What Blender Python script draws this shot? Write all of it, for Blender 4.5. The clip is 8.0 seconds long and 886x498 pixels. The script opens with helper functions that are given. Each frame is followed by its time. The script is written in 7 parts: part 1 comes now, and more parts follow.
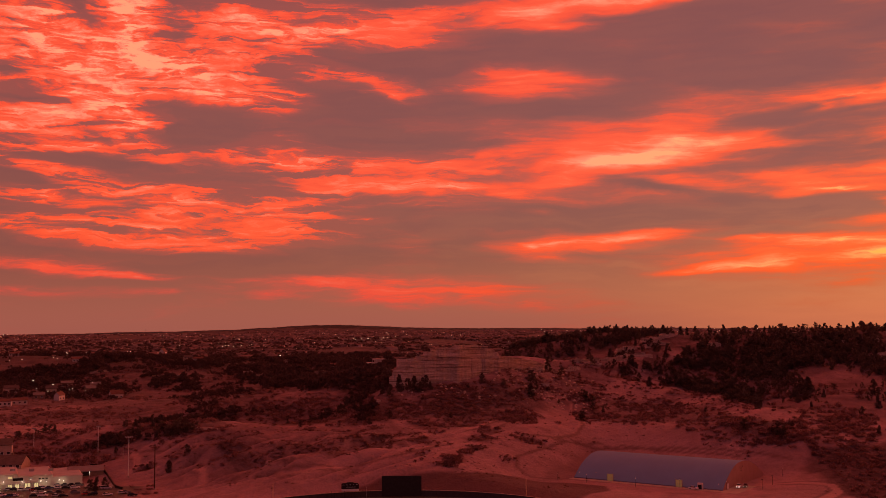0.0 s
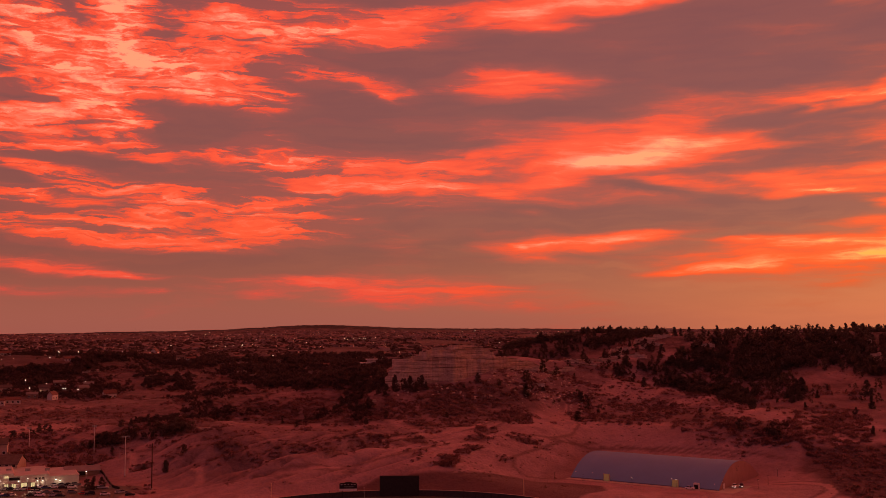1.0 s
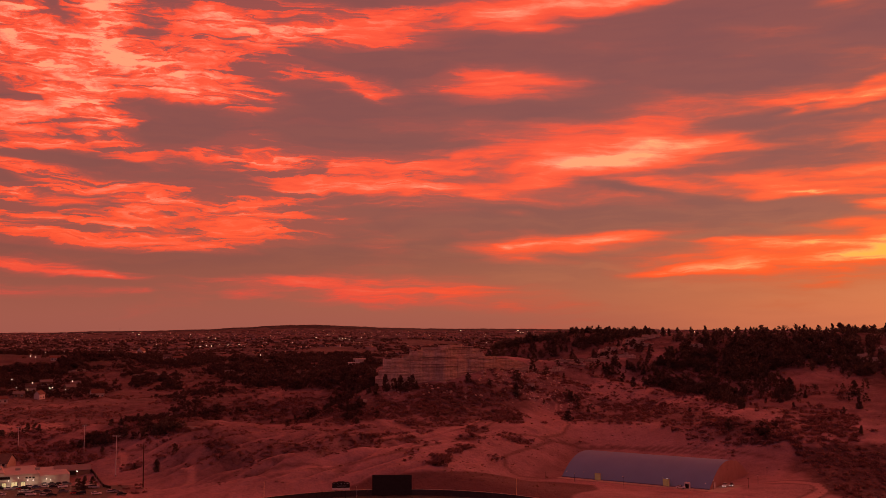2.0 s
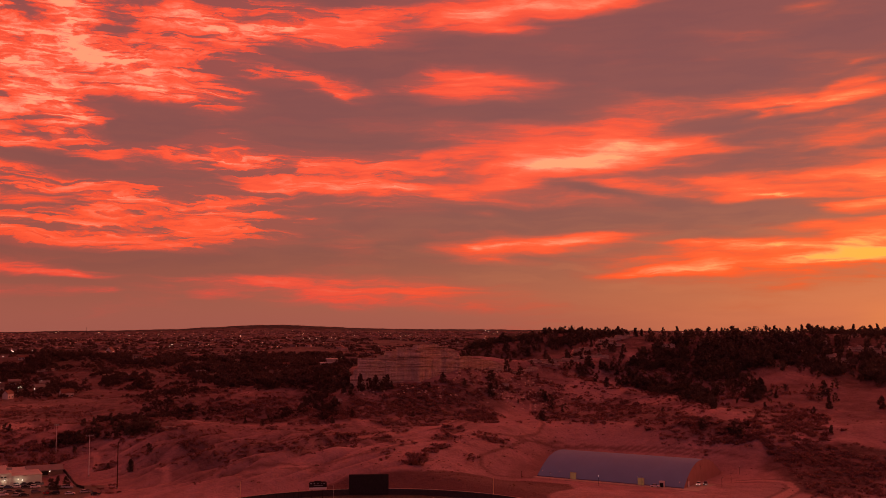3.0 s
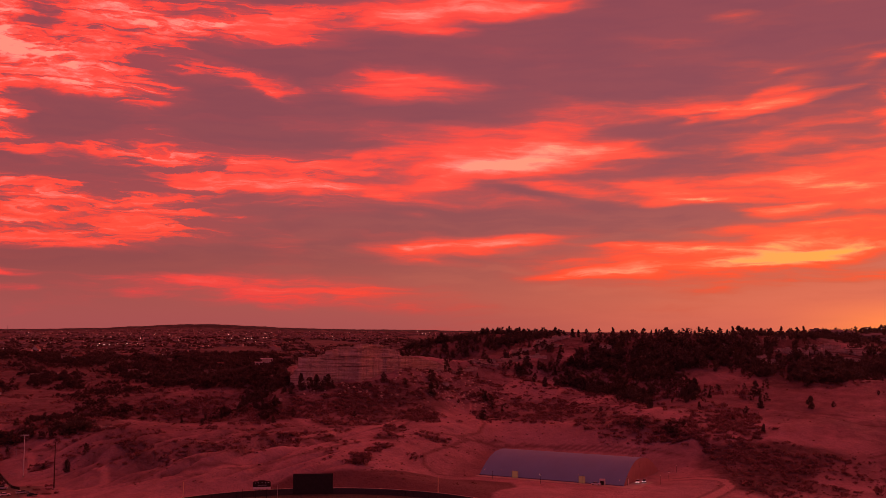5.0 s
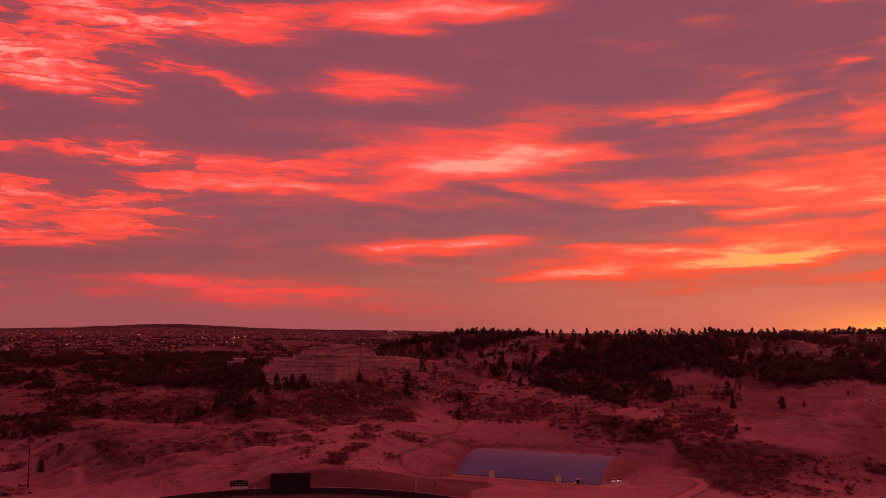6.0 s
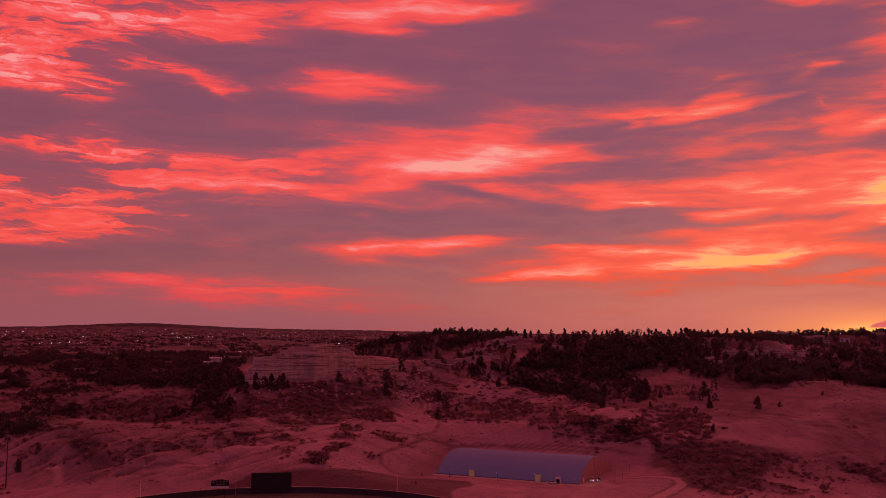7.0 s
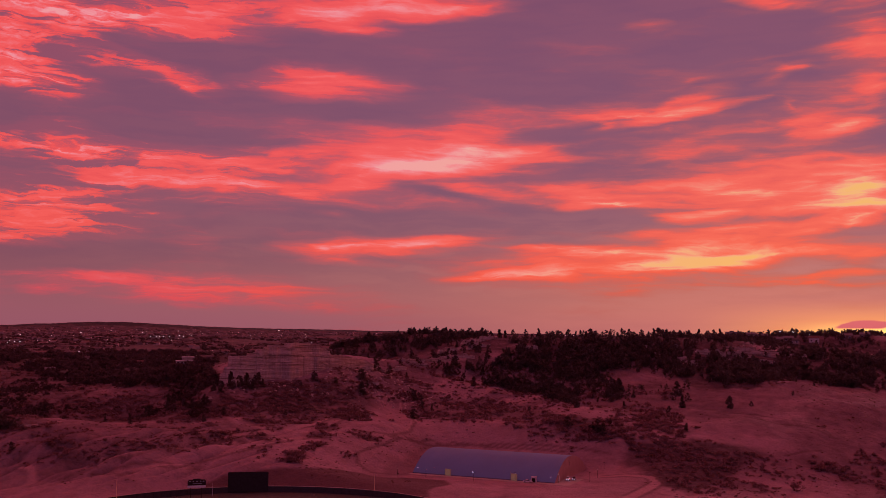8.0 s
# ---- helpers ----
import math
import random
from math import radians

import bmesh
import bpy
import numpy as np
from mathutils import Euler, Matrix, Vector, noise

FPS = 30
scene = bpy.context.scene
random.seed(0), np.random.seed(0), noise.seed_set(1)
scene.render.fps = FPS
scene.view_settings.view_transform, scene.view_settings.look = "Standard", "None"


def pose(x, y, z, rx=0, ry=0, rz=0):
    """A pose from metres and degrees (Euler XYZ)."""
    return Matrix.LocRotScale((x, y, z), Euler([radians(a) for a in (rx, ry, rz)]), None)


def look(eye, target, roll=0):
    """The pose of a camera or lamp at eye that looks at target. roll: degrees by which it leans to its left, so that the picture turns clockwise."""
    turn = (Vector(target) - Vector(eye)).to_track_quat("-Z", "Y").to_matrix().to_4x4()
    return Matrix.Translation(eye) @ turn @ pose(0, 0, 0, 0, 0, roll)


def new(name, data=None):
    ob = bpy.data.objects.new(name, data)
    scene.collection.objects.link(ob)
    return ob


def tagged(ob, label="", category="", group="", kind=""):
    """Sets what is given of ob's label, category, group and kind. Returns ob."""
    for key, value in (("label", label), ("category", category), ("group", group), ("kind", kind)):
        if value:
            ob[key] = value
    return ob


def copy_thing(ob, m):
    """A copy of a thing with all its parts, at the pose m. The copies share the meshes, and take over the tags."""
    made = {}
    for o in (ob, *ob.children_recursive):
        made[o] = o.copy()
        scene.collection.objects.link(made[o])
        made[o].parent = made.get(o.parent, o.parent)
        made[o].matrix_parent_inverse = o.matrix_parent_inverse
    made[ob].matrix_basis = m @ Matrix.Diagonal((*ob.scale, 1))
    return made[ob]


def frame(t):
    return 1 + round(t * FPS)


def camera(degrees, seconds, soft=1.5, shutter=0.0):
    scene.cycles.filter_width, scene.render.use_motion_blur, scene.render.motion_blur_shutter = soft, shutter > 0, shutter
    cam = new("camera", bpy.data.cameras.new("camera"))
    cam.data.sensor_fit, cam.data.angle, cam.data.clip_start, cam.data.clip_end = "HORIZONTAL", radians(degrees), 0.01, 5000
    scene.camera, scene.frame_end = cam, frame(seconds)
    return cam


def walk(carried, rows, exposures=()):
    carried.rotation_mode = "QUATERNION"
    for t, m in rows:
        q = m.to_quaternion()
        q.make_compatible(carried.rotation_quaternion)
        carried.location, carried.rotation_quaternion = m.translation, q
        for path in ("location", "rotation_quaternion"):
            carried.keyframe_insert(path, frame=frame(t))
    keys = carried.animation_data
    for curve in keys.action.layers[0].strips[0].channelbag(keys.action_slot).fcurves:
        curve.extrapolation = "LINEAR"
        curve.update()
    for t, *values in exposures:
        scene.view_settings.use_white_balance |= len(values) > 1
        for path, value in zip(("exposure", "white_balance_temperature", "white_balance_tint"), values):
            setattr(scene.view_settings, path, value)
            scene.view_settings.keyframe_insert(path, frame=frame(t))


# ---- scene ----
cam = camera(48.0, 8.0, 0.55)

# seconds, place, pitch (90 looks level), roll, yaw
PATH = [
    (0.0, 0.00, 0.00, 80.00, 94.703, -0.500, 0.000),
    (0.5, -1.93, -0.57, 79.99, 94.715, -0.454, -0.296),
    (1.0, -3.85, -1.08, 79.95, 94.717, -0.382, -0.566),
    (1.5, -5.81, -1.54, 79.87, 94.716, -0.327, -0.870),
    (2.8, -11.06, -2.44, 79.26, 94.746, -0.155, -2.800),
    (3.0, -11.86, -2.56, 79.19, 94.749, -0.123, -3.202),
    (3.5, -13.82, -2.82, 79.07, 94.753, -0.042, -4.466),
    (4.0, -15.76, -3.09, 78.97, 94.754, 0.041, -5.392),
    (4.5, -17.75, -3.42, 78.85, 94.766, 0.111, -6.279),
    (6.0, -23.59, -4.69, 78.18, 94.834, 0.349, -8.881),
    (6.5, -25.55, -5.16, 78.09, 94.846, 0.411, -9.579),
    (7.0, -27.40, -5.70, 78.04, 94.849, 0.506, -10.351),
    (7.5, -29.20, -6.32, 78.00, 94.850, 0.607, -11.177),
    (8.0, -30.97, -6.95, 77.98, 94.849, 0.669, -12.011),
]
# seconds, stops, kelvin, tint: the colour drifts from orange to crimson to mauve
TINTS = [
    (0.0, 0.0, 6500, 12),
    (3.0, -0.02, 6500, 14),
    (3.25, -0.15, 6850, 104),
    (3.9, -0.15, 6900, 102),
    (4.4, -0.13, 6900, 88),
    (5.8, -0.13, 6250, 68),
    (6.5, -0.13, 5700, 62),
    (8.0, -0.11, 4600, 40),
]
walk(cam, [(t, pose(x, y, z, rx, 0, rz) @ pose(0, 0, 0, 0, 0, roll)) for t, x, y, z, rx, roll, rz in PATH], TINTS)

# ---- sky: a dawn overcast lit from below, sun still under the horizon ----
world = bpy.data.worlds.new("dawn_sky")
scene.world = world
world.use_nodes = True
wt = world.node_tree
wt.nodes.clear()


def wire(socket, value):
    if isinstance(value, bpy.types.NodeSocket):
        wt.links.new(value, socket)
    else:
        socket.default_value = value


def wmath(op, a, b=0.0, c=0.0, clamp=False):
    n = wt.nodes.new("ShaderNodeMath")
    n.operation, n.use_clamp = op, clamp
    for socket, value in zip(n.inputs, (a, b, c)):
        wire(socket, value)
    return n.outputs[0]


def wspan(value, a, b, to_a=0.0, to_b=1.0):
    n = wt.nodes.new("ShaderNodeMapRange")
    n.interpolation_type = "SMOOTHSTEP"
    for socket, v in zip(n.inputs, (value, a, b, to_a, to_b)):
        wire(socket, v)
    return n.outputs[0]


def wmix(fac, a, b):
    n = wt.nodes.new("ShaderNodeMix")
    n.data_type = "RGBA"
    wire(n.inputs[0], fac)
    wire(n.inputs[6], a if isinstance(a, bpy.types.NodeSocket) else (*a, 1))
    wire(n.inputs[7], b if isinstance(b, bpy.types.NodeSocket) else (*b, 1))
    return n.outputs[2]


def wnoise(vec, sx, sy, detail=6.0, rough=0.55, dx=0.0, dist=0.0):
    m = wt.nodes.new("ShaderNodeMapping")
    m.inputs["Scale"].default_value = (sx, sy, 1)
    m.inputs["Location"].default_value = (dx, dx * 0.7, dx)
    wire(m.inputs["Vector"], vec)
    n = wt.nodes.new("ShaderNodeTexNoise")
    n.inputs["Scale"].default_value = 1.0
    n.inputs["Detail"].default_value = detail
    n.inputs["Roughness"].default_value = rough
    n.inputs["Distortion"].default_value = dist
    wt.links.new(m.outputs[0], n.inputs["Vector"])
    return n


coord = wt.nodes.new("ShaderNodeTexCoord")
split = wt.nodes.new("ShaderNodeSeparateXYZ")
wt.links.new(coord.outputs["Generated"], split.inputs[0])
bearing = wmath("MULTIPLY", wmath("ARCTAN2", split.outputs[0], split.outputs[1]), 57.29578)
rise = wmath("MULTIPLY", wmath("ARCSINE", split.outputs[2]), 57.29578)
join = wt.nodes.new("ShaderNodeCombineXYZ")
wire(join.inputs[0], bearing)
wire(join.inputs[1], rise)
dome = join.outputs[0]

# wind-torn edges: the bearing and rise that the streaks see are stirred by noise
stir = wnoise(dome, 0.15, 0.55, 5.0, 0.50)
sub = wt.nodes.new("ShaderNodeVectorMath")
sub.operation = "SUBTRACT"
wire(sub.inputs[0], stir.outputs["Color"])
sub.inputs[1].default_value = (0.5, 0.5, 0.5)
mad = wt.nodes.new("ShaderNodeVectorMath")
mad.operation = "MULTIPLY_ADD"
wire(mad.inputs[0], sub.outputs[0])
# the wind tore the left of the deck more than the right
tear = wt.nodes.new("ShaderNodeCombineXYZ")
rent = wspan(bearing, 8.0, -10.0, 0.85, 1.05)
wire(tear.inputs[0], wmath("MULTIPLY", rent, 4.6))
wire(tear.inputs[1], wmath("MULTIPLY", rent, 1.15))
wire(mad.inputs[1], tear.outputs[0])
wire(mad.inputs[2], dome)
stirred = mad.outputs[0]

GLOW = []


def streak(az, el, half_w, half_h, tilt, gain):
    """A lit stretch of cloud: bearing, rise, half sizes and tilt in degrees."""
    m = wt.nodes.new("ShaderNodeMapping")
    m.vector_type = "TEXTURE"
    m.inputs["Location"].default_value = (az, el, 0)
    m.inputs["Rotation"].default_value = (0, 0, radians(tilt))
    m.inputs["Scale"].default_value = (half_w, half_h, 1)
    wt.links.new(stirred, m.inputs["Vector"])
    g = wt.nodes.new("ShaderNodeTexGradient")
    g.gradient_type = "SPHERICAL"
    wt.links.new(m.outputs[0], g.inputs[0])
    GLOW.append(wmath("MULTIPLY_ADD", g.outputs["Fac"], gain, GLOW[-1] if GLOW else 0.0))


streak(-17.8, 16.3, 2.8, 3.71, 35, 0.84)
streak(-17.2, 17.7, 1.7, 1.95, 0, 0.61)
streak(-14.3, 14.4, 9.0, 2.15, -8, 0.94)
streak(-11.4, 13.4, 4.5, 1.09, -4, 0.54)
streak(-20.9, 15.0, 5.6, 2.34, -20, 0.61)
streak(-18.2, 11.9, 4.1, 1.76, -40, 0.94)
streak(-16.8, 11.4, 2.1, 1.02, 20, 0.54)
streak(-19.7, 12.4, 3.4, 1.17, 10, 0.68)
streak(-22.9, 16.4, 4.9, 3.12, -20, 0.68)
streak(-22.2, 11.3, 5.2, 1.37, -6, 0.54)
streak(-9.8, 17.5, 7.1, 2.34, 8, 0.48)
streak(-11.1, 17.6, 3.0, 0.86, 5, 0.30)
streak(-2.3, 17.4, 9.7, 1.76, 6, 0.46)
streak(-6.9, 16.7, 9.7, 1.17, 8, 0.30)
streak(9.3, 18.3, 8.6, 0.86, 2, 0.80)
streak(5.7, 17.3, 4.1, 0.86, -6, 0.38)
streak(9.6, 16.3, 4.5, 0.86, 0, 0.16)
streak(-4.3, 14.1, 5.2, 1.09, -12, 0.42)
streak(-6.9, 14.8, 4.5, 0.98, -14, 0.35)
streak(4.8, 14.0, 5.6, 1.64, -2, 0.62)
streak(-9.2, 10.1, 4.1, 1.33, -6, 0.36)
streak(-6.9, 8.6, 3.4, 0.55, -4, 0.36)
streak(-11.1, 11.3, 4.1, 0.70, -4, 0.12)
streak(-20.8, 10.1, 7.9, 1.09, -8, 0.50)
streak(-22.2, 8.8, 4.5, 0.62, -8, 0.50)
streak(-19.0, 8.3, 6.7, 0.70, -6, 0.50)
streak(-22.2, 7.4, 5.2, 0.62, -5, 0.50)
streak(-20.4, 6.0, 7.1, 1.02, -3, 0.45)
streak(-14.2, 7.2, 8.6, 1.02, -4, 0.50)
streak(-12.3, 5.6, 8.6, 1.33, -3, 0.62)
streak(-16.9, 5.0, 8.6, 0.55, -2, 0.40)
streak(-2.7, 9.4, 6.4, 0.70, -2, 0.27)
streak(-0.4, 7.8, 9.7, 1.09, -3, 0.28)
streak(-1.4, 7.2, 4.1, 0.35, -2, 0.30)
streak(-4.9, 9.6, 7.5, 0.55, -3, 0.25)
streak(-18.6, 3.2, 4.5, 0.39, -4, 0.40)
streak(-21.2, 2.3, 6.4, 0.47, -3, 0.30)
streak(-16.5, 2.2, 1.9, 0.27, 0, 0.30)
streak(-22.1, 3.8, 4.9, 0.39, -3, 0.30)
streak(-22.7, 5.2, 2.2, 0.55, 0, 0.30)
streak(-6.6, 2.8, 2.6, 0.55, -4, 0.40)
streak(-4.4, 2.1, 4.9, 1.02, -3, 0.34)
streak(2.7, 2.2, 8.6, 1.17, -2, 0.36)
streak(-1.8, 1.3, 2.2, 0.27, 0, 0.25)
streak(-10.0, 2.1, 1.5, 0.31, 0, 0.30)
streak(-16.1, 3.1, 3.0, 0.35, -3, 0.40)
streak(-16.4, 2.2, 2.2, 0.27, 0, 0.30)
streak(-2.5, 4.8, 2.2, 0.78, 0, 0.20)
streak(-4.1, 6.4, 1.9, 0.27, 0, 0.25)
streak(12.0, 9.9, 7.1, 0.94, 6, 0.75)
streak(9.7, 9.4, 4.9, 0.62, 5, 0.60)
streak(11.2, 10.3, 8.6, 1.95, 8, 0.25)
streak(15.7, 10.4, 4.1, 1.02, 6, 0.30)
streak(7.2, 8.6, 2.6, 0.47, 6, 0.30)
streak(12.1, 11.4, 9.0, 1.95, 6, 0.34)
streak(3.6, 7.9, 2.1, 0.47, -4, 0.50)
streak(3.0, 8.5, 7.1, 0.94, -3, 0.26)
streak(13.1, 8.6, 5.6, 0.62, -10, 0.45)
streak(24.9, 12.2, 5.6, 0.43, 9, 0.80)
streak(26.7, 13.1, 2.6, 0.78, 16, 0.50)
streak(24.1, 12.8, 7.1, 1.76, 10, 0.22)
streak(23.2, 13.4, 5.6, 1.56, 8, 0.14)
streak(18.5, 9.9, 2.2, 0.39, 4, 0.30)
streak(20.0, 8.6, 2.2, 0.31, 3, 0.50)
streak(22.1, 7.3, 5.2, 0.27, -1, 0.62)
streak(21.9, 8.2, 9.7, 1.33, -3, 0.40)
streak(19.4, 7.7, 6.4, 0.94, -5, 0.25)
streak(26.5, 6.6, 2.6, 0.47, 6, 0.55)
streak(8.2, 5.0, 7.5, 0.70, 2, 0.60)
streak(5.9, 4.9, 1.5, 0.55, 0, 0.30)
streak(10.8, 5.2, 3.7, 0.35, 3, 0.35)
streak(6.6, 4.1, 3.7, 0.47, -4, 0.30)
streak(5.3, 6.7, 1.9, 0.27, -4, 0.30)
streak(22.7, 4.8, 12.3, 0.78, 3, 0.45)
streak(18.7, 4.8, 4.1, 0.62, 3, 0.40)
streak(27.0, 4.1, 7.5, 0.55, 5, 0.40)
streak(16.5, 3.5, 5.6, 0.47, 4, 0.50)
streak(28.5, 5.5, 5.2, 0.78, 7, 0.50)
streak(22.7, 3.7, 7.5, 0.62, 4, 0.35)
streak(17.5, 4.1, 10.1, 1.56, 0, 0.22)
streak(21.5, 5.9, 4.5, 0.39, 0, 0.20)
streak(32.2, 8.8, 6.4, 2.34, 4, 0.42)
streak(34.9, 7.6, 3.4, 1.33, 12, 0.62)
streak(33.9, 6.3, 4.1, 0.70, 20, 0.60)
streak(28.1, 8.0, 7.5, 1.09, 0, 0.20)
streak(33.4, 8.4, 2.6, 0.55, 2, 0.20)
streak(35.5, 8.3, 2.2, 1.56, 0, 0.40)
streak(29.2, 4.5, 8.6, 0.51, 5, 0.50)
streak(31.0, 4.8, 4.5, 0.47, 6, 0.30)
streak(25.0, 4.1, 9.0, 1.17, 4, 0.20)
streak(31.6, 3.3, 6.4, 0.47, 4, 0.45)
streak(33.3, 2.8, 6.0, 0.55, 0, 0.20)
streak(33.2, 12.2, 4.9, 1.56, 10, 0.22)
streak(34.0, 11.2, 3.4, 0.55, 6, 0.40)
streak(35.8, 13.6, 2.2, 0.70, 0, 0.40)
streak(35.8, 15.9, 3.4, 4.69, 0, 0.24)
streak(30.8, 18.1, 3.0, 0.47, -6, 0.50)
streak(31.8, 13.6, 3.4, 0.62, 4, 0.16)
streak(23.5, 17.5, 1.9, 0.70, -10, 0.22)
streak(35.0, 4.5, 3.4, 0.62, 4, 0.50)
streak(-10.4, 6.3, 13.5, 2.34, -3, 0.08)
streak(5.9, 8.7, 18.0, 2.73, 0, 0.20)
streak(20.4, 10.6, 12.3, 2.34, 6, 0.16)
streak(-16.6, 8.1, 15.7, 4.30, -4, 0.08)
streak(-2.3, 17.5, 19.5, 2.73, 4, 0.10)
streak(21.8, 3.7, 15.7, 2.34, 2, 0.16)
streak(31.9, 8.2, 9.7, 4.30, 4, 0.16)
streak(-0.6, 2.2, 15.7, 1.95, 0, 0.12)
streak(-4.9, 9.3, 11.2, 2.34, -4, 0.14)
streak(-15.1, 9.1, 9.7, 2.34, -6, 0.14)
streak(-16.6, 6.6, 12.3, 2.34, -3, 0.18)
streak(-4.9, 8.6, 14.2, 2.34, 0, 0.16)
streak(7.5, 9.1, 12.3, 2.73, 4, 0.16)
streak(23.4, 8.6, 15.7, 2.73, 4, 0.10)
streak(24.7, 4.8, 14.2, 2.73, 3, 0.14)
streak(35.3, 8.0, 6.7, 4.30, 20, 0.26)
streak(36.0, 15.9, 4.1, 5.86, 0, 0.16)
streak(34.6, 12.2, 4.5, 2.34, 0, 0.08)
streak(-23.2, 14.1, 4.5, 2.73, 0, 0.45)
streak(-22.8, 11.6, 4.5, 1.17, -5, 0.30)
streak(-11.1, 10.0, 6.0, 1.17, -4, 0.15)
streak(-22.0, 2.3, 6.4, 0.55, -2, 0.20)
streak(-19.5, 3.4, 6.0, 0.55, -4, 0.25)
streak(-9.4, 2.7, 3.4, 0.78, -4, 0.20)
streak(24.7, 4.2, 9.7, 1.56, 4, 0.15)
streak(20.6, 7.4, 4.5, 0.23, 2, 0.36)
streak(24.4, 5.7, 5.6, 0.31, 3, 0.45)
streak(29.0, 8.0, 4.5, 0.31, -2, 0.22)
streak(26.5, 6.8, 3.4, 0.23, 4, 0.40)
streak(18.0, 4.9, 4.5, 0.23, -2, 0.40)
streak(32.3, 11.7, 2.2, 0.39, 8, 0.30)
streak(31.2, 14.3, 1.9, 0.47, 20, 0.20)
streak(18.0, 8.5, 2.6, 0.31, -4, 0.30)


heat = GLOW[-1]
# how far the wind has torn the deck: most in the west, hardly where the sun will rise
west = wspan(bearing, 10.0, -10.0)
# second, finer stirring: curls and hooks along the torn edges
hook = wnoise(dome, 0.42, 1.3, 6.0, 0.55, 17.0)
off = wt.nodes.new("ShaderNodeVectorMath")
off.operation = "SUBTRACT"
wire(off.inputs[0], hook.outputs["Color"])
off.inputs[1].default_value = (0.5, 0.5, 0.5)
curly = wt.nodes.new("ShaderNodeVectorMath")
curly.operation = "MULTIPLY_ADD"
wire(curly.inputs[0], off.outputs[0])
wind = wt.nodes.new("ShaderNodeCombineXYZ")
wire(wind.inputs[0], wspan(bearing, 10.0, -10.0, 1.8, 2.8))
wire(wind.inputs[1], wspan(bearing, 10.0, -10.0, 0.50, 0.85))
wire(curly.inputs[1], wind.outputs[0])
wire(curly.inputs[2], stirred)
swept = curly.outputs[0]
broad = wnoise(stirred, 0.06, 0.22, 4.0, 0.5, 11.0).outputs["Fac"]
veil = wnoise(swept, 0.085, 0.62, 6.0, 0.52, 43.0).outputs["Fac"]
wisp = wnoise(swept, 0.21, 1.55, 6.0, 0.54, 31.0).outputs["Fac"]
thread = wnoise(swept, 0.42, 4.4, 6.0, 0.60, 53.0).outputs["Fac"]
# high in the west the cloud is curled and curdled instead of drawn out
curled = wmath("MULTIPLY", wspan(bearing, -4.0, -13.0), wspan(rise, 10.0, 13.0))
curd = wnoise(swept, 0.95, 2.4, 7.0, 0.62, 77.0).outputs["Fac"]
wisp = wmath("ADD", wisp, wmath("MULTIPLY", wmath("MULTIPLY", curled, 0.7), wmath("SUBTRACT", curd, wisp)))
# beyond the part that the streaks describe the deck goes on as broken, lit cloud
away = wspan(wmath("ABSOLUTE", wmath("SUBTRACT", bearing, 6.0)), 34.0, 60.0)
above = wspan(rise, 19.0, 28.0)
beyond = wmath("MAXIMUM", away, above)
heat = wmath("ADD", heat, wmath("MULTIPLY", beyond, wspan(broad, 0.34, 0.62, 0.20, 0.85)))
# finer strokes, less stirred: bright ridges, and grey rifts where the gain is negative
comb = wt.nodes.new("ShaderNodeVectorMath")
comb.operation = "MULTIPLY_ADD"
wire(comb.inputs[0], off.outputs[0])
comb.inputs[1].default_value = (3.0, 0.75, 0)
wire(comb.inputs[2], dome)
RIDGES = [0.0]


def stroke(az, el, half_w, half_h, tilt, gain):
    """A narrow ridge or rift in the lit cloud, in degrees."""
    m = wt.nodes.new("ShaderNodeMapping")
    m.vector_type = "TEXTURE"
    m.inputs["Location"].default_value = (az, el, 0)
    m.inputs["Rotation"].default_value = (0, 0, radians(tilt))
    m.inputs["Scale"].default_value = (half_w, half_h, 1)
    wt.links.new(comb.outputs[0], m.inputs["Vector"])
    g = wt.nodes.new("ShaderNodeTexGradient")
    g.gradient_type = "QUADRATIC_SPHERE"
    wt.links.new(m.outputs[0], g.inputs[0])
    RIDGES.append(wmath("MULTIPLY_ADD", g.outputs["Fac"], gain * 1.25, RIDGES[-1]))


stroke(-17.6, 16.75, 1.33, 4.72, -4, 0.26)
stroke(-19.5, 15.91, 4.79, 0.98, -22, 0.28)
stroke(-15.1, 14.60, 3.55, 0.35, -22, 0.3)
stroke(-14.0, 13.43, 5.98, 0.71, -3, 0.26)
stroke(-12.8, 15.77, 4.65, 0.71, -9, 0.2)
stroke(-19.4, 12.18, 1.48, 0.54, 30, 0.34)
stroke(-17.9, 12.12, 1.95, 0.45, -30, 0.36)
stroke(-17.5, 11.29, 1.51, 0.65, 18, 0.34)
stroke(-20.8, 12.90, 2.05, 0.44, 4, 0.26)
stroke(-22.6, 11.54, 3.34, 0.29, -8, 0.22)
stroke(-23.0, 9.88, 3.32, 0.34, -9, 0.26)
stroke(-19.7, 10.28, 3.90, 0.29, 4, 0.22)
stroke(-22.6, 12.52, 4.59, 0.43, 0, -0.34)
stroke(-20.3, 13.68, 2.67, 0.39, -14, -0.36)
stroke(-20.1, 17.12, 2.38, 1.08, -32, -0.34)
stroke(-15.3, 16.47, 2.82, 1.31, 0, -0.34)
stroke(-13.0, 11.73, 5.33, 2.03, -3, -0.3)
stroke(-23.7, 15.32, 2.47, 1.43, 0, -0.16)
stroke(-19.1, 9.55, 6.99, 0.44, -5, -0.3)
stroke(-23.5, 13.88, 2.06, 0.67, -12, -0.2)
stroke(-6.6, 17.23, 7.22, 1.76, 3, 0.22)
stroke(-3.0, 13.46, 2.24, 0.42, -20, 0.3)
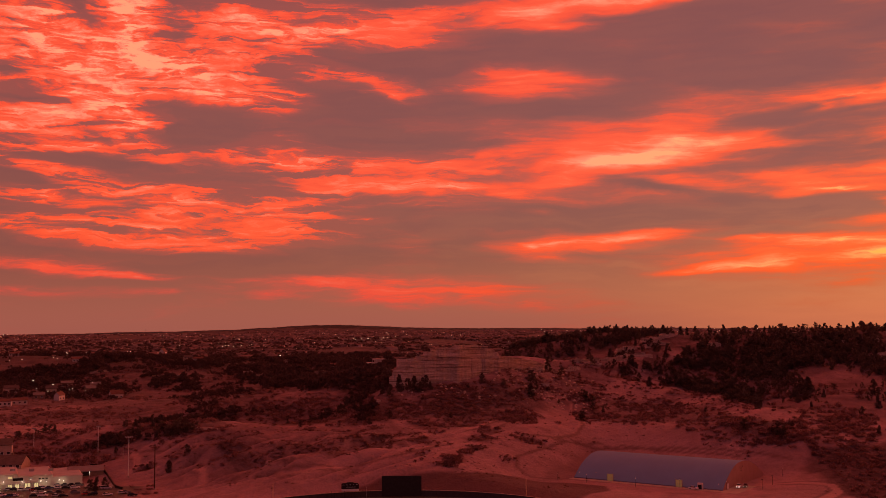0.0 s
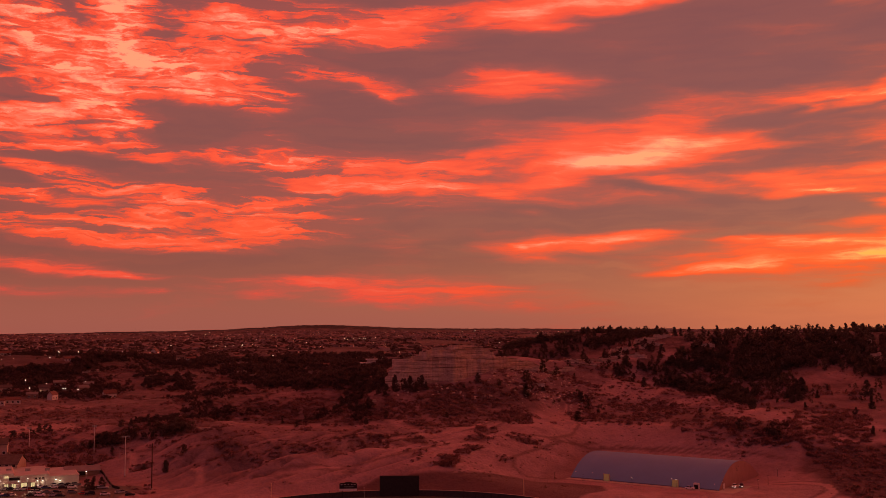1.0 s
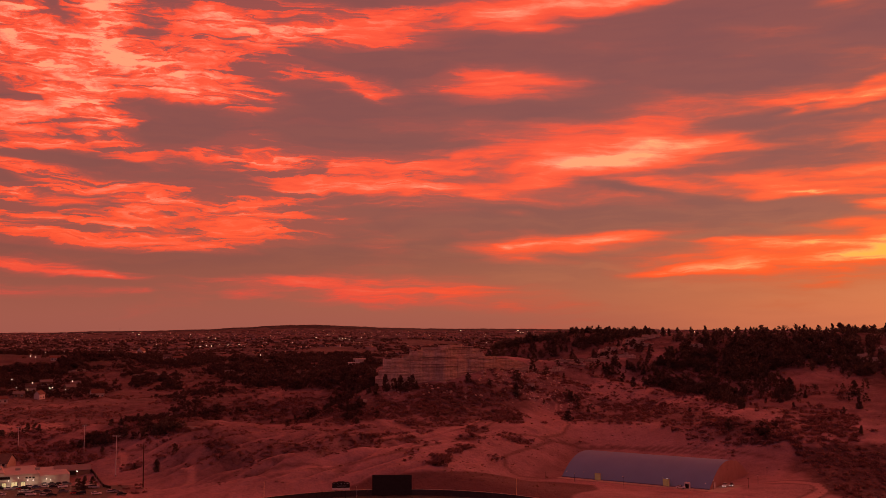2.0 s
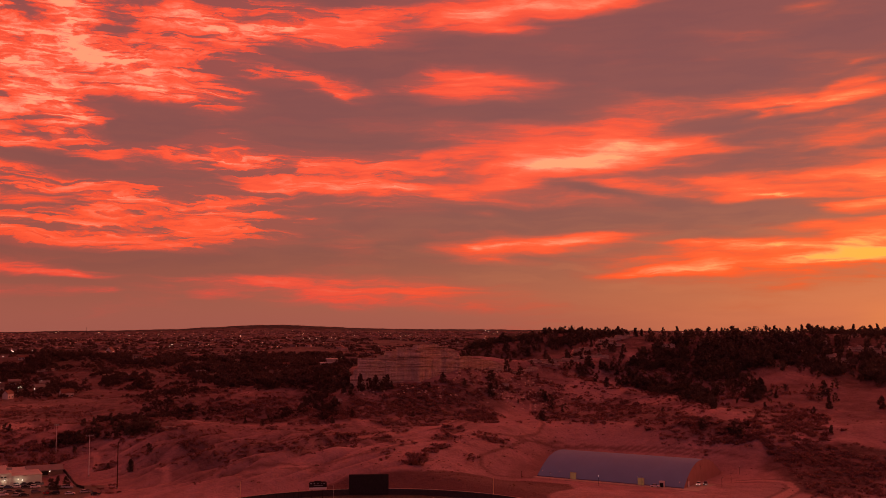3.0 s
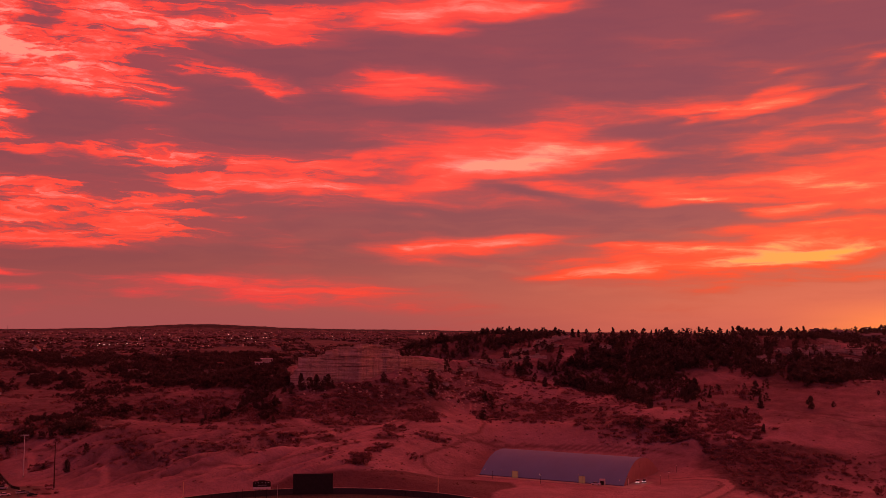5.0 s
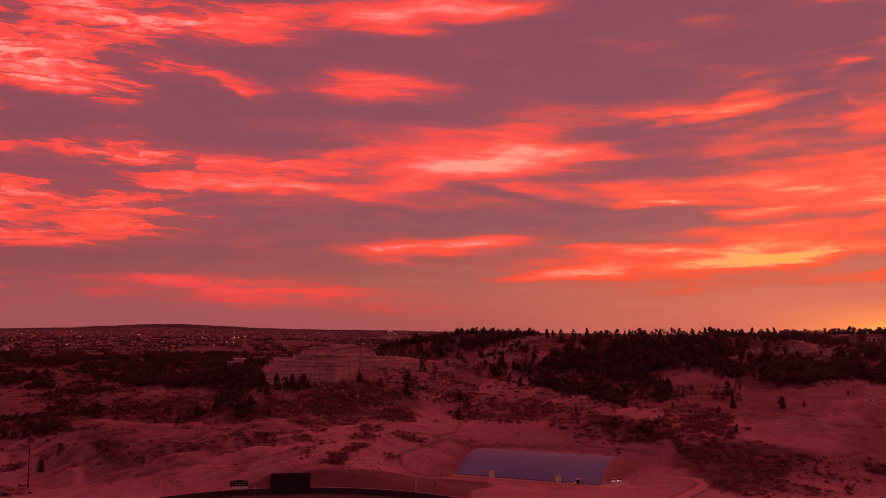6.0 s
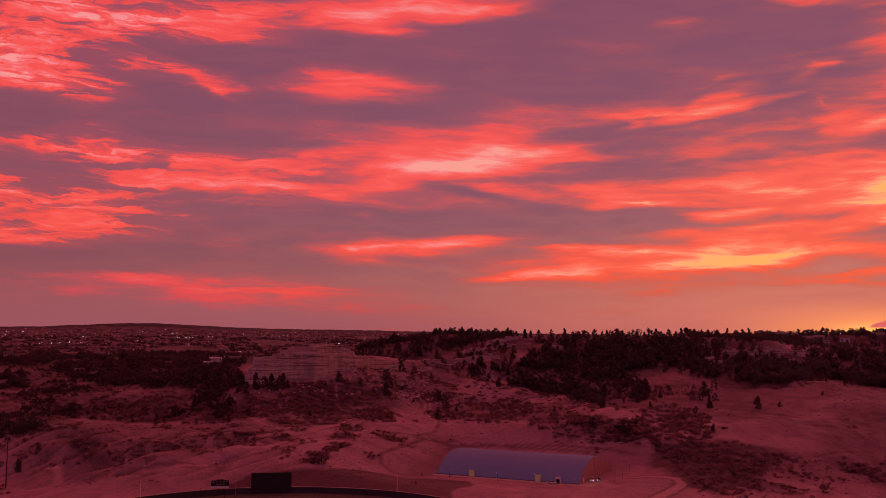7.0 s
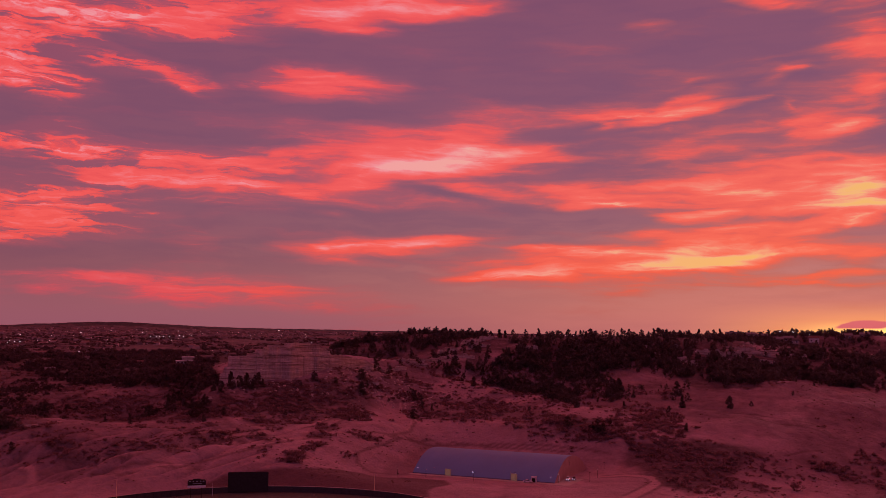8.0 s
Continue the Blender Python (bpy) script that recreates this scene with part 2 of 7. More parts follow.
stroke(-6.0, 15.01, 5.31, 0.47, -20, 0.15)
stroke(4.9, 12.79, 6.30, 0.52, 0, -0.28)
stroke(-2.7, 15.83, 9.74, 0.47, -1, -0.25)
stroke(11.9, 9.81, 9.36, 0.66, 6, 0.3)
stroke(9.7, 9.32, 2.85, 0.67, 4, 0.22)
stroke(6.6, 8.91, 3.85, 0.36, 8, 0.26)
stroke(13.1, 7.83, 6.02, 0.51, -12, -0.26)
stroke(9.0, 6.37, 9.05, 1.03, 0, -0.2)
stroke(7.0, 4.99, 8.66, 0.31, 3, 0.24)
stroke(5.1, 4.90, 0.97, 0.31, 0, 0.3)
stroke(19.3, 4.49, 6.52, 0.44, 3, 0.22)
stroke(16.6, 3.30, 6.27, 0.25, 4, 0.26)
stroke(-10.8, 2.83, 3.30, 0.46, -4, 0.22)
stroke(-17.9, 3.11, 2.65, 0.20, -3, 0.34)
stroke(-20.4, 3.33, 3.00, 0.20, -6, 0.22)
stroke(-9.2, 2.12, 4.76, 0.31, -4, 0.22)
stroke(-16.9, 5.45, 11.62, 0.30, -3, 0.2)
stroke(-9.8, 6.93, 2.84, 0.26, -3, 0.2)
stroke(-20.5, 8.21, 5.15, 0.29, -8, 0.26)
stroke(-22.5, 8.47, 4.59, 0.24, -8, -0.25)
stroke(-16.4, 6.56, 5.85, 0.25, -3, 0.16)
stroke(-10.2, 9.86, 2.84, 0.41, -6, 0.26)
stroke(22.2, 12.37, 4.02, 0.23, 1, 0.5)
stroke(25.4, 13.08, 4.62, 0.51, 14, 0.2)
stroke(26.2, 14.22, 2.76, 0.66, 12, 0.12)
stroke(21.1, 12.02, 0.57, 0.82, 60, 0.2)
stroke(31.8, 14.60, 3.03, 0.34, -8, 0.15)
stroke(34.1, 11.36, 3.36, 0.29, 6, 0.26)
stroke(31.5, 12.46, 1.48, 0.34, -30, 0.15)
stroke(35.5, 13.70, 1.81, 0.53, 0, 0.18)
stroke(28.7, 4.40, 9.86, 0.35, 5, 0.34)
stroke(21.9, 4.73, 3.03, 0.51, 0, 0.26)
stroke(34.3, 7.84, 4.19, 0.82, 8, 0.26)
stroke(35.0, 6.44, 2.65, 0.38, 25, 0.3)
stroke(25.0, 3.77, 6.02, 0.25, 4, 0.26)
stroke(21.8, 7.42, 3.79, 0.18, -3, 0.34)
stroke(28.4, 6.00, 4.05, 0.55, 5, 0.18)
stroke(32.2, 3.77, 3.87, 0.44, 8, -0.3)
stroke(20.0, 6.34, 8.62, 0.82, 0, -0.26)
stroke(19.3, 10.88, 6.72, 0.41, 9, 0.12)
stroke(32.0, 9.09, 8.63, 0.59, 0, -0.1)
stroke(31.9, 2.83, 5.61, 0.24, 0, 0.18)

# thin veils: faint warm streaks in the grey as well
heat = wmath("MAXIMUM", wmath("MULTIPLY_ADD", wmath("SUBTRACT", veil, 0.47), 0.72, heat), 0.0)
heat = wmath("MULTIPLY", heat, wspan(veil, 0.32, 0.66, 0.58, 1.30))
heat = wmath("DIVIDE", wmath("MULTIPLY", heat, 1.33), wmath("MULTIPLY_ADD", heat, 0.60, 1.0))
heat = wmath("MAXIMUM", wmath("ADD", heat, RIDGES[-1]), 0.0)
grain = wspan(wisp, 0.30, 0.70, wspan(west, 0.0, 1.0, 0.68, 0.52), wspan(west, 0.0, 1.0, 1.20, 1.28))
grain = wmath("MULTIPLY", grain, wspan(thread, 0.28, 0.72, wspan(west, 0.0, 1.0, 0.90, 0.70), wspan(west, 0.0, 1.0, 1.09, 1.25)))
heat = wmath("MULTIPLY", heat, grain)
heat = wmath("MULTIPLY", heat, wmath("SUBTRACT", 1.0, wmath("MULTIPLY", wmath("MULTIPLY", west, 0.14), wspan(rise, 11.0, 8.0))))
# in the west the ropes of cloud have crisp lower edges
rope = wnoise(swept, 0.13, 1.15, 7.0, 0.58, 121.0).outputs["Fac"]
shade_side = wspan(rope, 0.47, 0.515, -0.5, 0.5)
fray = wmath("MULTIPLY", wmath("MULTIPLY", west, wspan(rise, 3.0, 6.0)), wspan(heat, 0.12, 0.40))
heat = wmath("MAXIMUM", wmath("MULTIPLY_ADD", shade_side, wmath("MULTIPLY", fray, 0.38), heat), 0.0)

# unlit cloud base: mauve grey, tan towards the glow
toward = wspan(bearing, -15.0, 33.0)
low = wspan(rise, 9.0, 0.5)
grey = wmix(wmath("MULTIPLY", toward, low), (0.252, 0.064, 0.054), (0.64, 0.182, 0.078))
grey = wmix(wspan(wmath("ADD", wmath("MULTIPLY", broad, 0.4), wmath("MULTIPLY", wisp, 0.6)), 0.40, 0.60, 0.0, wspan(rise, 1.5, 5.0, 0.08, 0.55)), grey, (0.21, 0.056, 0.054))
grey = wmix(wmath("MULTIPLY", wspan(rise, 4.5, 0.4, 0.0, 0.85), wspan(bearing, 20.0, -2.0)), grey, (0.368, 0.107, 0.074))
grey = wmix(beyond, grey, (0.25, 0.070, 0.100))
ramp = wt.nodes.new("ShaderNodeValToRGB")
ramp.color_ramp.interpolation = "LINEAR"
stops = ramp.color_ramp.elements
stops[0].position, stops[0].color = 0.0, (0.44, 0.074, 0.050, 1)
stops[1].position, stops[1].color = 1.0, (1.0, 0.34, 0.175, 1)
for at, colour in ((0.22, (0.60, 0.074, 0.042)), (0.42, (0.92, 0.069, 0.021)), (0.58, (1.0, 0.090, 0.027)), (0.74, (1.0, 0.160, 0.072)), (0.88, (1.0, 0.245, 0.135))):
    e = stops.new(at)
    e.color = (*colour, 1)
wire(ramp.inputs[0], wmath("MULTIPLY", heat, 0.90))
rose = wmath("MULTIPLY", wspan(bearing, 12.0, -8.0), wspan(rise, 6.0, 2.0))
glow_low = wmix(wmath("MULTIPLY", rose, 0.7), ramp.outputs[0], (0.74, 0.066, 0.052))
gold = wmath("MULTIPLY", wspan(heat, 0.76, 1.25), wspan(bearing, 10.0, 34.0, 0.15, 0.95))
glowing = wmix(gold, glow_low, (1.0, 0.38, 0.045))
# eastward the light grows yellower, westward it turns to rose
hue = wmix(wspan(bearing, 6.0, 30.0), wmix(west, (1.0, 1.0, 1.0), (1.0, 0.96, 1.04)), (1.0, 1.20, 0.66))
tone = wt.nodes.new("ShaderNodeVectorMath")
tone.operation = "MULTIPLY"
wire(tone.inputs[0], glowing)
wire(tone.inputs[1], hue)
lit = wmix(wspan(heat, 0.0, 0.54), grey, tone.outputs[0])
# band of clear yellow light over the place where the sun will rise
sunny = wmath("MULTIPLY", wspan(bearing, 24.0, 37.0), wspan(rise, 2.2, 0.2))
lit = wmix(sunny, lit, (1.15, 0.40, 0.045))
bright = wmath("MULTIPLY", wspan(bearing, 30.5, 37.0), wspan(rise, 1.0, 0.25))
lit = wmix(bright, lit, (1.7, 0.95, 0.10))
# one small bank of cloud in front of that light
bank = wt.nodes.new("ShaderNodeMapping")
bank.vector_type = "TEXTURE"
bank.inputs["Location"].default_value = (35.1, 0.62, 0)
bank.inputs["Rotation"].default_value = (0, 0, radians(4))
bank.inputs["Scale"].default_value = (1.75, 0.34, 1)
ragged = wt.nodes.new("ShaderNodeVectorMath")
ragged.operation = "MULTIPLY_ADD"
wire(ragged.inputs[0], sub.outputs[0])
ragged.inputs[1].default_value = (2.6, 0.8, 0)
wire(ragged.inputs[2], dome)
wire(bank.inputs["Vector"], ragged.outputs[0])
ball = wt.nodes.new("ShaderNodeTexGradient")
ball.gradient_type = "SPHERICAL"
wt.links.new(bank.outputs[0], ball.inputs[0])
lit = wmix(wmath("MULTIPLY", wspan(ball.outputs["Fac"], 0.05, 0.3), wspan(rise, 0.46, 0.56)), lit, (0.70, 0.125, 0.075))
# the sky behind is still night blue
behind = wspan(wmath("ABSOLUTE", wmath("SUBTRACT", bearing, 10.0)), 70.0, 150.0)
lit = wmix(wmath("MULTIPLY", behind, 0.85), lit, (0.152, 0.060, 0.098))
under = wspan(rise, -0.5, -3.0)
lit = wmix(under, lit, (0.05, 0.015, 0.015))

nishita = wt.nodes.new("ShaderNodeTexSky")
nishita.sky_type = "NISHITA"
nishita.sun_disc = False
nishita.sun_elevation = radians(-1.0)
nishita.sun_rotation = radians(40)
back_sky = wt.nodes.new("ShaderNodeBackground")
wt.links.new(nishita.outputs[0], back_sky.inputs[0])
back_sky.inputs[1].default_value = 0.05
back_cloud = wt.nodes.new("ShaderNodeBackground")
wire(back_cloud.inputs[0], lit)
back_cloud.inputs[1].default_value = 1.0
both = wt.nodes.new("ShaderNodeAddShader")
wt.links.new(back_sky.outputs[0], both.inputs[0])
wt.links.new(back_cloud.outputs[0], both.inputs[1])
out = wt.nodes.new("ShaderNodeOutputWorld")
wt.links.new(both.outputs[0], out.inputs[0])
world.cycles.sampling_method = "MANUAL"
world.cycles.sample_map_resolution = 512

sun = new("sun", bpy.data.lights.new("sun", "SUN"))
sun.data.energy, sun.data.angle, sun.data.color = 1.5, radians(14), (1.0, 0.25, 0.18)
sun.matrix_world = look((0, 0, 0), (-math.sin(radians(40)), -math.cos(radians(40)), -math.tan(radians(11))))

# ---- materials ----


class Surface:
    """A small builder for node materials."""

    def __init__(self, name, rough=0.85, metal=0.0):
        self.mat = bpy.data.materials.new(name)
        self.mat.use_nodes = True
        self.tree = self.mat.node_tree
        self.bsdf = self.tree.nodes["Principled BSDF"]
        self.bsdf.inputs["Roughness"].default_value = rough
        self.bsdf.inputs["Metallic"].default_value = metal
        self.bsdf.inputs["Specular IOR Level"].default_value = 0.25

    def put(self, socket, value):
        if isinstance(value, bpy.types.NodeSocket):
            self.tree.links.new(value, socket)
        elif isinstance(value, tuple) and len(value) == 3:
            socket.default_value = (*value, 1)
        else:
            socket.default_value = value

    def noise(self, size, detail=4.0, rough=0.55, stretch=(1, 1, 1), own=False):
        co = self.tree.nodes.new("ShaderNodeTexCoord" if own else "ShaderNodeNewGeometry")
        m = self.tree.nodes.new("ShaderNodeMapping")
        m.inputs["Scale"].default_value = [s / size for s in stretch]
        self.tree.links.new(co.outputs["Object"] if own else co.outputs["Position"], m.inputs[0])
        n = self.tree.nodes.new("ShaderNodeTexNoise")
        n.inputs["Scale"].default_value = 1
        n.inputs["Detail"].default_value = detail
        n.inputs["Roughness"].default_value = rough
        self.tree.links.new(m.outputs[0], n.inputs["Vector"])
        return n.outputs["Fac"]

    def math(self, op, a, b=0.0, clamp=False):
        n = self.tree.nodes.new("ShaderNodeMath")
        n.operation, n.use_clamp = op, clamp
        self.put(n.inputs[0], a)
        self.put(n.inputs[1], b)
        return n.outputs[0]

    def span(self, v, a, b, to_a=0.0, to_b=1.0):
        n = self.tree.nodes.new("ShaderNodeMapRange")
        for socket, x in zip(n.inputs, (v, a, b, to_a, to_b)):
            self.put(socket, x)
        return n.outputs[0]

    def mix(self, fac, a, b):
        n = self.tree.nodes.new("ShaderNodeMix")
        n.data_type = "RGBA"
        self.put(n.inputs[0], fac)
        self.put(n.inputs[6], a)
        self.put(n.inputs[7], b)
        return n.outputs[2]

    def attribute(self, name):
        n = self.tree.nodes.new("ShaderNodeAttribute")
        n.attribute_name = name
        return n.outputs["Fac"]

    def chance(self, island=False):
        if island:
            return self.tree.nodes.new("ShaderNodeNewGeometry").outputs["Random Per Island"]
        return self.tree.nodes.new("ShaderNodeObjectInfo").outputs["Random"]

    def colour(self, value):
        self.put(self.bsdf.inputs["Base Color"], value)
        return self

    def bump(self, height, strength=0.4, distance=0.05):
        n = self.tree.nodes.new("ShaderNodeBump")
        n.inputs["Strength"].default_value = strength
        n.inputs["Distance"].default_value = distance
        self.put(n.inputs["Height"], height)
        self.tree.links.new(n.outputs[0], self.bsdf.inputs["Normal"])
        return self

    def glow(self, colour, strength):
        self.bsdf.inputs["Emission Color"].default_value = (*colour, 1)
        self.bsdf.inputs["Emission Strength"].default_value = strength
        return self


def plain(name, colour, rough=0.7, metal=0.0, vary=0.18, size=1.5):
    """One paint or plastic, with uneven fading and fine grain."""
    s = Surface(name, rough, metal)
    n = s.noise(size, 5)
    dark, light = tuple(c * (1 - vary) for c in colour), tuple(min(1, c * (1 + vary)) for c in colour)
    s.colour(s.mix(s.span(n, 0.3, 0.7), dark, light))
    s.bump(s.noise(size * 0.1, 3), 0.15, 0.02)
    return s.mat


def ground_material():
    s = Surface("dry_grass_and_soil", 0.95)
    big, mid, small = s.noise(55, 4), s.noise(9, 5, 0.65), s.noise(1.6, 4, 0.7)
    base = s.mix(s.span(big, 0.35, 0.65), (0.27, 0.173, 0.184), (0.41, 0.266, 0.277))
    base = s.mix(s.span(mid, 0.44, 0.68, 0, 0.40), base, (0.150, 0.091, 0.093))
    base = s.mix(s.span(small, 0.48, 0.74, 0, 0.32), base, (0.10, 0.064, 0.064))
    base = s.mix(s.span(s.noise(26, 3), 0.6, 0.72, 0, 0.5), base, (0.50, 0.302, 0.308))
    scrub = s.attribute("scrub")
    spread = s.math("MULTIPLY", scrub, s.span(mid, 0.30, 0.62, 0.62, 1.0))
    base = s.mix(spread, base, s.mix(small, (0.044, 0.028, 0.031), (0.092, 0.054, 0.058)))
    base = s.mix(s.attribute("dug"), base, s.mix(mid, (0.10, 0.059, 0.060), (0.15, 0.086, 0.086)))
    base = s.mix(s.attribute("trail"), base, s.mix(small, (0.35, 0.221, 0.213), (0.45, 0.286, 0.276)))
    base = s.mix(s.attribute("rut"), base, s.mix(small, (0.09, 0.054, 0.051), (0.14, 0.083, 0.078)))
    base = s.mix(s.attribute("tar"), base, s.mix(small, (0.10, 0.095, 0.082), (0.15, 0.140, 0.116)))
    base = s.mix(s.attribute("turf"), base, s.mix(mid, (0.055, 0.065, 0.049), (0.085, 0.092, 0.070)))
    town = s.attribute("town")
    plots = s.noise(42, 3, 0.7)
    base = s.mix(s.math("MULTIPLY", town, s.span(plots, 0.36, 0.6, 0.75, 1.0)), base, s.mix(s.noise(14, 3), (0.034, 0.023, 0.025), (0.105, 0.065, 0.064)))
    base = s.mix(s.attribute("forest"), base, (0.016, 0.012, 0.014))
    s.colour(base)
    s.bump(s.math("ADD", small, s.math("MULTIPLY", mid, 2.5)), 1.0, 0.8)
    return s.mat


GROUND = ground_material()


def rock_material():
    s = Surface("sandstone", 0.95)
    strata = s.noise(1.9, 6, 0.7, (0.07, 0.07, 1))
    grain = s.noise(1.2, 5, 0.7)
    base = s.mix(s.span(strata, 0.36, 0.62), (0.40, 0.30, 0.25), (0.68, 0.545, 0.46))
    base = s.mix(s.span(s.noise(4, 5, 0.65, (1, 1, 0.4)), 0.46, 0.72, 0, 0.45), base, (0.34, 0.255, 0.21))
    base = s.mix(s.span(grain, 0.55, 0.8, 0, 0.5), base, (0.17, 0.115, 0.085))
    base = s.mix(s.span(s.noise(26, 4, 0.6), 0.46, 0.62, 0, 0.25), base, s.mix(strata, (0.24, 0.155, 0.125), (0.44, 0.30, 0.24)))
    seam = s.noise(1.1, 4, 0.6, (0.03, 0.03, 1))
    base = s.mix(s.span(seam, 0.56, 0.64, 0, 0.62), base, (0.11, 0.07, 0.052))
    s.colour(base)
    s.bump(s.math("ADD", grain, s.math("MULTIPLY", strata, 1.5)), 1.0, 0.8)
    return s.mat


ROCK = rock_material()


def leaf_material(name, dark, light, island=True):
    s = Surface(name, 0.9)
    c = s.mix(s.chance(island), dark, light)
    c = s.mix(s.span(s.noise(1.1, 3), 0.4, 0.7, 0, 0.5), c, tuple(v * 0.5 for v in dark))
    s.colour(c)
    # thin foliage lets some of the light behind it through
    thin = s.tree.nodes.new("ShaderNodeBsdfTranslucent")
    s.tree.links.new(c, thin.inputs[0])
    both = s.tree.nodes.new("ShaderNodeMixShader")
    both.inputs[0].default_value = 0.35
    s.tree.links.new(s.bsdf.outputs[0], both.inputs[1])
    s.tree.links.new(thin.outputs[0], both.inputs[2])
    s.tree.links.new(both.outputs[0], s.tree.nodes["Material Output"].inputs[0])
    return s.mat


PINE = leaf_material("pine_needles", (0.072, 0.063, 0.056), (0.18, 0.145, 0.118))
OAK = leaf_material("bare_scrub_oak", (0.165, 0.094, 0.090), (0.36, 0.205, 0.190))
WOOD = leaf_material("valley_foliage", (0.050, 0.038, 0.036), (0.13, 0.085, 0.078))
TWIG = leaf_material("dry_brush", (0.11, 0.068, 0.05), (0.22, 0.135, 0.095))
BARK = plain("bark", (0.06, 0.042, 0.032), 0.95, 0, 0.4, 0.6)

# ---- ground ----
TABLE = np.random.RandomState(7).rand(256, 256)


def lattice(x, y):
    """Smooth value noise, 0 to 1, over numpy arrays."""
    xi, yi = np.floor(x).astype(int), np.floor(y).astype(int)
    u, v = x - xi, y - yi
    u, v = u * u * (3 - 2 * u), v * v * (3 - 2 * v)
    a, b = TABLE[xi % 256, yi % 256], TABLE[(xi + 1) % 256, yi % 256]
    c, d = TABLE[xi % 256, (yi + 1) % 256], TABLE[(xi + 1) % 256, (yi + 1) % 256]
    return (a + (b - a) * u) * (1 - v) + (c + (d - c) * u) * v


def rough(x, y, size, octaves=4, shift=0.0):
    """Fractal noise, about -1 to 1."""
    total, weight = 0.0, 1.0
    for k in range(octaves):
        total = total + weight * (lattice(x / size + 17.3 * k + shift, y / size + 9.1 * k + shift) - 0.5) * 2
        size, weight = size / 2.03, weight / 2
    return total / 1.5


def ease(v, a, b):
    s = np.clip((v - a) / (b - a), 0, 1)
    return s * s * (3 - 2 * s)


MOUNDS = []


def mound(x, y, rx, ry, h, turn=0.0):
    MOUNDS.append((x, y, rx, ry, h, turn))


mound(-560, 4640, 330, 300, 22.0)
mound(-420, 4640, 900, 350, 12.0)
mound(-1500, 4700, 700, 250, 4.0)
mound(500, 4700, 900, 250, 5.0)
mound(40, 676, 24, 20, 7.0)
mound(20, 655, 22, 14, 3.0)
mound(-105, 523, 14, 4.5, 2.6, 24)
mound(-101, 514, 14, 4.5, -3.0, 24)
mound(-81, 534, 15, 4.5, 2.6, 24)
mound(-77, 524, 15, 4.5, -3.0, 24)
mound(-83, 510, 20, 4.5, 2.6, 19)
mound(-80, 501, 20, 4.5, -3.0, 19)
mound(-53, 522, 16, 4.5, 2.6, 27)
mound(-49, 514, 16, 4.5, -3.0, 27)
mound(-106, 546, 15, 4.5, 2.6, 39)
mound(-100, 538, 15, 4.5, -3.0, 39)
mound(-128, 540, 11, 4.5, 2.6, 23)
mound(-124, 531, 11, 4.5, -3.0, 23)
mound(-48, 538, 26, 4.5, 2.6, 38)
mound(-42, 530, 26, 4.5, -3.0, 38)
mound(-26, 548, 28, 4.5, 2.6, 46)
mound(-19, 542, 28, 4.5, -3.0, 46)
mound(60, 856, 46, 26, 8.5, 12)
mound(110, 884, 40, 26, 4.5, 8)
mound(168, 884, 52, 28, 7.5)
mound(64, 697, 30, 11, 5.0, 30)
mound(84, 742, 42, 15, 7.0, 8)
mound(134, 756, 34, 14, 3.0, 10)
mound(132, 705, 18, 9, 2.5, -33)
mound(145, 725, 18, 14, -5.0, -33)
mound(161, 684, 21, 9, 2.5, -40)
mound(176, 702, 21, 14, -5.0, -40)
mound(184, 646, 31, 9, 2.5, -72)
mound(207, 653, 31, 14, -5.0, -72)
mound(201, 607, 34, 10, 2.0, 43)
mound(242, 637, 22, 10, 2.0, 27)
mound(348, 645, 19, 14, 3.0, 13)
mound(373, 643, 12, 14, 3.0, -38)
mound(-325, 475, 67, 58, 2.0)
mound(-244, 475, 67, 58, 13.2)
mound(-162, 475, 67, 58, -4.8)
mound(-81, 475, 67, 58, 1.5)
mound(0, 475, 67, 58, -1.9)
mound(81, 475, 67, 58, 1.1)
mound(162, 475, 67, 58, -0.8)
mound(244, 475, 67, 58, -6.3)
mound(325, 475, 67, 58, -7.7)
mound(-281, 535, 67, 58, -1.6)
mound(-201, 535, 67, 58, -8.9)
mound(-120, 535, 67, 58, 2.8)
mound(-40, 535, 67, 58, 7.4)
mound(40, 535, 67, 58, 4.0)
mound(120, 535, 67, 58, -4.5)
mound(201, 535, 67, 58, 4.3)
mound(281, 535, 67, 58, 5.1)
mound(361, 535, 67, 58, -1.9)
mound(-240, 600, 67, 58, -1.7)
mound(-160, 600, 67, 58, 14.7)
mound(80, 600, 67, 58, 1.1)
mound(160, 600, 67, 58, 7.5)
mound(240, 600, 67, 58, 3.0)
mound(320, 600, 67, 58, 6.9)
mound(400, 600, 67, 58, 8.0)
mound(-359, 665, 64, 56, -1.3)
mound(-279, 665, 64, 56, -7.1)
mound(-200, 665, 64, 56, -1.8)
mound(-120, 665, 64, 56, -18.3)
mound(-40, 665, 64, 56, 17.6)
mound(40, 665, 64, 56, 2.8)
mound(120, 665, 64, 56, -6.2)
mound(200, 665, 64, 56, 4.1)
mound(279, 665, 64, 56, 6.7)
mound(359, 665, 64, 56, 9.9)
mound(439, 665, 64, 56, 5.4)
mound(-319, 730, 67, 58, -4.1)
mound(-239, 730, 67, 58, -7.4)
mound(-159, 730, 67, 58, -5.1)
mound(-80, 730, 67, 58, -16.6)
mound(0, 730, 67, 58, 23.4)
mound(80, 730, 67, 58, 12.6)
mound(159, 730, 67, 58, 6.1)
mound(239, 730, 67, 58, 8.8)
mound(319, 730, 67, 58, 9.3)
mound(398, 730, 67, 58, 7.6)
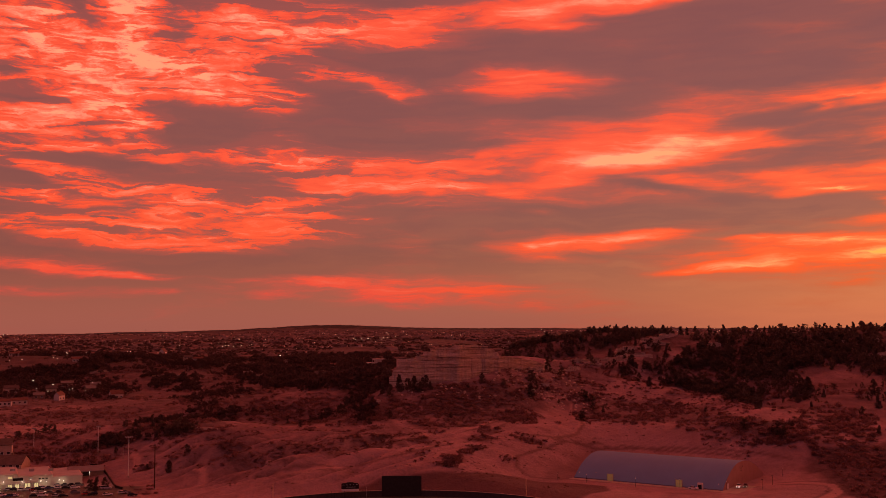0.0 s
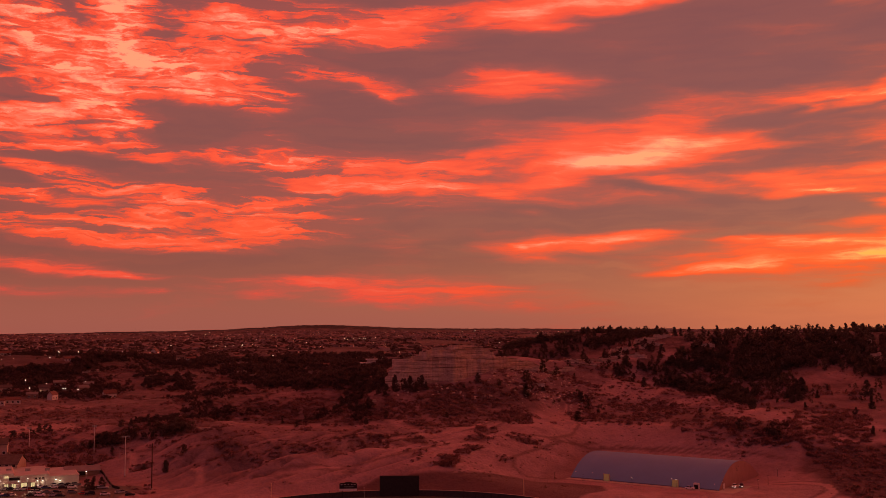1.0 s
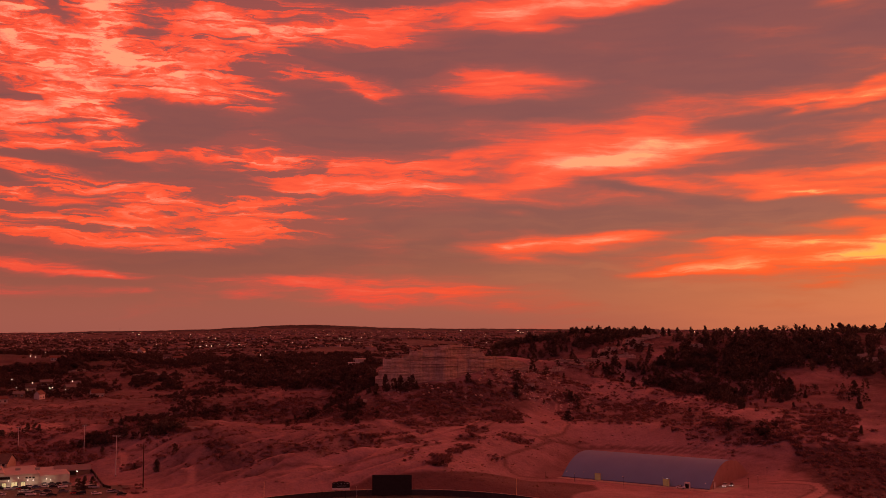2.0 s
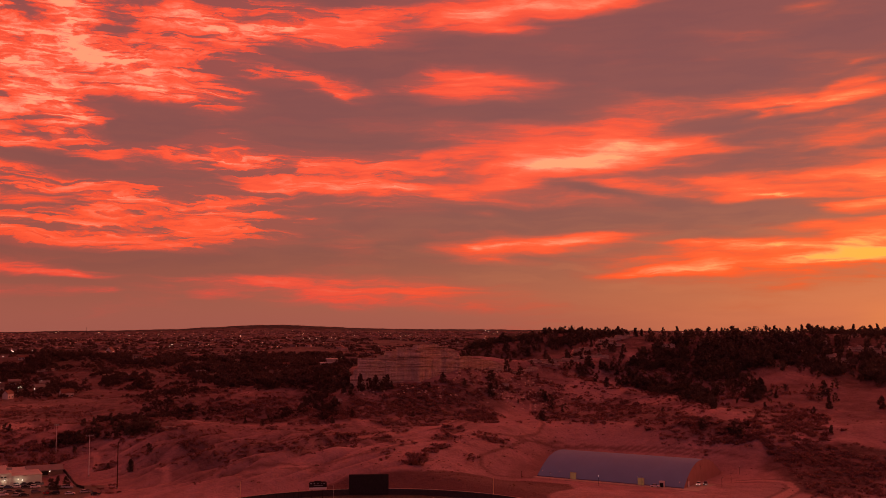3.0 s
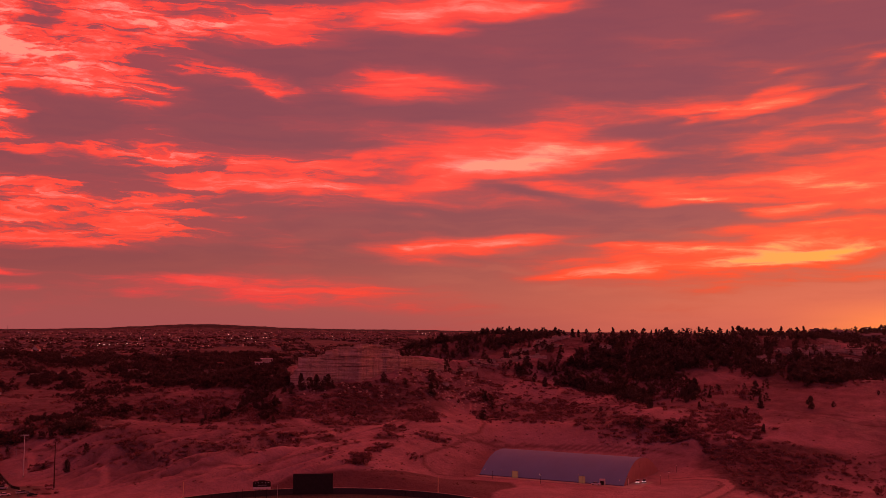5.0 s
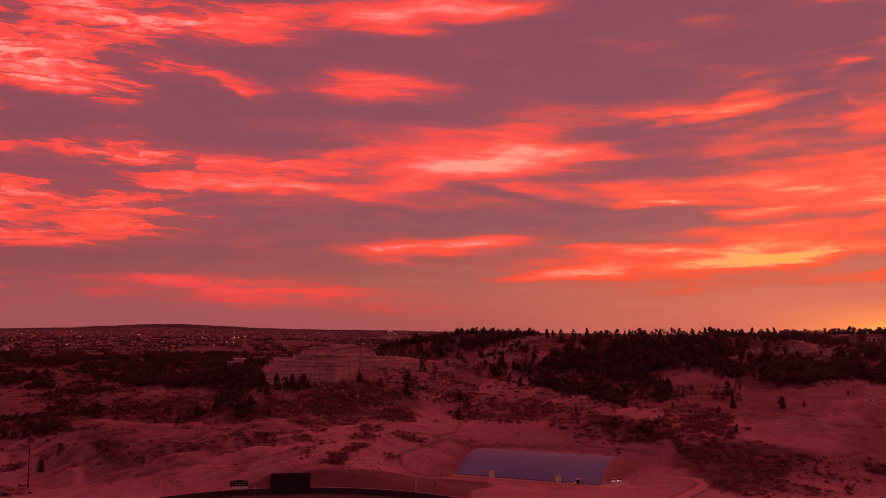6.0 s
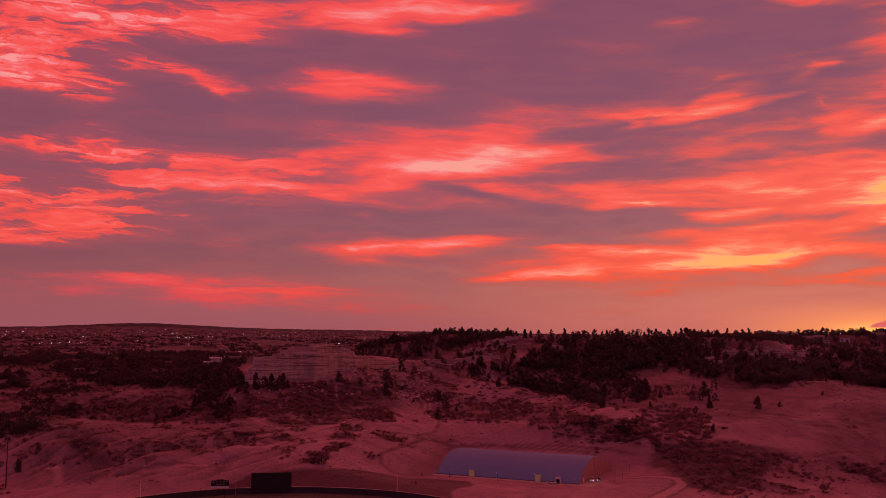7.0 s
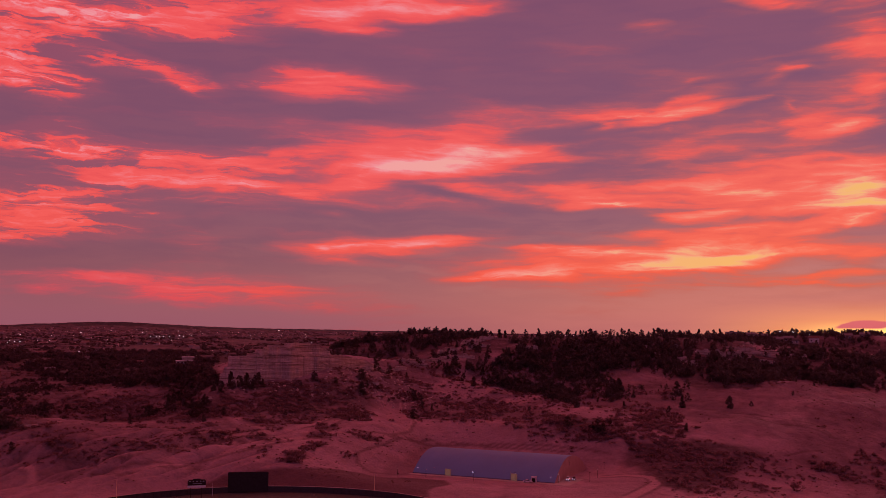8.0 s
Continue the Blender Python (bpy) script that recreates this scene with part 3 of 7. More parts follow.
mound(478, 730, 67, 58, 16.2)
mound(-520, 800, 76, 66, -7.6)
mound(-433, 800, 76, 66, -1.0)
mound(-347, 800, 76, 66, -5.3)
mound(-260, 800, 76, 66, -3.1)
mound(-87, 800, 76, 66, -2.2)
mound(0, 800, 76, 66, 10.2)
mound(87, 800, 76, 66, -7.2)
mound(173, 800, 76, 66, 22.9)
mound(260, 800, 76, 66, 23.2)
mound(347, 800, 76, 66, 25.4)
mound(433, 800, 76, 66, 12.5)
mound(520, 800, 76, 66, 8.0)
mound(-580, 900, 109, 95, -7.5)
mound(-435, 900, 109, 95, 1.5)
mound(-290, 900, 109, 95, -12.6)
mound(-145, 900, 109, 95, -3.9)
mound(0, 900, 109, 95, 14.0)
mound(145, 900, 109, 95, 24.1)
mound(290, 900, 109, 95, 9.7)
mound(435, 900, 109, 95, 25.6)
mound(580, 900, 109, 95, 40.1)
mound(-658, 1030, 150, 130, -9.9)
mound(-470, 1030, 150, 130, -13.4)
mound(-282, 1030, 150, 130, 0.7)
mound(-94, 1030, 150, 130, -4.7)
mound(94, 1030, 150, 130, 5.5)
mound(282, 1030, 150, 130, 6.6)
mound(470, 1030, 150, 130, 12.0)
mound(658, 1030, 150, 130, 29.2)
mound(-748, 1180, 184, 160, -3.7)
mound(-499, 1180, 184, 160, 13.0)
mound(-249, 1180, 184, 160, 1.9)
mound(0, 1180, 184, 160, -7.3)
mound(249, 1180, 184, 160, 1.2)
mound(499, 1180, 184, 160, -8.9)
mound(748, 1180, 184, 160, 50.4)


FIELD = (-20.0, 387.5)


def natural(x, y):
    """The height of the land before anything was dug."""
    rows = ((-6000, 8), (0, 4), (380, 2), (470, 3), (560, 16), (700, 28), (900, 36), (1300, 44), (2000, 51), (3000, 63), (4900, 80))
    z = sum(np.interp(y + o, [r[0] for r in rows], [r[1] for r in rows]) for o in (-40, -20, 0, 20, 40)) / 5
    for mx, my, rx, ry, h, turn in MOUNDS:
        c, s = math.cos(radians(turn)), math.sin(radians(turn))
        u, v = (x - mx) * c + (y - my) * s, (y - my) * c - (x - mx) * s
        z = z + h * np.exp(-((u / rx) ** 2) - (v / ry) ** 2)
    # the mesa is flat-topped
    cap = 77.0 + 2.0 * ease(x, 300, 500)
    flat = np.where(z > cap, cap + 0.12 * (z - cap), z)
    return np.where(y < 2000, flat, z)


def gully(x, y):
    """How deep the runnels are that cut the meadow slantwise, 0 to 1."""
    cut = np.exp(-np.abs((x + 78) / 100) ** 3 - np.abs((y - 534) / 52) ** 4)
    u, v = 0.777 * x + 0.629 * y, 0.777 * y - 0.629 * x
    return cut * (1 - np.clip(np.abs(rough(u * 0.13, v, 8, 3, 2.0)), 0, 1)) ** 3.2


def ground(x, y):
    """The height of the ground at x, y (numbers or arrays)."""
    x, y = np.asarray(x, float), np.asarray(y, float)
    z = natural(x, y)
    d = np.hypot(x, y)
    wild = ease(y, 480, 560) * ease(d, 300, 450)
    z = z + wild * (2.4 * rough(x, y, 60, 4) + 1.3 * rough(x, y, 17, 3, 5.0))
    z = z + ease(y, 900, 1400) * 5 * rough(x, y, 300, 4, 3.0) * ease(5200 - y, 0, 800)
    z = z - 4.2 * gully(x, y)
    # flat pads: playing field, sports hall, car park
    r = np.hypot(x - FIELD[0], y - FIELD[1])
    inside = 1 - ease(r, 91, 113)
    z = z + (2.6 - z) * inside
    u, v = (x - 109) * 0.809 - (y - 522) * 0.588, (x - 109) * 0.588 + (y - 522) * 0.809
    pad = (1 - ease(np.abs(u - 6), 46, 90)) * (1 - ease(np.abs(v + 6), 36, 84))
    z = z + (3.0 - z) * pad
    lot = (1 - ease(x, -150, -128)) * (1 - ease(y, 506, 540))
    z = z + (4.5 - z) * lot
    return z


def fan(lo, hi, n):
    return [lo + (hi - lo) * k / n for k in range(n)]


def build_ground():
    turns = fan(-36, 46, 640) + fan(46, 324, 70)
    ranges = fan(20, 420, 26) + fan(420, 760, 210) + fan(760, 1300, 110) + fan(1300, 4960, 74) + [4960.0]
    t, r = np.meshgrid(np.radians(turns), ranges, indexing="ij")
    x, y = -14 + r * np.sin(t), -4 + r * np.cos(t)
    z = ground(x, y)
    n, m = x.shape
    verts = np.stack([x, y, z], -1).reshape(-1, 3)
    i, j = np.meshgrid(np.arange(n), np.arange(m - 1), indexing="ij")
    k = (i + 1) % n
    faces = np.stack([i * m + j, i * m + j + 1, k * m + j + 1, k * m + j], -1).reshape(-1, 4)
    hub = len(verts)
    verts = np.vstack([verts, [[-14, -4, float(ground(-14, -4))]]])
    cap = [(hub, int(a * m), int(((a + 1) % n) * m)) for a in range(n)]
    mesh = bpy.data.meshes.new("ground")
    mesh.from_pydata(verts.tolist(), [], faces.tolist() + cap)
    mesh.polygons.foreach_set("use_smooth", [True] * len(mesh.polygons))
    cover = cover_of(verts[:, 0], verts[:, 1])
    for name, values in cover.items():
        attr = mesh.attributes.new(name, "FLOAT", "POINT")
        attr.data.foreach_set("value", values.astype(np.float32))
    mesh.materials.append(GROUND)
    return tagged(new("ground", mesh), "dry tan grassland with scrub and bare soil", "ground", kind="structure")

PATCHES = []


def patch(kind, x, y, rx, ry, turn, strength):
    """A patch of one ground cover: scrub, dug soil, tar or turf."""
    PATCHES.append((kind, x, y, rx, ry, turn, strength))


AREAS = []


def area(kind, strength, soft, *corners):
    """A cover with a drawn border: soft is the width of its edge in metres."""
    AREAS.append((kind, strength, soft, corners))


TRAILS = []


def trail(kind, width, *places):
    TRAILS.append((kind, width, places))


patch("scrub", 47, 622, 10, 18, -4, 0.8)
patch("scrub", 26, 576, 5, 6, -3, 0.8)
patch("scrub", 20, 558, 6, 8, -2, 0.8)
patch("scrub", 17, 538, 4, 6, -2, 0.8)
patch("scrub", 11, 528, 4, 3, -1, 0.8)
patch("scrub", 2, 512, 5, 8, -0, 0.8)
patch("scrub", 49, 568, 10, 5, -5, 0.9)
patch("scrub", 33, 532, 3, 3, -4, 0.5)
patch("scrub", 1, 518, 3, 2, -0, 0.8)
patch("scrub", 16, 633, 36, 22, -1, 0.75)
patch("scrub", 1, 608, 22, 18, -0, 0.6)
patch("scrub", 44, 686, 24, 25, -4, 0.5)
patch("scrub", 31, 650, 19, 9, -3, 0.5)
patch("scrub", 84, 694, 25, 17, -7, 0.55)
patch("scrub", 129, 684, 46, 18, -11, 0.65)
patch("scrub", 136, 630, 46, 23, -12, 0.7)
patch("scrub", 112, 723, 30, 21, -9, 0.5)
patch("scrub", 92, 646, 12, 9, -8, 0.6)
patch("scrub", 157, 590, 18, 10, -15, 0.3)
patch("scrub", 159, 660, 37, 17, -14, 0.5)
patch("scrub", 183, 559, 14, 10, -18, 0.4)
patch("scrub", 173, 578, 10, 13, -17, 0.42)
patch("scrub", 200, 564, 21, 16, -20, 0.21)
patch("scrub", 163, 566, 18, 7, -16, 0.3)
patch("scrub", 199, 536, 31, 12, -20, 0.21)
patch("scrub", 190, 543, 8, 4, -19, 0.4)
patch("scrub", 241, 593, 11, 19, -22, 0.28)
patch("scrub", 235, 552, 9, 11, -23, 0.28)
patch("scrub", 228, 582, 7, 13, -21, 0.28)
patch("scrub", 208, 497, 16, 29, -23, 0.28)
patch("scrub", 199, 512, 13, 12, -21, 0.24)
patch("scrub", 184, 538, 10, 4, -19, 0.3)
patch("scrub", 248, 512, 39, 15, -28, 0.45)
patch("scrub", 214, 486, 18, 27, -26, 0.42)
patch("scrub", 237, 474, 15, 10, -29, 0.42)
patch("scrub", 268, 499, 14, 6, -31, 0.32)
patch("scrub", 310, 491, 18, 14, -34, 0.45)
patch("scrub", 336, 513, 10, 12, -35, 0.45)
patch("scrub", 211, 528, 21, 12, -24, 0.32)
patch("scrub", 228, 590, 19, 34, -23, 0.36)
patch("scrub", 228, 550, 6, 12, -25, 0.42)
patch("scrub", -111, 743, 20, 82, 9, 0.8)
patch("scrub", -59, 629, 34, 28, 5, 0.75)
patch("scrub", -37, 616, 18, 16, 3, 0.7)
patch("scrub", -99, 774, 28, 20, 7, 0.6)
patch("scrub", -131, 760, 32, 17, 10, 0.55)
patch("scrub", -55, 522, 7, 4, 6, 0.7)
patch("scrub", -42, 534, 10, 4, 5, 0.8)
patch("scrub", -27, 544, 10, 4, 3, 0.8)
patch("scrub", -16, 554, 10, 4, 2, 0.8)
patch("scrub", -61, 584, 21, 23, 6, 0.5)
patch("scrub", -40, 562, 13, 22, 4, 0.5)
patch("scrub", -104, 518, 9, 4, 11, 0.8)
patch("scrub", -87, 524, 11, 5, 9, 0.8)
patch("scrub", -71, 532, 10, 4, 8, 0.7)
patch("scrub", -114, 542, 7, 3, 12, 0.8)
patch("scrub", -96, 541, 9, 6, 10, 0.8)
patch("scrub", -68, 535, 6, 3, 7, 0.6)
patch("scrub", -14, 522, 5, 3, 2, 0.4)
patch("scrub", -5, 540, 8, 7, 1, 0.5)
patch("scrub", -115, 528, 10, 7, 12, 0.6)
patch("scrub", -150, 584, 20, 22, 14, 0.59)
patch("scrub", -177, 586, 22, 13, 17, 0.49)
patch("scrub", -188, 576, 18, 7, 18, 0.63)
patch("scrub", -240, 650, 31, 73, 20, 0.35)
patch("scrub", -265, 650, 22, 61, 22, 0.35)
patch("scrub", -193, 550, 13, 8, 19, 0.56)
patch("scrub", -214, 564, 14, 7, 21, 0.42)
patch("scrub", -139, 541, 9, 7, 14, 0.56)
patch("scrub", -159, 534, 5, 3, 17, 0.8)
patch("scrub", -131, 568, 14, 11, 13, 0.42)
patch("scrub", -114, 555, 10, 13, 12, 0.6)
patch("scrub", -175, 560, 10, 5, 17, 0.28)
patch("scrub", -155, 558, 10, 5, 16, 0.28)
patch("scrub", -147, 490, 6, 10, 17, 0.6)
patch("scrub", -325, 796, 31, 23, 22, 0.3)
patch("scrub", -268, 787, 35, 24, 19, 0.4)
patch("scrub", -191, 684, 28, 82, 16, 0.5)
patch("scrub", -162, 766, 28, 16, 12, 0.6)
patch("scrub", -276, 737, 42, 26, 21, 0.4)
patch("scrub", -311, 731, 19, 17, 23, 0.4)
patch("scrub", -117, 782, 76, 45, 9, 0.6)
patch("scrub", 1, 624, 43, 34, -0, 0.6)
patch("scrub", 128, 661, 55, 34, -11, 0.5)
patch("scrub", 197, 539, 39, 17, -20, 0.17)
patch("scrub", -345, 962, 116, 102, 20, 0.55)
patch("scrub", -187, 906, 63, 118, 12, 0.6)
patch("scrub", 239, 515, 43, 19, -27, 0.32)
patch("scrub", 57, 697, 36, 30, -5, 0.5)
patch("scrub", -175, 581, 61, 25, 17, 0.32)
patch("scrub", -209, 558, 31, 13, 20, 0.28)
patch("scrub", -95, 534, 33, 16, 10, 0.35)
patch("scrub", 128, 827, 71, 70, -9, 0.7)
patch("scrub", 296, 489, 30, 26, -33, 0.21)
patch("scrub", -130, 1021, 90, 207, 7, 0.9)
patch("scrub", -207, 1199, 55, 175, 10, 0.8)
patch("scrub", -58, 762, 22, 68, 4, 0.8)
patch("scrub", -68, 684, 25, 71, 6, 0.6)
patch("scrub", -260, 1058, 36, 77, 14, 0.8)
patch("scrub", -239, 929, 34, 55, 14, 0.7)
patch("scrub", -425, 1098, 73, 44, 21, 0.9)
patch("scrub", -390, 1180, 28, 57, 18, 0.95)
patch("scrub", -357, 872, 32, 48, 22, 0.7)
patch("scrub", -327, 914, 33, 36, 20, 0.6)
patch("scrub", -174, 890, 31, 85, 11, 0.6)
patch("scrub", -439, 1029, 26, 50, 23, 0.8)
patch("scrub", 107, 881, 53, 70, -7, 0.9)
patch("scrub", 79, 911, 21, 104, -5, 0.9)
patch("scrub", 161, 824, 26, 131, -11, 0.9)
patch("scrub", 124, 750, 30, 19, -9, 0.5)
patch("scrub", 167, 732, 21, 9, -13, 0.7)
patch("scrub", 223, 727, 37, 29, -17, 0.54)
patch("scrub", 275, 744, 49, 34, -20, 0.9)
patch("scrub", 194, 739, 20, 17, -15, 0.8)
patch("scrub", 180, 706, 25, 10, -14, 0.4)
patch("scrub", 200, 677, 16, 10, -16, 0.4)
patch("scrub", 233, 674, 12, 16, -19, 0.18)
patch("scrub", 305, 718, 18, 38, -23, 0.48)
patch("scrub", 353, 715, 17, 61, -28, 0.54)
patch("scrub", 368, 690, 23, 55, -30, 0.54)
patch("scrub", 441, 737, 30, 74, -32, 0.9)
patch("scrub", 482, 728, 30, 84, -35, 0.9)
patch("scrub", 307, 729, 18, 32, -25, 0.48)
patch("scrub", 493, 856, 69, 70, -31, 0.8)
patch("scrub", 565, 838, 35, 20, -35, 0.8)
patch("scrub", 383, 691, 94, 60, -31, 0.54)
patch("scrub", 259, 782, 94, 70, -18, 0.5)
patch("scrub", 499, 866, 99, 70, -31, 0.6)
patch("scrub", 369, 804, 46, 70, -26, 0.6)
patch("scrub", 137, 770, 40, 36, -10, 0.4)
patch("scrub", -162, 1274, 175, 268, 7, 0.5)
patch("scrub", -306, 1014, 149, 103, 17, 0.4)
patch("scrub", -420, 1134, 89, 59, 20, 0.6)
patch("scrub", -177, 858, 77, 76, 12, 0.3)
patch("scrub", 183, 685, 45, 26, -15, 0.3)
patch("scrub", -63, 760, 26, 84, 5, 0.4)
patch("scrub", 13, 1620, 123, 221, -0, 0.3)
patch("scrub", 44, 692, 27, 29, -4, 0.2)
patch("scrub", 120, 850, 80, 45, 5, 0.95)
patch("scrub", -140, 1010, 130, 80, 5, 0.95)
patch("scrub", -330, 1130, 170, 70, 12, 0.95)
patch("scrub", 262, 795, 120, 30, 4, 0.95)
patch("scrub", 470, 855, 160, 40, 14, 0.95)
patch("scrub", 166, 712, 14, 6, -13, 0.95)
patch("scrub", 184, 686, 16, 17, -15, 0.47)
patch("scrub", 194, 656, 12, 24, -16, 0.47)
patch("trail", 130, 694, 24, 10, -11, 0.8)
patch("trail", 163, 668, 20, 8, -14, 0.7)
patch("trail", 112, 599, 41, 17, -11, 0.25)
patch("trail", 344, 611, 37, 15, -31, 0.22)
patch("trail", -26, 528, 35, 16, 3, 0.25)
patch("trail", -305, 812, 39, 23, 21, 0.35)
patch("trail", 238, 630, 23, 11, -21, 0.12)
patch("trail", 76, 636, 15, 19, -7, 0.3)
patch("trail", -65, 507, 35, 14, 7, 0.25)
patch("scrub", -88, 694, 39, 93, 7, 0.85)
patch("scrub", -50, 647, 22, 83, 4, 0.8)
patch("scrub", 436, 828, 122, 49, -29, 0.9)
patch("scrub", 361, 789, 45, 18, -26, 0.9)
patch("scrub", -294, 1284, 230, 297, 13, 0.6)
patch("scrub", -287, 951, 154, 65, 17, 0.5)
patch("scrub", -66, 710, 32, 93, 5, 0.6)
patch("scrub", -392, 958, 72, 158, 22, 0.85)
patch("scrub", -287, 734, 67, 47, 21, 0.6)
patch("scrub", -236, 579, 46, 18, 22, 0.49)
patch("scrub", -201, 553, 23, 12, 20, 0.59)
patch("scrub", -150, 688, 48, 91, 12, 0.6)
patch("scrub", -193, 860, 93, 118, 11, 0.6)
patch("scrub", -213, 562, 21, 10, 21, 0.63)
patch("scrub", -195, 548, 12, 7, 20, 0.63)
patch("scrub", -240, 590, 34, 14, 22, 0.42)
patch("scrub", -240, 564, 15, 10, 23, 0.56)
patch("scrub", -183, 573, 14, 6, 18, 0.63)
patch("scrub", -153, 572, 13, 9, 15, 0.56)
patch("scrub", -247, 604, 11, 10, 22, 0.28)
patch("scrub", 194, 726, 51, 20, -15, 0.8)
patch("scrub", 406, 653, 40, 43, -34, 0.23)
patch("scrub", 362, 780, 64, 70, -27, 1.0)
patch("scrub", 500, 820, 89, 107, -33, 1.0)
patch("scrub", 409, 734, 93, 37, -31, 1.0)
patch("scrub", 271, 780, 73, 70, -20, 1.0)
patch("scrub", 226, 750, 58, 23, -17, 0.95)
patch("scrub", 481, 749, 40, 86, -34, 0.95)
patch("scrub", 460, 734, 54, 85, -34, 0.95)
patch("scrub", 357, 712, 42, 65, -28, 0.54)
patch("scrub", -218, 1253, 137, 336, 8, 0.7)
patch("scrub", -114, 774, 98, 39, 6, 0.7)
patch("scrub", 5, 634, 40, 24, -0, 0.85)
patch("scrub", 212, 684, 37, 29, -19, 0.27)
patch("scrub", -106, 528, 27, 12, 11, 0.6)
patch("scrub", -76, 524, 27, 11, 8, 0.65)
patch("scrub", -51, 543, 21, 12, 5, 0.6)
patch("scrub", -28, 568, 19, 23, 3, 0.5)
patch("scrub", -119, 548, 19, 12, 12, 0.5)
patch("scrub", 5, 642, 40, 25, -0, 1.0)
patch("scrub", 42, 655, 30, 16, -4, 0.85)
patch("scrub", -131, 1319, 83, 320, 6, 1.0)
patch("scrub", -59, 833, 24, 119, 4, 1.0)
patch("scrub", -83, 1294, 67, 320, 2, 1.0)
patch("scrub", -350, 894, 72, 50, 21, 0.7)
patch("scrub", -172, 832, 51, 58, 12, 0.85)
patch("scrub", -99, 780, 44, 20, 7, 0.9)
patch("scrub", -314, 769, 42, 34, 22, 0.6)
patch("scrub", -172, 752, 39, 16, 13, 0.6)
patch("scrub", -361, 883, 45, 47, 22, 0.85)
patch("scrub", -182, 838, 45, 53, 12, 0.85)
patch("scrub", -281, 930, 35, 19, 17, 0.7)
patch("scrub", -341, 846, 51, 34, 22, 0.8)
patch("scrub", -162, 786, 41, 19, 12, 0.8)
area("dug", 1.0, 1.2, (-74, 452), (-72, 463), (-56, 477), (-31, 493), (-9, 496), (13, 500), (38, 514), (61, 511), (80, 499), (79, 486), (63, 460), (58, 440), (-20, 430))
area("scrub", 0.9, 8, (40, 812), (100, 838), (150, 846), (192, 850), (200, 900), (60, 900))
area("scrub", 1.0, 6, (-496, 1111), (-459, 1120), (-424, 1129), (-412, 1148), (-412, 1225), (-373, 1207), (-380, 1110), (-381, 1062), (-399, 976), (-439, 985))
area("scrub", 1.0, 12, (-233, 1115), (-216, 1252), (-203, 1407), (-151, 1436), (-78, 1441), (-36, 658), (-84, 801), (-113, 816), (-158, 889), (-201, 986))
area("scrub", 0.8, 6, (-318, 1054), (-291, 1044), (-267, 957), (-285, 954))
area("scrub", 0.8, 6, (-274, 1039), (-251, 1025), (-220, 915), (-250, 949))
area("scrub", 0.75, 8, (-439, 985), (-408, 997), (-379, 1058), (-288, 953), (-276, 913), (-315, 880), (-378, 849))
area("scrub", 0.75, 5, (-242, 727), (-221, 739), (-192, 749), (-161, 739), (-122, 560), (-143, 560), (-169, 573), (-192, 584))
area("scrub", 0.95, 4, (-218, 729), (-190, 738), (-141, 567), (-154, 565), (-171, 574))
area("scrub", 0.95, 2, (-197, 577), (-189, 580), (-168, 572), (-167, 566), (-187, 567), (-195, 570))
area("scrub", 0.85, 6, (-234, 910), (-195, 896), (-167, 831), (-149, 745), (-137, 599), (-194, 759))
area("scrub", 0.85, 5, (-114, 760), (-97, 759), (-79, 758), (-53, 660), (-32, 654), (-26, 622), (-41, 598), (-64, 612), (-83, 614))
area("scrub", 0.72, 8, (205, 806), (277, 795), (330, 793), (302, 720), (256, 695), (233, 685), (215, 678), (194, 618), (195, 673), (180, 705), (155, 734), (153, 745), (180, 741))
area("scrub", 0.82, 6, (196, 764), (225, 772), (213, 735), (186, 735))
area("scrub", 0.82, 6, (228, 768), (257, 758), (233, 692), (212, 697))
area("scrub", 0.82, 6, (269, 774), (295, 773), (268, 710), (246, 710))
area("scrub", 0.95, 5, (160, 737), (184, 720), (210, 684), (205, 657), (186, 670), (166, 712))
area("scrub", 0.95, 6, (327, 750), (357, 750), (405, 754), (453, 773), (564, 813), (479, 697), (414, 651), (399, 671), (400, 704), (340, 641), (304, 648), (286, 651), (301, 701))
area("scrub", 0.8, 4, (153, 575), (172, 585), (191, 584), (191, 554), (173, 556))
area("scrub", 1.0, 5, (196, 539), (236, 537), (273, 521), (278, 516), (256, 509), (242, 495), (218, 480), (193, 454), (187, 486), (185, 527))
area("scrub", 0.6, 6, (91, 695), (123, 697), (156, 670), (170, 602), (164, 580), (141, 609), (96, 626), (87, 660))
area("scrub", 0.7, 6, (-24, 653), (28, 668), (66, 672), (51, 630), (25, 597), (-8, 563), (-23, 605))
area("scrub", 0.72, 10, (-388, 876), (-399, 976), (-376, 1065), (-358, 1174), (-315, 1225), (-234, 1132), (-182, 907), (-121, 806), (-31, 643), (-50, 613), (-111, 741), (-145, 743), (-189, 751), (-267, 883), (-311, 867))
area("scrub", 0.9, 8, (330, 775), (400, 792), (470, 812), (560, 835), (600, 870), (470, 850), (340, 815))
area("scrub", 0.36, 10, (-158, 568), (-103, 596), (-55, 553), (-55, 527), (-82, 507), (-108, 498), (-139, 500))
area("scrub", 0.82, 14, (-435, 983), (-288, 953), (-228, 907), (-188, 747), (-221, 734), (-274, 733), (-312, 707))
area("scrub", 0.58, 16, (205, 590), (300, 560), (400, 640), (400, 690), (320, 650), (285, 690), (235, 690), (205, 640))
area("scrub", 0.58, 22, (292, 420), (440, 470), (500, 640), (420, 640), (340, 625), (290, 560))
area("scrub", 0.22, 8, (-299, 678), (-274, 700), (-195, 588), (-152, 556), (-150, 548), (-191, 536), (-223, 548), (-248, 563))
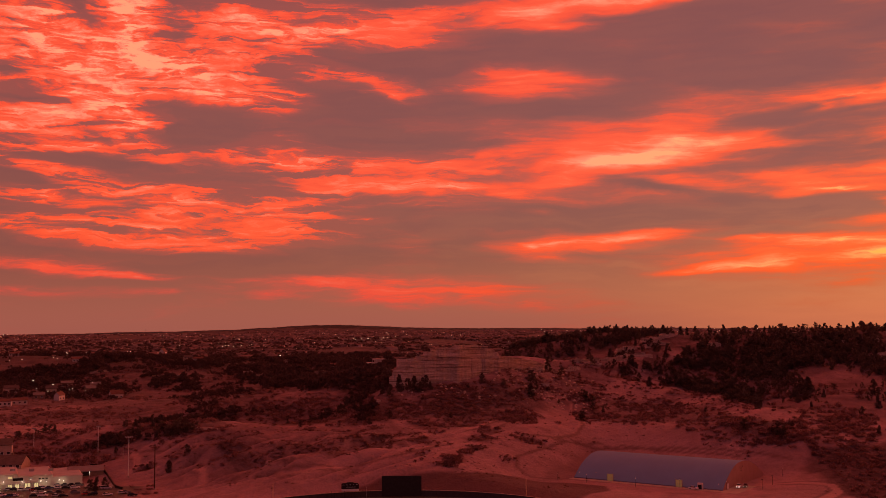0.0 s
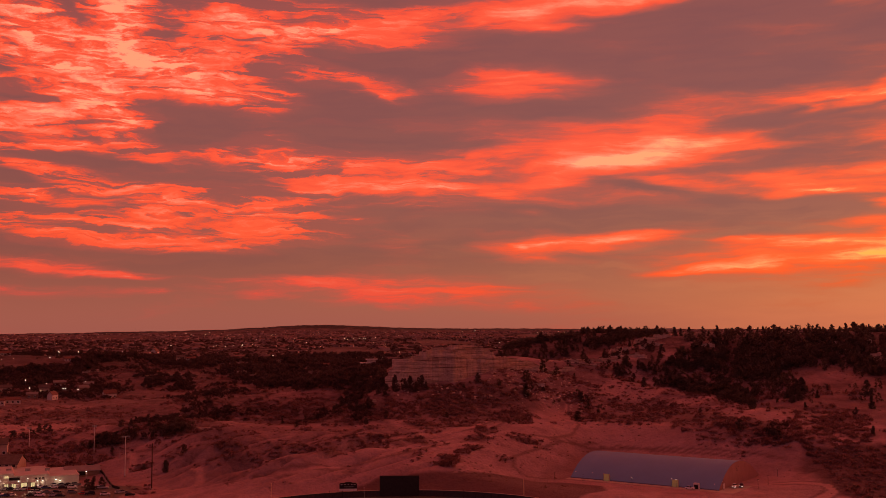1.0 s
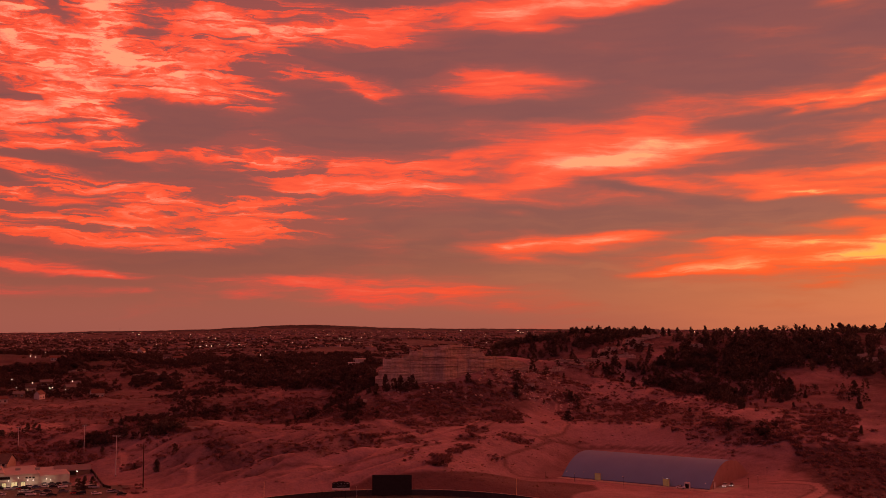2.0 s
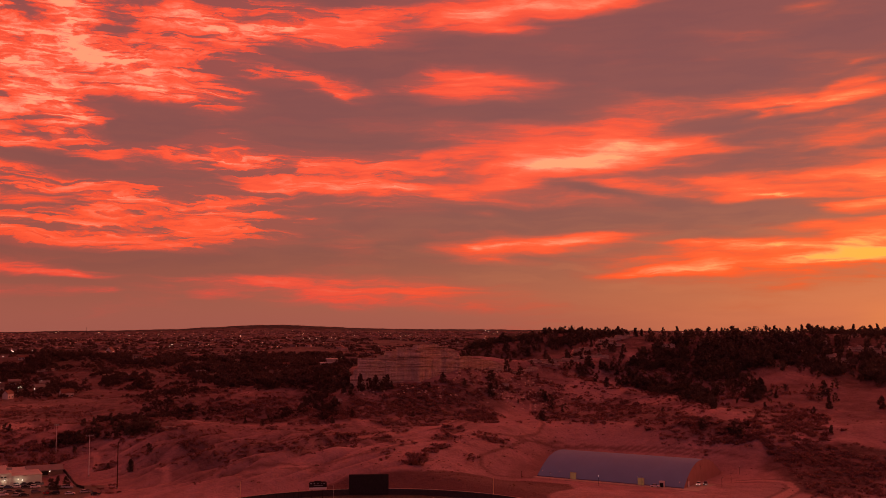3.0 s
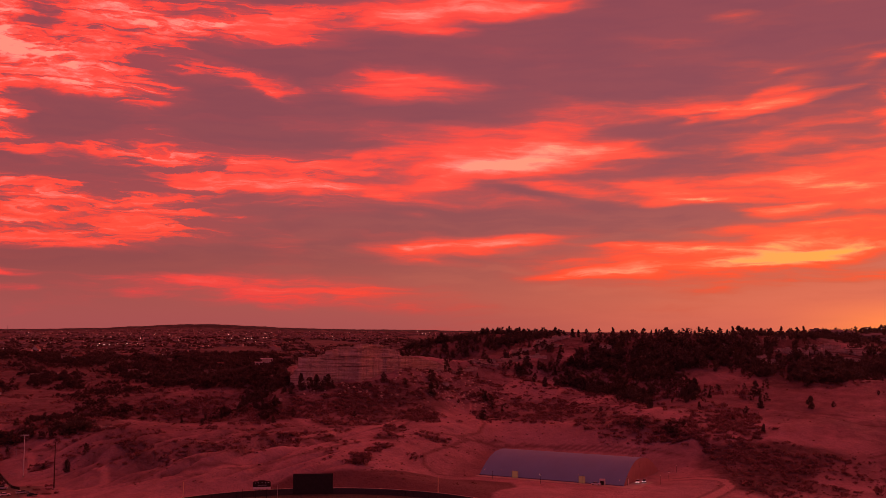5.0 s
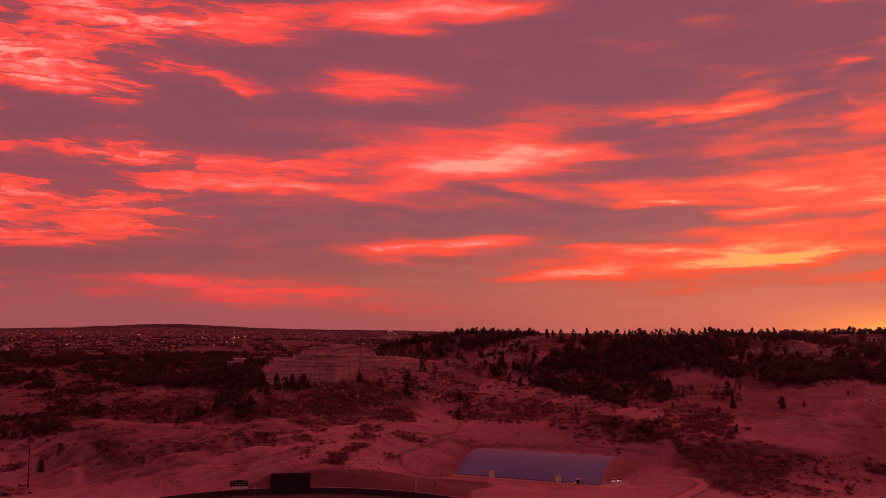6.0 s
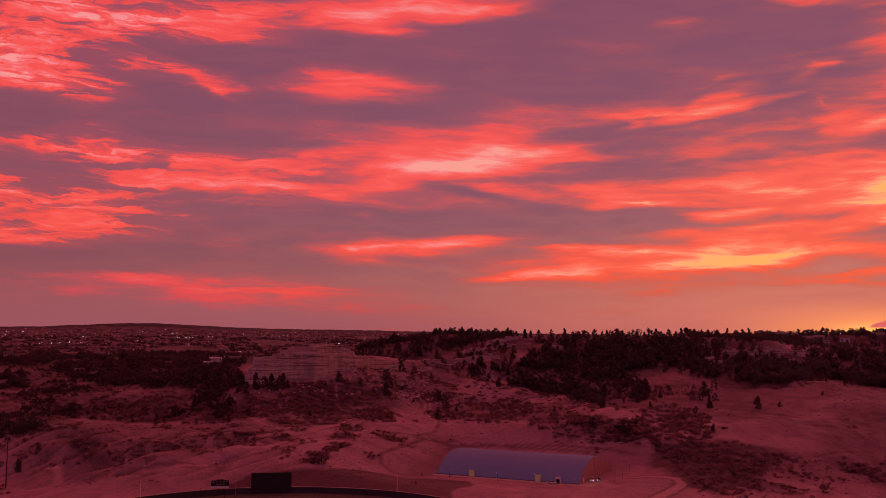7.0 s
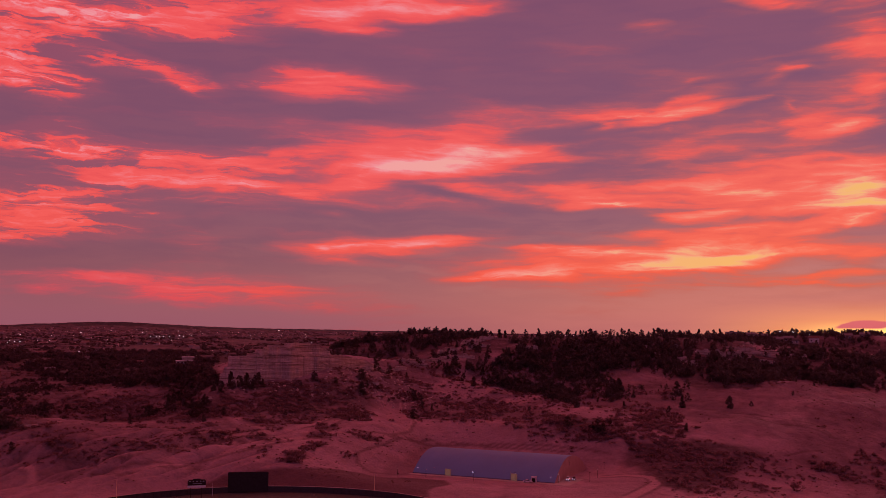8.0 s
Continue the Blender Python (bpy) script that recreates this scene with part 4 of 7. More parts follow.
area("scrub", 0.6, 25, (-620, 1000), (-200, 1000), (-40, 900), (-40, 1330), (-700, 1330))
area("trail", 0.7, 3, (114, 710), (143, 697), (151, 683), (123, 698))
area("dug", 0.45, 3, (48, 515), (57, 541), (78, 576), (84, 585), (67, 523))
area("trail", 0.55, 2, (-309, 707), (-266, 732), (-217, 607), (-295, 684))
trail("trail", 5.0, (80, 738), (113, 745), (135, 750), (154, 757))
trail("trail", 6.0, (128, 785), (143, 790), (158, 797), (176, 804))
trail("rut", 1.5, (-89, 507), (-78, 510), (-58, 519), (-38, 536), (-17, 552), (6, 569), (22, 584), (32, 608))
trail("trail", 2.4, (-91, 520), (-78, 511), (-58, 519), (-38, 539), (-17, 555), (6, 577), (22, 591), (32, 615))
trail("rut", 1.0, (-107, 495), (-79, 492), (-53, 501), (-31, 515), (-14, 525), (4, 540))
trail("rut", 1.0, (277, 603), (300, 585), (318, 569), (333, 562), (331, 544))
trail("rut", 1.0, (63, 578), (91, 595), (127, 578), (160, 556), (184, 537))
trail("rut", 1.4, (-42, 506), (-25, 515), (-8, 528), (4, 542), (27, 569), (41, 612))
trail("rut", 1.3, (-94, 500), (-65, 509), (-42, 506))
trail("trail", 2.2, (86, 680), (84, 656), (85, 621), (78, 597), (65, 581), (46, 572), (26, 567))
trail("rut", 1.2, (86, 677), (84, 649), (85, 614), (78, 596), (65, 581), (30, 567))
trail("rut", 1.2, (71, 583), (55, 563), (39, 540), (38, 528), (44, 520), (55, 523), (65, 524))
trail("rut", 1.1, (73, 587), (104, 592), (132, 571), (161, 551))
trail("trail", 3.2, (-171, 554), (-166, 544), (-164, 533), (-166, 530))
trail("trail", 3.4, (-129, 521), (-122, 511), (-120, 500), (-125, 495), (-134, 491))
trail("rut", 1.2, (-170, 554), (-155, 550), (-148, 555))
trail("rut", 0.9, (166, 503), (178, 501), (190, 490), (189.5, 477), (175, 459), (160, 441))
trail("rut", 0.8, (163, 497), (173, 494.5), (183.5, 487), (182.5, 479), (169, 463), (154, 445))
trail("trail", 5.0, (160, 500), (175, 498), (187, 488), (186, 478), (172, 461), (157, 443), (144, 428))
trail("rut", 1.2, (289, 587), (299, 570), (314, 562), (327, 550), (331, 544))
trail("rut", 1.2, (283, 518), (301, 523), (312, 526))



def inside(x, y, corners):
    """Which points lie within a closed line of corners."""
    odd = np.zeros(x.shape, bool)
    for (ax, ay), (bx, by) in zip(corners, corners[1:] + corners[:1]):
        if ay != by:
            odd ^= ((ay > y) != (by > y)) & (x < (bx - ax) * (y - ay) / (by - ay) + ax)
    return odd


def near_line(x, y, places):
    """How far each point lies from a line of places."""
    best = np.full(x.shape, 1e9)
    for (ax, ay), (bx, by) in zip(places, places[1:]):
        dx, dy = bx - ax, by - ay
        s = np.clip(((x - ax) * dx + (y - ay) * dy) / (dx * dx + dy * dy), 0, 1)
        best = np.minimum(best, np.hypot(x - ax - s * dx, y - ay - s * dy))
    return best


def cover_of(x, y):
    cover = {k: np.zeros(x.shape) for k in ("scrub", "dug", "trail", "rut", "tar", "turf", "town", "forest")}
    wob = rough(x, y, 16, 4, 8.0)
    for kind, px, py, rx, ry, turn, strength in PATCHES:
        c, s = math.cos(radians(turn)), math.sin(radians(turn))
        u, v = ((x - px) * c + (y - py) * s) / rx, ((y - py) * c - (x - px) * s) / ry
        q = 1 - ease(np.hypot(u, v) + 0.45 * wob, 0.6, 1.15)
        cover[kind] = np.maximum(cover[kind], strength * q)
    for kind, strength, soft, corners in AREAS:
        d = near_line(x, y, corners + corners[:1])
        q = ease(np.where(inside(x, y, corners), d, -d) + soft * 1.2 * wob, -soft, soft)
        cover[kind] = np.maximum(cover[kind], strength * q)
    for kind, width, places in TRAILS:
        d = near_line(x + wob * 0.8, y + wob * 0.8, places)
        cover[kind] = np.maximum(cover[kind], (0.7 if kind == "rut" else 0.8) * (1 - ease(d, width * 0.4, width * 0.4 + 0.9)))
    # runnel bottoms darkened: brush growing there, and their shade put into the same cover
    cover["scrub"] = np.maximum(cover["scrub"], 0.75 * ease(gully(x, y), 0.38, 0.8))
    r = np.hypot(x - FIELD[0], y - FIELD[1])
    cover["turf"] = np.where(r < 88, 1.0, 0.0)
    cover["town"] = ease(y + 60 * wob, 900, 1250)
    cover["scrub"] = np.maximum(cover["scrub"], 1.0 * ease(y + 250 * wob, 4200, 4500))
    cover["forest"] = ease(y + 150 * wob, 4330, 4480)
    lot = (1 - ease(x, -152, -146)) * (1 - ease(y, 500, 504))
    cover["tar"] = np.maximum(cover["tar"], lot)
    return cover


build_ground()

# ---- building blocks ----


def mesh_object(name, bm, material, parent=None, label="", smooth=False):
    data = bpy.data.meshes.new(name)
    if smooth:
        for f in bm.faces:
            f.smooth = True
    bm.to_mesh(data)
    bm.free()
    data.materials.append(material)
    ob = new(name, data)
    if parent:
        ob.parent = parent
    if label:
        tagged(ob, label)
    return ob


def part(name, bm, material, parent, label="", smooth=False):
    return mesh_object(name, bm, material, parent, label, smooth)


def empty(name, m):
    ob = new(name)
    ob.matrix_world = m
    return ob


def box(bm, x0, x1, y0, y1, z0, z1, bevel=0.0):
    made = bmesh.ops.create_cube(bm, size=1, matrix=Matrix.LocRotScale(((x0 + x1) / 2, (y0 + y1) / 2, (z0 + z1) / 2), None, (x1 - x0, y1 - y0, z1 - z0)))
    if bevel:
        edges = list({e for v in made["verts"] for e in v.link_edges})
        bmesh.ops.bevel(bm, geom=edges, offset=bevel, segments=1, affect="EDGES")
    return bm


def boxes(*specs, bevel=0.0):
    bm = bmesh.new()
    for s in specs:
        box(bm, *s, bevel=bevel)
    return bm


def tube(bm, a, b, ra, rb, n=8):
    """A tapered round bar from a to b."""
    a, b = Vector(a), Vector(b)
    turn = (b - a).to_track_quat("Z", "Y").to_matrix().to_4x4()
    bmesh.ops.create_cone(bm, cap_ends=True, segments=n, radius1=ra, radius2=rb, depth=(b - a).length, matrix=Matrix.Translation((a + b) / 2) @ turn)
    return bm


# ---- sports hall: a long arched fabric roof ----
HALL = empty("sports_hall", pose(131.8, 481.0, 3.0, 0, 0, -36))
tagged(HALL, "long arched sports hall with pale blue-grey fabric roof", "building")
H_LEN, H_WIDE, H_HIGH = 79.5, 60.0, 11.0


def hall_arch(s):
    """Across the hall from s = 0 at the front foot to 1: depth and height of the arch."""
    rest = 1 - s / 0.44 if s < 0.44 else 1 - (1 - s) / 0.56
    return H_WIDE * s, H_HIGH * (1 - abs(rest) ** 2.1)


def hall():
    roof = plain("roof_fabric", (0.122, 0.235, 0.41), 0.55, 0, 0.05, 9.0)
    clad = plain("tan_cladding", (0.34, 0.20, 0.185), 0.8, 0, 0.1, 4.0)
    bm = bmesh.new()
    rows = 16
    ring = [hall_arch(s / 40) for s in range(41)]
    grid = []
    for k in range(rows * 2 + 1):
        sag = 0.998 if k % 2 else 1.0
        grid.append([bm.verts.new((-H_LEN * k / rows / 2, H_WIDE / 2 + (d - H_WIDE / 2) * sag, h * sag)) for d, h in ring])
    for a, b in zip(grid, grid[1:]):
        for k in range(40):
            bm.faces.new((b[k], a[k], a[k + 1], b[k + 1]))
    part("roof", bm, roof, HALL, "pale blue-grey fabric roof", True)
    rib = plain("rib_fabric", (0.118, 0.228, 0.40), 0.55, 0, 0.05, 4)
    bm = bmesh.new()
    for s in range(40):
        (d0, h0), (d1, h1) = hall_arch(s / 40), hall_arch((s + 1) / 40)
        rail = [(-0.13, d0, h0), (0.13, d0, h0), (0.13, d1, h1), (-0.13, d1, h1)]
        low, top = [bm.verts.new(v) for v in rail], [bm.verts.new((x, d, h + 0.025)) for x, d, h in rail]
        bm.faces.new(top)
        for k in range(4):
            bm.faces.new((low[k], low[(k + 1) % 4], top[(k + 1) % 4], top[k]))
    bmesh.ops.remove_doubles(bm, verts=bm.verts, dist=0.001)
    first = part("roof_rib", bm, rib, HALL)
    for k in range(1, rows + 1):
        more = new("roof_rib", first.data)
        more.parent = HALL
        more.location = (-H_LEN * k / rows, 0, 0)
    for x in (0.14, -H_LEN + 0.16):
        bm = bmesh.new()
        ring = [hall_arch(s / 40) for s in range(41)]
        front = [bm.verts.new((x, d, max(0, h - 0.01))) for d, h in ring]
        back = [bm.verts.new((x - 0.3, d, max(0, h - 0.01))) for d, h in ring]
        bm.faces.new(front)
        bm.faces.new(back[::-1])
        part("end_wall", bm, clad, HALL, "tan end wall")


hall()

# ---- batter's eye ----
EYE = empty("batters_eye_screen", pose(-20.4, 475.3, 2.6, 0, 0, 0))
tagged(EYE, "tall black screen behind the outfield fence", "sports screen")
part("panel", boxes((-9.3, 9.3, -0.1, 0.1, 0.3, 9.6)), plain("black_windscreen", (0.028, 0.025, 0.026), 0.9, 0, 0.2, 1.0), EYE)
for k in range(7):
    part("post", tube(bmesh.new(), (-8.7 + 2.9 * k, 0.22, 0), (-8.7 + 2.9 * k, 0.22, 9.5), 0.1, 0.1), plain("dark_steel", (0.03, 0.03, 0.03), 0.5, 0.8) if k == 0 else bpy.data.materials["dark_steel"], EYE)

# ---- rock: the pale sandstone butte and its ledges ----


def along(u, *pairs):
    return float(np.interp(u, [p[0] for p in pairs], [p[1] for p in pairs]))


def tier(bm, xs, front, deep, low, top, seed):
    """One flat-topped bed of the butte: upright face cut into blocks, thin courses that jut or are worn in."""
    rng = random.Random(seed)
    joints, at = [], xs[0]
    while at < xs[1]:
        at += rng.uniform(1.2, 4.5)
        joints.append((at, rng.uniform(-0.3, 0.3), rng.uniform(-0.4, 0.3)))
    highest = max(top(xs[0] + (xs[1] - xs[0]) * k / 60) for k in range(61))
    courses, z = [], low
    while z < highest + 1:
        soft = len(courses) % 2
        courses.append((z, rng.uniform(0.4, 1.0) if soft else rng.uniform(-0.25, 0.25)))
        z += rng.uniform(0.25, 0.55) if soft else rng.uniform(0.7, 2.6)
    cols = []
    n = int((xs[1] - xs[0]) / 0.55)
    for a in range(n + 1):
        x = xs[0] + (xs[1] - xs[0]) * a / n
        jut, lift = next(((j, k) for e, j, k in joints if x <= e), (0.0, 0.0))
        flute = 0.7 * abs(float(rough(np.array(x), np.array(seed * 7.0), 4.2, 3, 2.0)))
        face = front(x) + jut + flute + 3.4 * float(rough(np.array(x), np.array(float(seed)), 11, 5, 6.0))
        peak = top(x) + lift + 0.15 * float(rough(np.array(x), np.array(2.0), 2.0, 2))
        col = []
        for (z0, push), (z1, _) in zip(courses, courses[1:]):
            lean = 0.10 * (min(z0, peak) - low)
            wear = 0.7 * float(rough(np.array(x), np.array(z0 * 2.0), 2.6, 3, 8.0))
            bend = 0.8 * float(rough(np.array(x), np.array(z0 * 0.5), 13, 3, 1.0))
            depth = push * min(1.0, max(0.0, 0.35 + 1.6 * float(rough(np.array(x), np.array(z0 * 6.0), 7, 2, 3.0))))
            for z in (z0 + 0.06, z1 - 0.06):
                col.append(bm.verts.new((x, face + depth + lean + wear, min(z + bend, peak))))
        for s in (0.3, 1.0):
            col.append(bm.verts.new((x, face + 1.2 + deep * s, peak - 3.2 * s)))
        col.append(bm.verts.new((x, face + deep + 3, low - 6)))
        cols.append(col)
    for a, b in zip(cols, cols[1:]):
        for i in range(len(a) - 1):
            bm.faces.new((a[i], b[i], b[i + 1], a[i + 1]))
    bm.faces.new(cols[0])
    bm.faces.new(cols[-1][::-1])


def butte():
    bm = bmesh.new()
    line = ((-40, 666), (-30, 662), (-9, 661), (14, 667), (37, 680), (58, 700), (74, 716), (90, 726))
    tier(bm, (-36.5, -28), lambda x: along(x, *line) + 0.5, 34, 42, lambda x: along(x, (-36.5, 50), (-34.5, 51), (-34, 54.5), (-28, 55.5)), 2)
    tier(bm, (-31.5, 76), lambda x: along(x, *line), 36, 40, lambda x: along(x, (-31.5, 61.9), (18, 61.9), (19, 60.6), (33, 61.6), (34, 62.6), (46, 62.2), (47, 61.0), (57, 60.4), (58, 59.2), (66, 58.0), (67, 56.2), (76, 53.5)), 3)
    tier(bm, (-19, 50), lambda x: along(x, *line) + 4.5, 32, 56, lambda x: along(x, (-19, 63.6), (-14, 63.8), (-13.5, 66.2), (-9, 66.4), (-8.5, 67.8), (30, 67.6), (31, 65.8), (37, 65.2), (38, 62.6), (44, 62), (45, 59.4), (50, 58.6)), 4)
    tier(bm, (-6, 35), lambda x: along(x, *line) + 9.5, 26, 60, lambda x: along(x, (-6, 68.6), (5, 68.9), (5.5, 70.4), (23, 70.8), (24, 69.6), (30, 69.2), (31, 67.2), (35, 66.8)), 5)
    bmesh.ops.recalc_face_normals(bm, faces=bm.faces)
    ob = mesh_object("rock_butte", bm, ROCK)
    return tagged(ob, "layered pale sandstone butte above a scrub slope", "rock")


butte()


def ledge(x, y, length, high, turn, deep=3.6, seed=1):
    """A broken outcrop of layered sandstone, half sunk in its slope."""
    rng = random.Random(seed * 91 + int(x) * 7 + int(y))
    blocks, at = [], -length / 2
    while at < length / 2:
        blocks.append((at, high * rng.uniform(0.45, 0.85) * (1 - abs(2 * at / length) ** 3 * 0.6)))
        at += rng.uniform(1.6, 4.8)
    bm = bmesh.new()
    tier(bm, (-length / 2, length / 2), lambda px: -deep / 2, deep, -2.0, lambda px: next(h for e, h in reversed(blocks) if px >= e - 1e-6), seed + int(abs(x)))
    bmesh.ops.recalc_face_normals(bm, faces=bm.faces)
    ob = mesh_object("rock_ledge", bm, ROCK)
    ob.matrix_world = pose(x, y, float(ground(x, y)) - 0.2, 0, 0, turn)
    return tagged(ob, "pale layered sandstone ledge on the wooded slope", "rock", "sandstone ledges")


ledge(62, 704, 16, 4.5, 24)
ledge(78, 716, 15, 4.0, 28)
ledge(92, 727, 14, 3.6, 18)
ledge(70, 724, 14, 3.4, 20)
ledge(108, 736, 16, 3.2, 10)
ledge(48, 692, 12, 3.0, 30)
ledge(358, 757, 34, 4.2, -24)
ledge(389, 771, 34, 4.6, -24)
ledge(412, 766, 34, 4.0, -24)
ledge(362, 736, 34, 3.6, -24)
ledge(389, 740, 34, 3.6, -24)
ledge(428, 758, 34, 3.2, -24)
ledge(150, 794, 30, 4.0, 22)
ledge(170, 801, 26, 4.4, 20)
ledge(100, 742, 30, 3.2, 8)
ledge(126, 749, 28, 3.2, 8)
ledge(126, 784, 25, 4.3, -9)
ledge(143, 757, 29, 4.7, -6)
ledge(106, 804, 20, 3.1, -8)
ledge(176, 798, 21, 5.7, 3)
ledge(843, 3680, 118, 26.1, 7)
ledge(168, 783, 20, 4.9, -2)
ledge(205, 762, 12, 3.0, -15)
ledge(246, 727, 16, 3.5, -19)
ledge(299, 761, 21, 4.3, -21)
ledge(305, 741, 15, 6.2, -32)
ledge(318, 729, 13, 7.3, -34)
ledge(322, 765, 21, 3.2, -23)
ledge(-138, 575, 19, 3.0, 13)
ledge(-294, 1029, 26, 3.6, 16)
ledge(-369, 1080, 25, 3.9, 19)
ledge(-275, 1037, 26, 3.0, 15)
ledge(59, 722, 23, 2.9, -5)
ledge(67, 686, 10, 2.3, -6)
ledge(-2, 627, 8, 1.4, 0)
ledge(-44, 638, 7, 3.6, 34)
ledge(352, 751, 32, 6.5, -27)
ledge(378, 752, 32, 6.6, -31)
ledge(326, 726, 12, 6.2, -26)
ledge(405, 758, 28, 5.4, -30)
ledge(436, 754, 16, 4.7, -32)
ledge(524, 796, 26, 5.3, -35)
ledge(533, 785, 19, 5.9, -35)
ledge(491, 780, 14, 2.8, -34)


# ---- plants ----
RNG = np.random.RandomState(21)


def sprays(clumps, per, leaf, flat=0.8):
    """Loose triangles of foliage round clumps (x, y, z, radius): vertices and faces."""
    verts, faces = [], []
    for cx, cy, cz, r in clumps:
        d = RNG.normal(size=(per, 3))
        d /= np.linalg.norm(d, axis=1, keepdims=True)
        centre = np.array([cx, cy, cz]) + d * (r * RNG.uniform(0.45, 1.0, (per, 1))) * [1, 1, flat]
        for c in centre:
            a, b = RNG.normal(size=3), RNG.normal(size=3)
            a *= leaf * RNG.uniform(0.6, 1.2) / np.linalg.norm(a)
            b *= leaf * RNG.uniform(0.6, 1.2) / np.linalg.norm(b)
            k = len(verts)
            verts += [c - a * 0.5 - b * 0.4, c + a * 0.6, c + b * 0.7]
            faces.append((k, k + 1, k + 2))
    return np.array(verts), faces


def mesh_from(name, verts, faces, material):
    data = bpy.data.meshes.new(name)
    data.from_pydata([tuple(v) for v in verts], [], faces)
    data.materials.append(material)
    return data


def pine_template(style):
    """A ponderosa one metre tall: trunk with limbs, crown of needle clumps. Returns the thing."""
    tree = empty("pine_tree", Matrix())
    bm = bmesh.new()
    lean = RNG.uniform(-0.05, 0.05, 2)
    tube(bm, (0, 0, -0.04), (lean[0], lean[1], 0.55), 0.022, 0.014, 6)
    tube(bm, (lean[0], lean[1], 0.55), (lean[0] * 1.6, lean[1] * 1.6, 0.95), 0.014, 0.004, 5)
    wide, low = ((0.27, 0.03), (0.31, 0.06), (0.25, 0.02), (0.34, 0.10), (0.32, 0.03), (0.42, 0.03))[style]
    clumps = []
    count = 30
    for k in range(count):
        h = low + (0.97 - low) * ((k + RNG.uniform(0, 0.8)) / count)
        s = (h - low) / (1 - low)
        reach = wide * ((1 - s) ** 0.85 * 0.95 + 0.06) if style < 3 else wide * (math.sin(math.pi * min(1, 0.3 + 0.68 * s)) * 0.9 + 0.1)
        a = RNG.uniform(0, 6.283)
        r = reach * RNG.uniform(0.35, 1.0)
        x, y = r * math.cos(a) + lean[0] * h, r * math.sin(a) + lean[1] * h
        clumps.append((x, y, h, RNG.uniform(0.095, 0.15) * (1.25 - 0.6 * s)))
        tube(bm, (lean[0] * h, lean[1] * h, h - 0.05), (x, y, h), 0.006, 0.002, 4)
    part("trunk", bm, BARK, tree)
    v, f = sprays(clumps, 46, 0.080, 0.75)
    crown = new("crown", mesh_from("crown", v, f, PINE))
    crown.parent = tree
    return tagged(tree, "dark green ponderosa pine on the dry slope", "tree", "pines")


def bush_template(style):
    bush = empty("scrub_bush", Matrix())
    bm = bmesh.new()
    clumps = []
    for k in range(11):
        a, r = RNG.uniform(0, 6.283), RNG.uniform(0.05, 0.75)
        h = 0.75 * (1 - r * r) * RNG.uniform(0.55, 1.0) + 0.12
        clumps.append((r * math.cos(a), r * math.sin(a) * 0.8, h, RNG.uniform(0.2, 0.3)))
        tube(bm, (0.15 * math.cos(a), 0.15 * math.sin(a), -0.1), (r * math.cos(a), r * math.sin(a) * 0.8, h), 0.03, 0.01, 4)
    part("stems", bm, BARK, bush)
    v, f = sprays(clumps, 60, 0.11)
    leaves = new("foliage", mesh_from("foliage", v, f, OAK))
    leaves.parent = bush
    return tagged(bush, "rounded dark scrub oak bush in dry grass", "bush", "scrub oak bushes")


PINES = [pine_template(k) for k in range(6)]
BUSHES = [bush_template(k) for k in range(3)]
TREE_COUNT = [0]
SPARE = []  # trees past the countable ones: x, y, height


def stand(kit, x, y, high):
    """Plants a copy of one of the kit's templates."""
    z = float(ground(x, y)) - 0.15
    wide = high * RNG.uniform(0.85, 1.2)
    m = Matrix.LocRotScale((x, y, z), Euler((0, 0, RNG.uniform(0, 6.28))), (wide, wide, high))
    copy_thing(kit[RNG.randint(len(kit))], m)


def lone(kind, x, y, high):
    if kind == "bush":
        stand(BUSHES, x, y, high * 0.95)
    else:
        TREE_COUNT[0] += 1
        stand(PINES, x, y, high)


def spots(x, y, rx, ry, turn, n):
    """n uneven places inside an ellipse."""
    c, s = math.cos(radians(turn)), math.sin(radians(turn))
    made = []
    while len(made) < n:
        u, v = RNG.uniform(-1, 1, 2)
        if u * u + v * v > 1:
            continue
        px, py = x + u * rx * c - v * ry * s, y + u * rx * s + v * ry * c
        if (56 < px < 196 and 465 < py < 548) or math.hypot(px + 20, py - 387) < 108 or (-34 < px < 56 and 656 + 0.4 * max(0, px) < py < 716):
            continue
        gap = 0.6 * lattice(np.array(px / 26.0 + 50), np.array(py / 26.0 + 50)) + 0.4 * lattice(np.array(px / 9.0), np.array(py / 9.0))
        if gap < 0.45 and RNG.rand() < 0.75:
            continue
        made.append((px, py))
    return made


def grove(x, y, rx, ry, turn, n, high):
    for px, py in spots(x, y, rx, ry, turn, n):
        h = high * RNG.uniform(0.65, 1.2)
        if TREE_COUNT[0] < 185:
            TREE_COUNT[0] += 1
            stand(PINES, px, py, h)
        else:
            SPARE.append((px, py, h))
    # crowded younger growth between the big trees, and oak under them
    for px, py in spots(x, y, rx, ry, turn, int(n * 1.4)):
        SPARE.append((px, py, high * RNG.uniform(0.4, 0.95)))
    for px, py in spots(x, y, rx * 1.1, ry * 1.1, turn, n * 3):
        CLUMPS["oak"].append((px, py, RNG.uniform(1.6, 3.4)))


def woods(x, y, rx, ry, turn, n, high):
    """Scattered growth with no tree that stands out."""
    for px, py in spots(x, y, rx, ry, turn, n):
        SPARE.append((px, py, high * RNG.uniform(0.5, 1.2)))


CLUMPS = {"oak": [], "round": []}


def thicket(kind, x, y, rx, ry, turn, n, size):
    for px, py in spots(x, y, rx * 1.3, ry * 1.3, turn, int(n * 1.35)):
        CLUMPS[kind].append((px, py, size * (0.35 + 1.15 * RNG.rand() ** 1.6)))


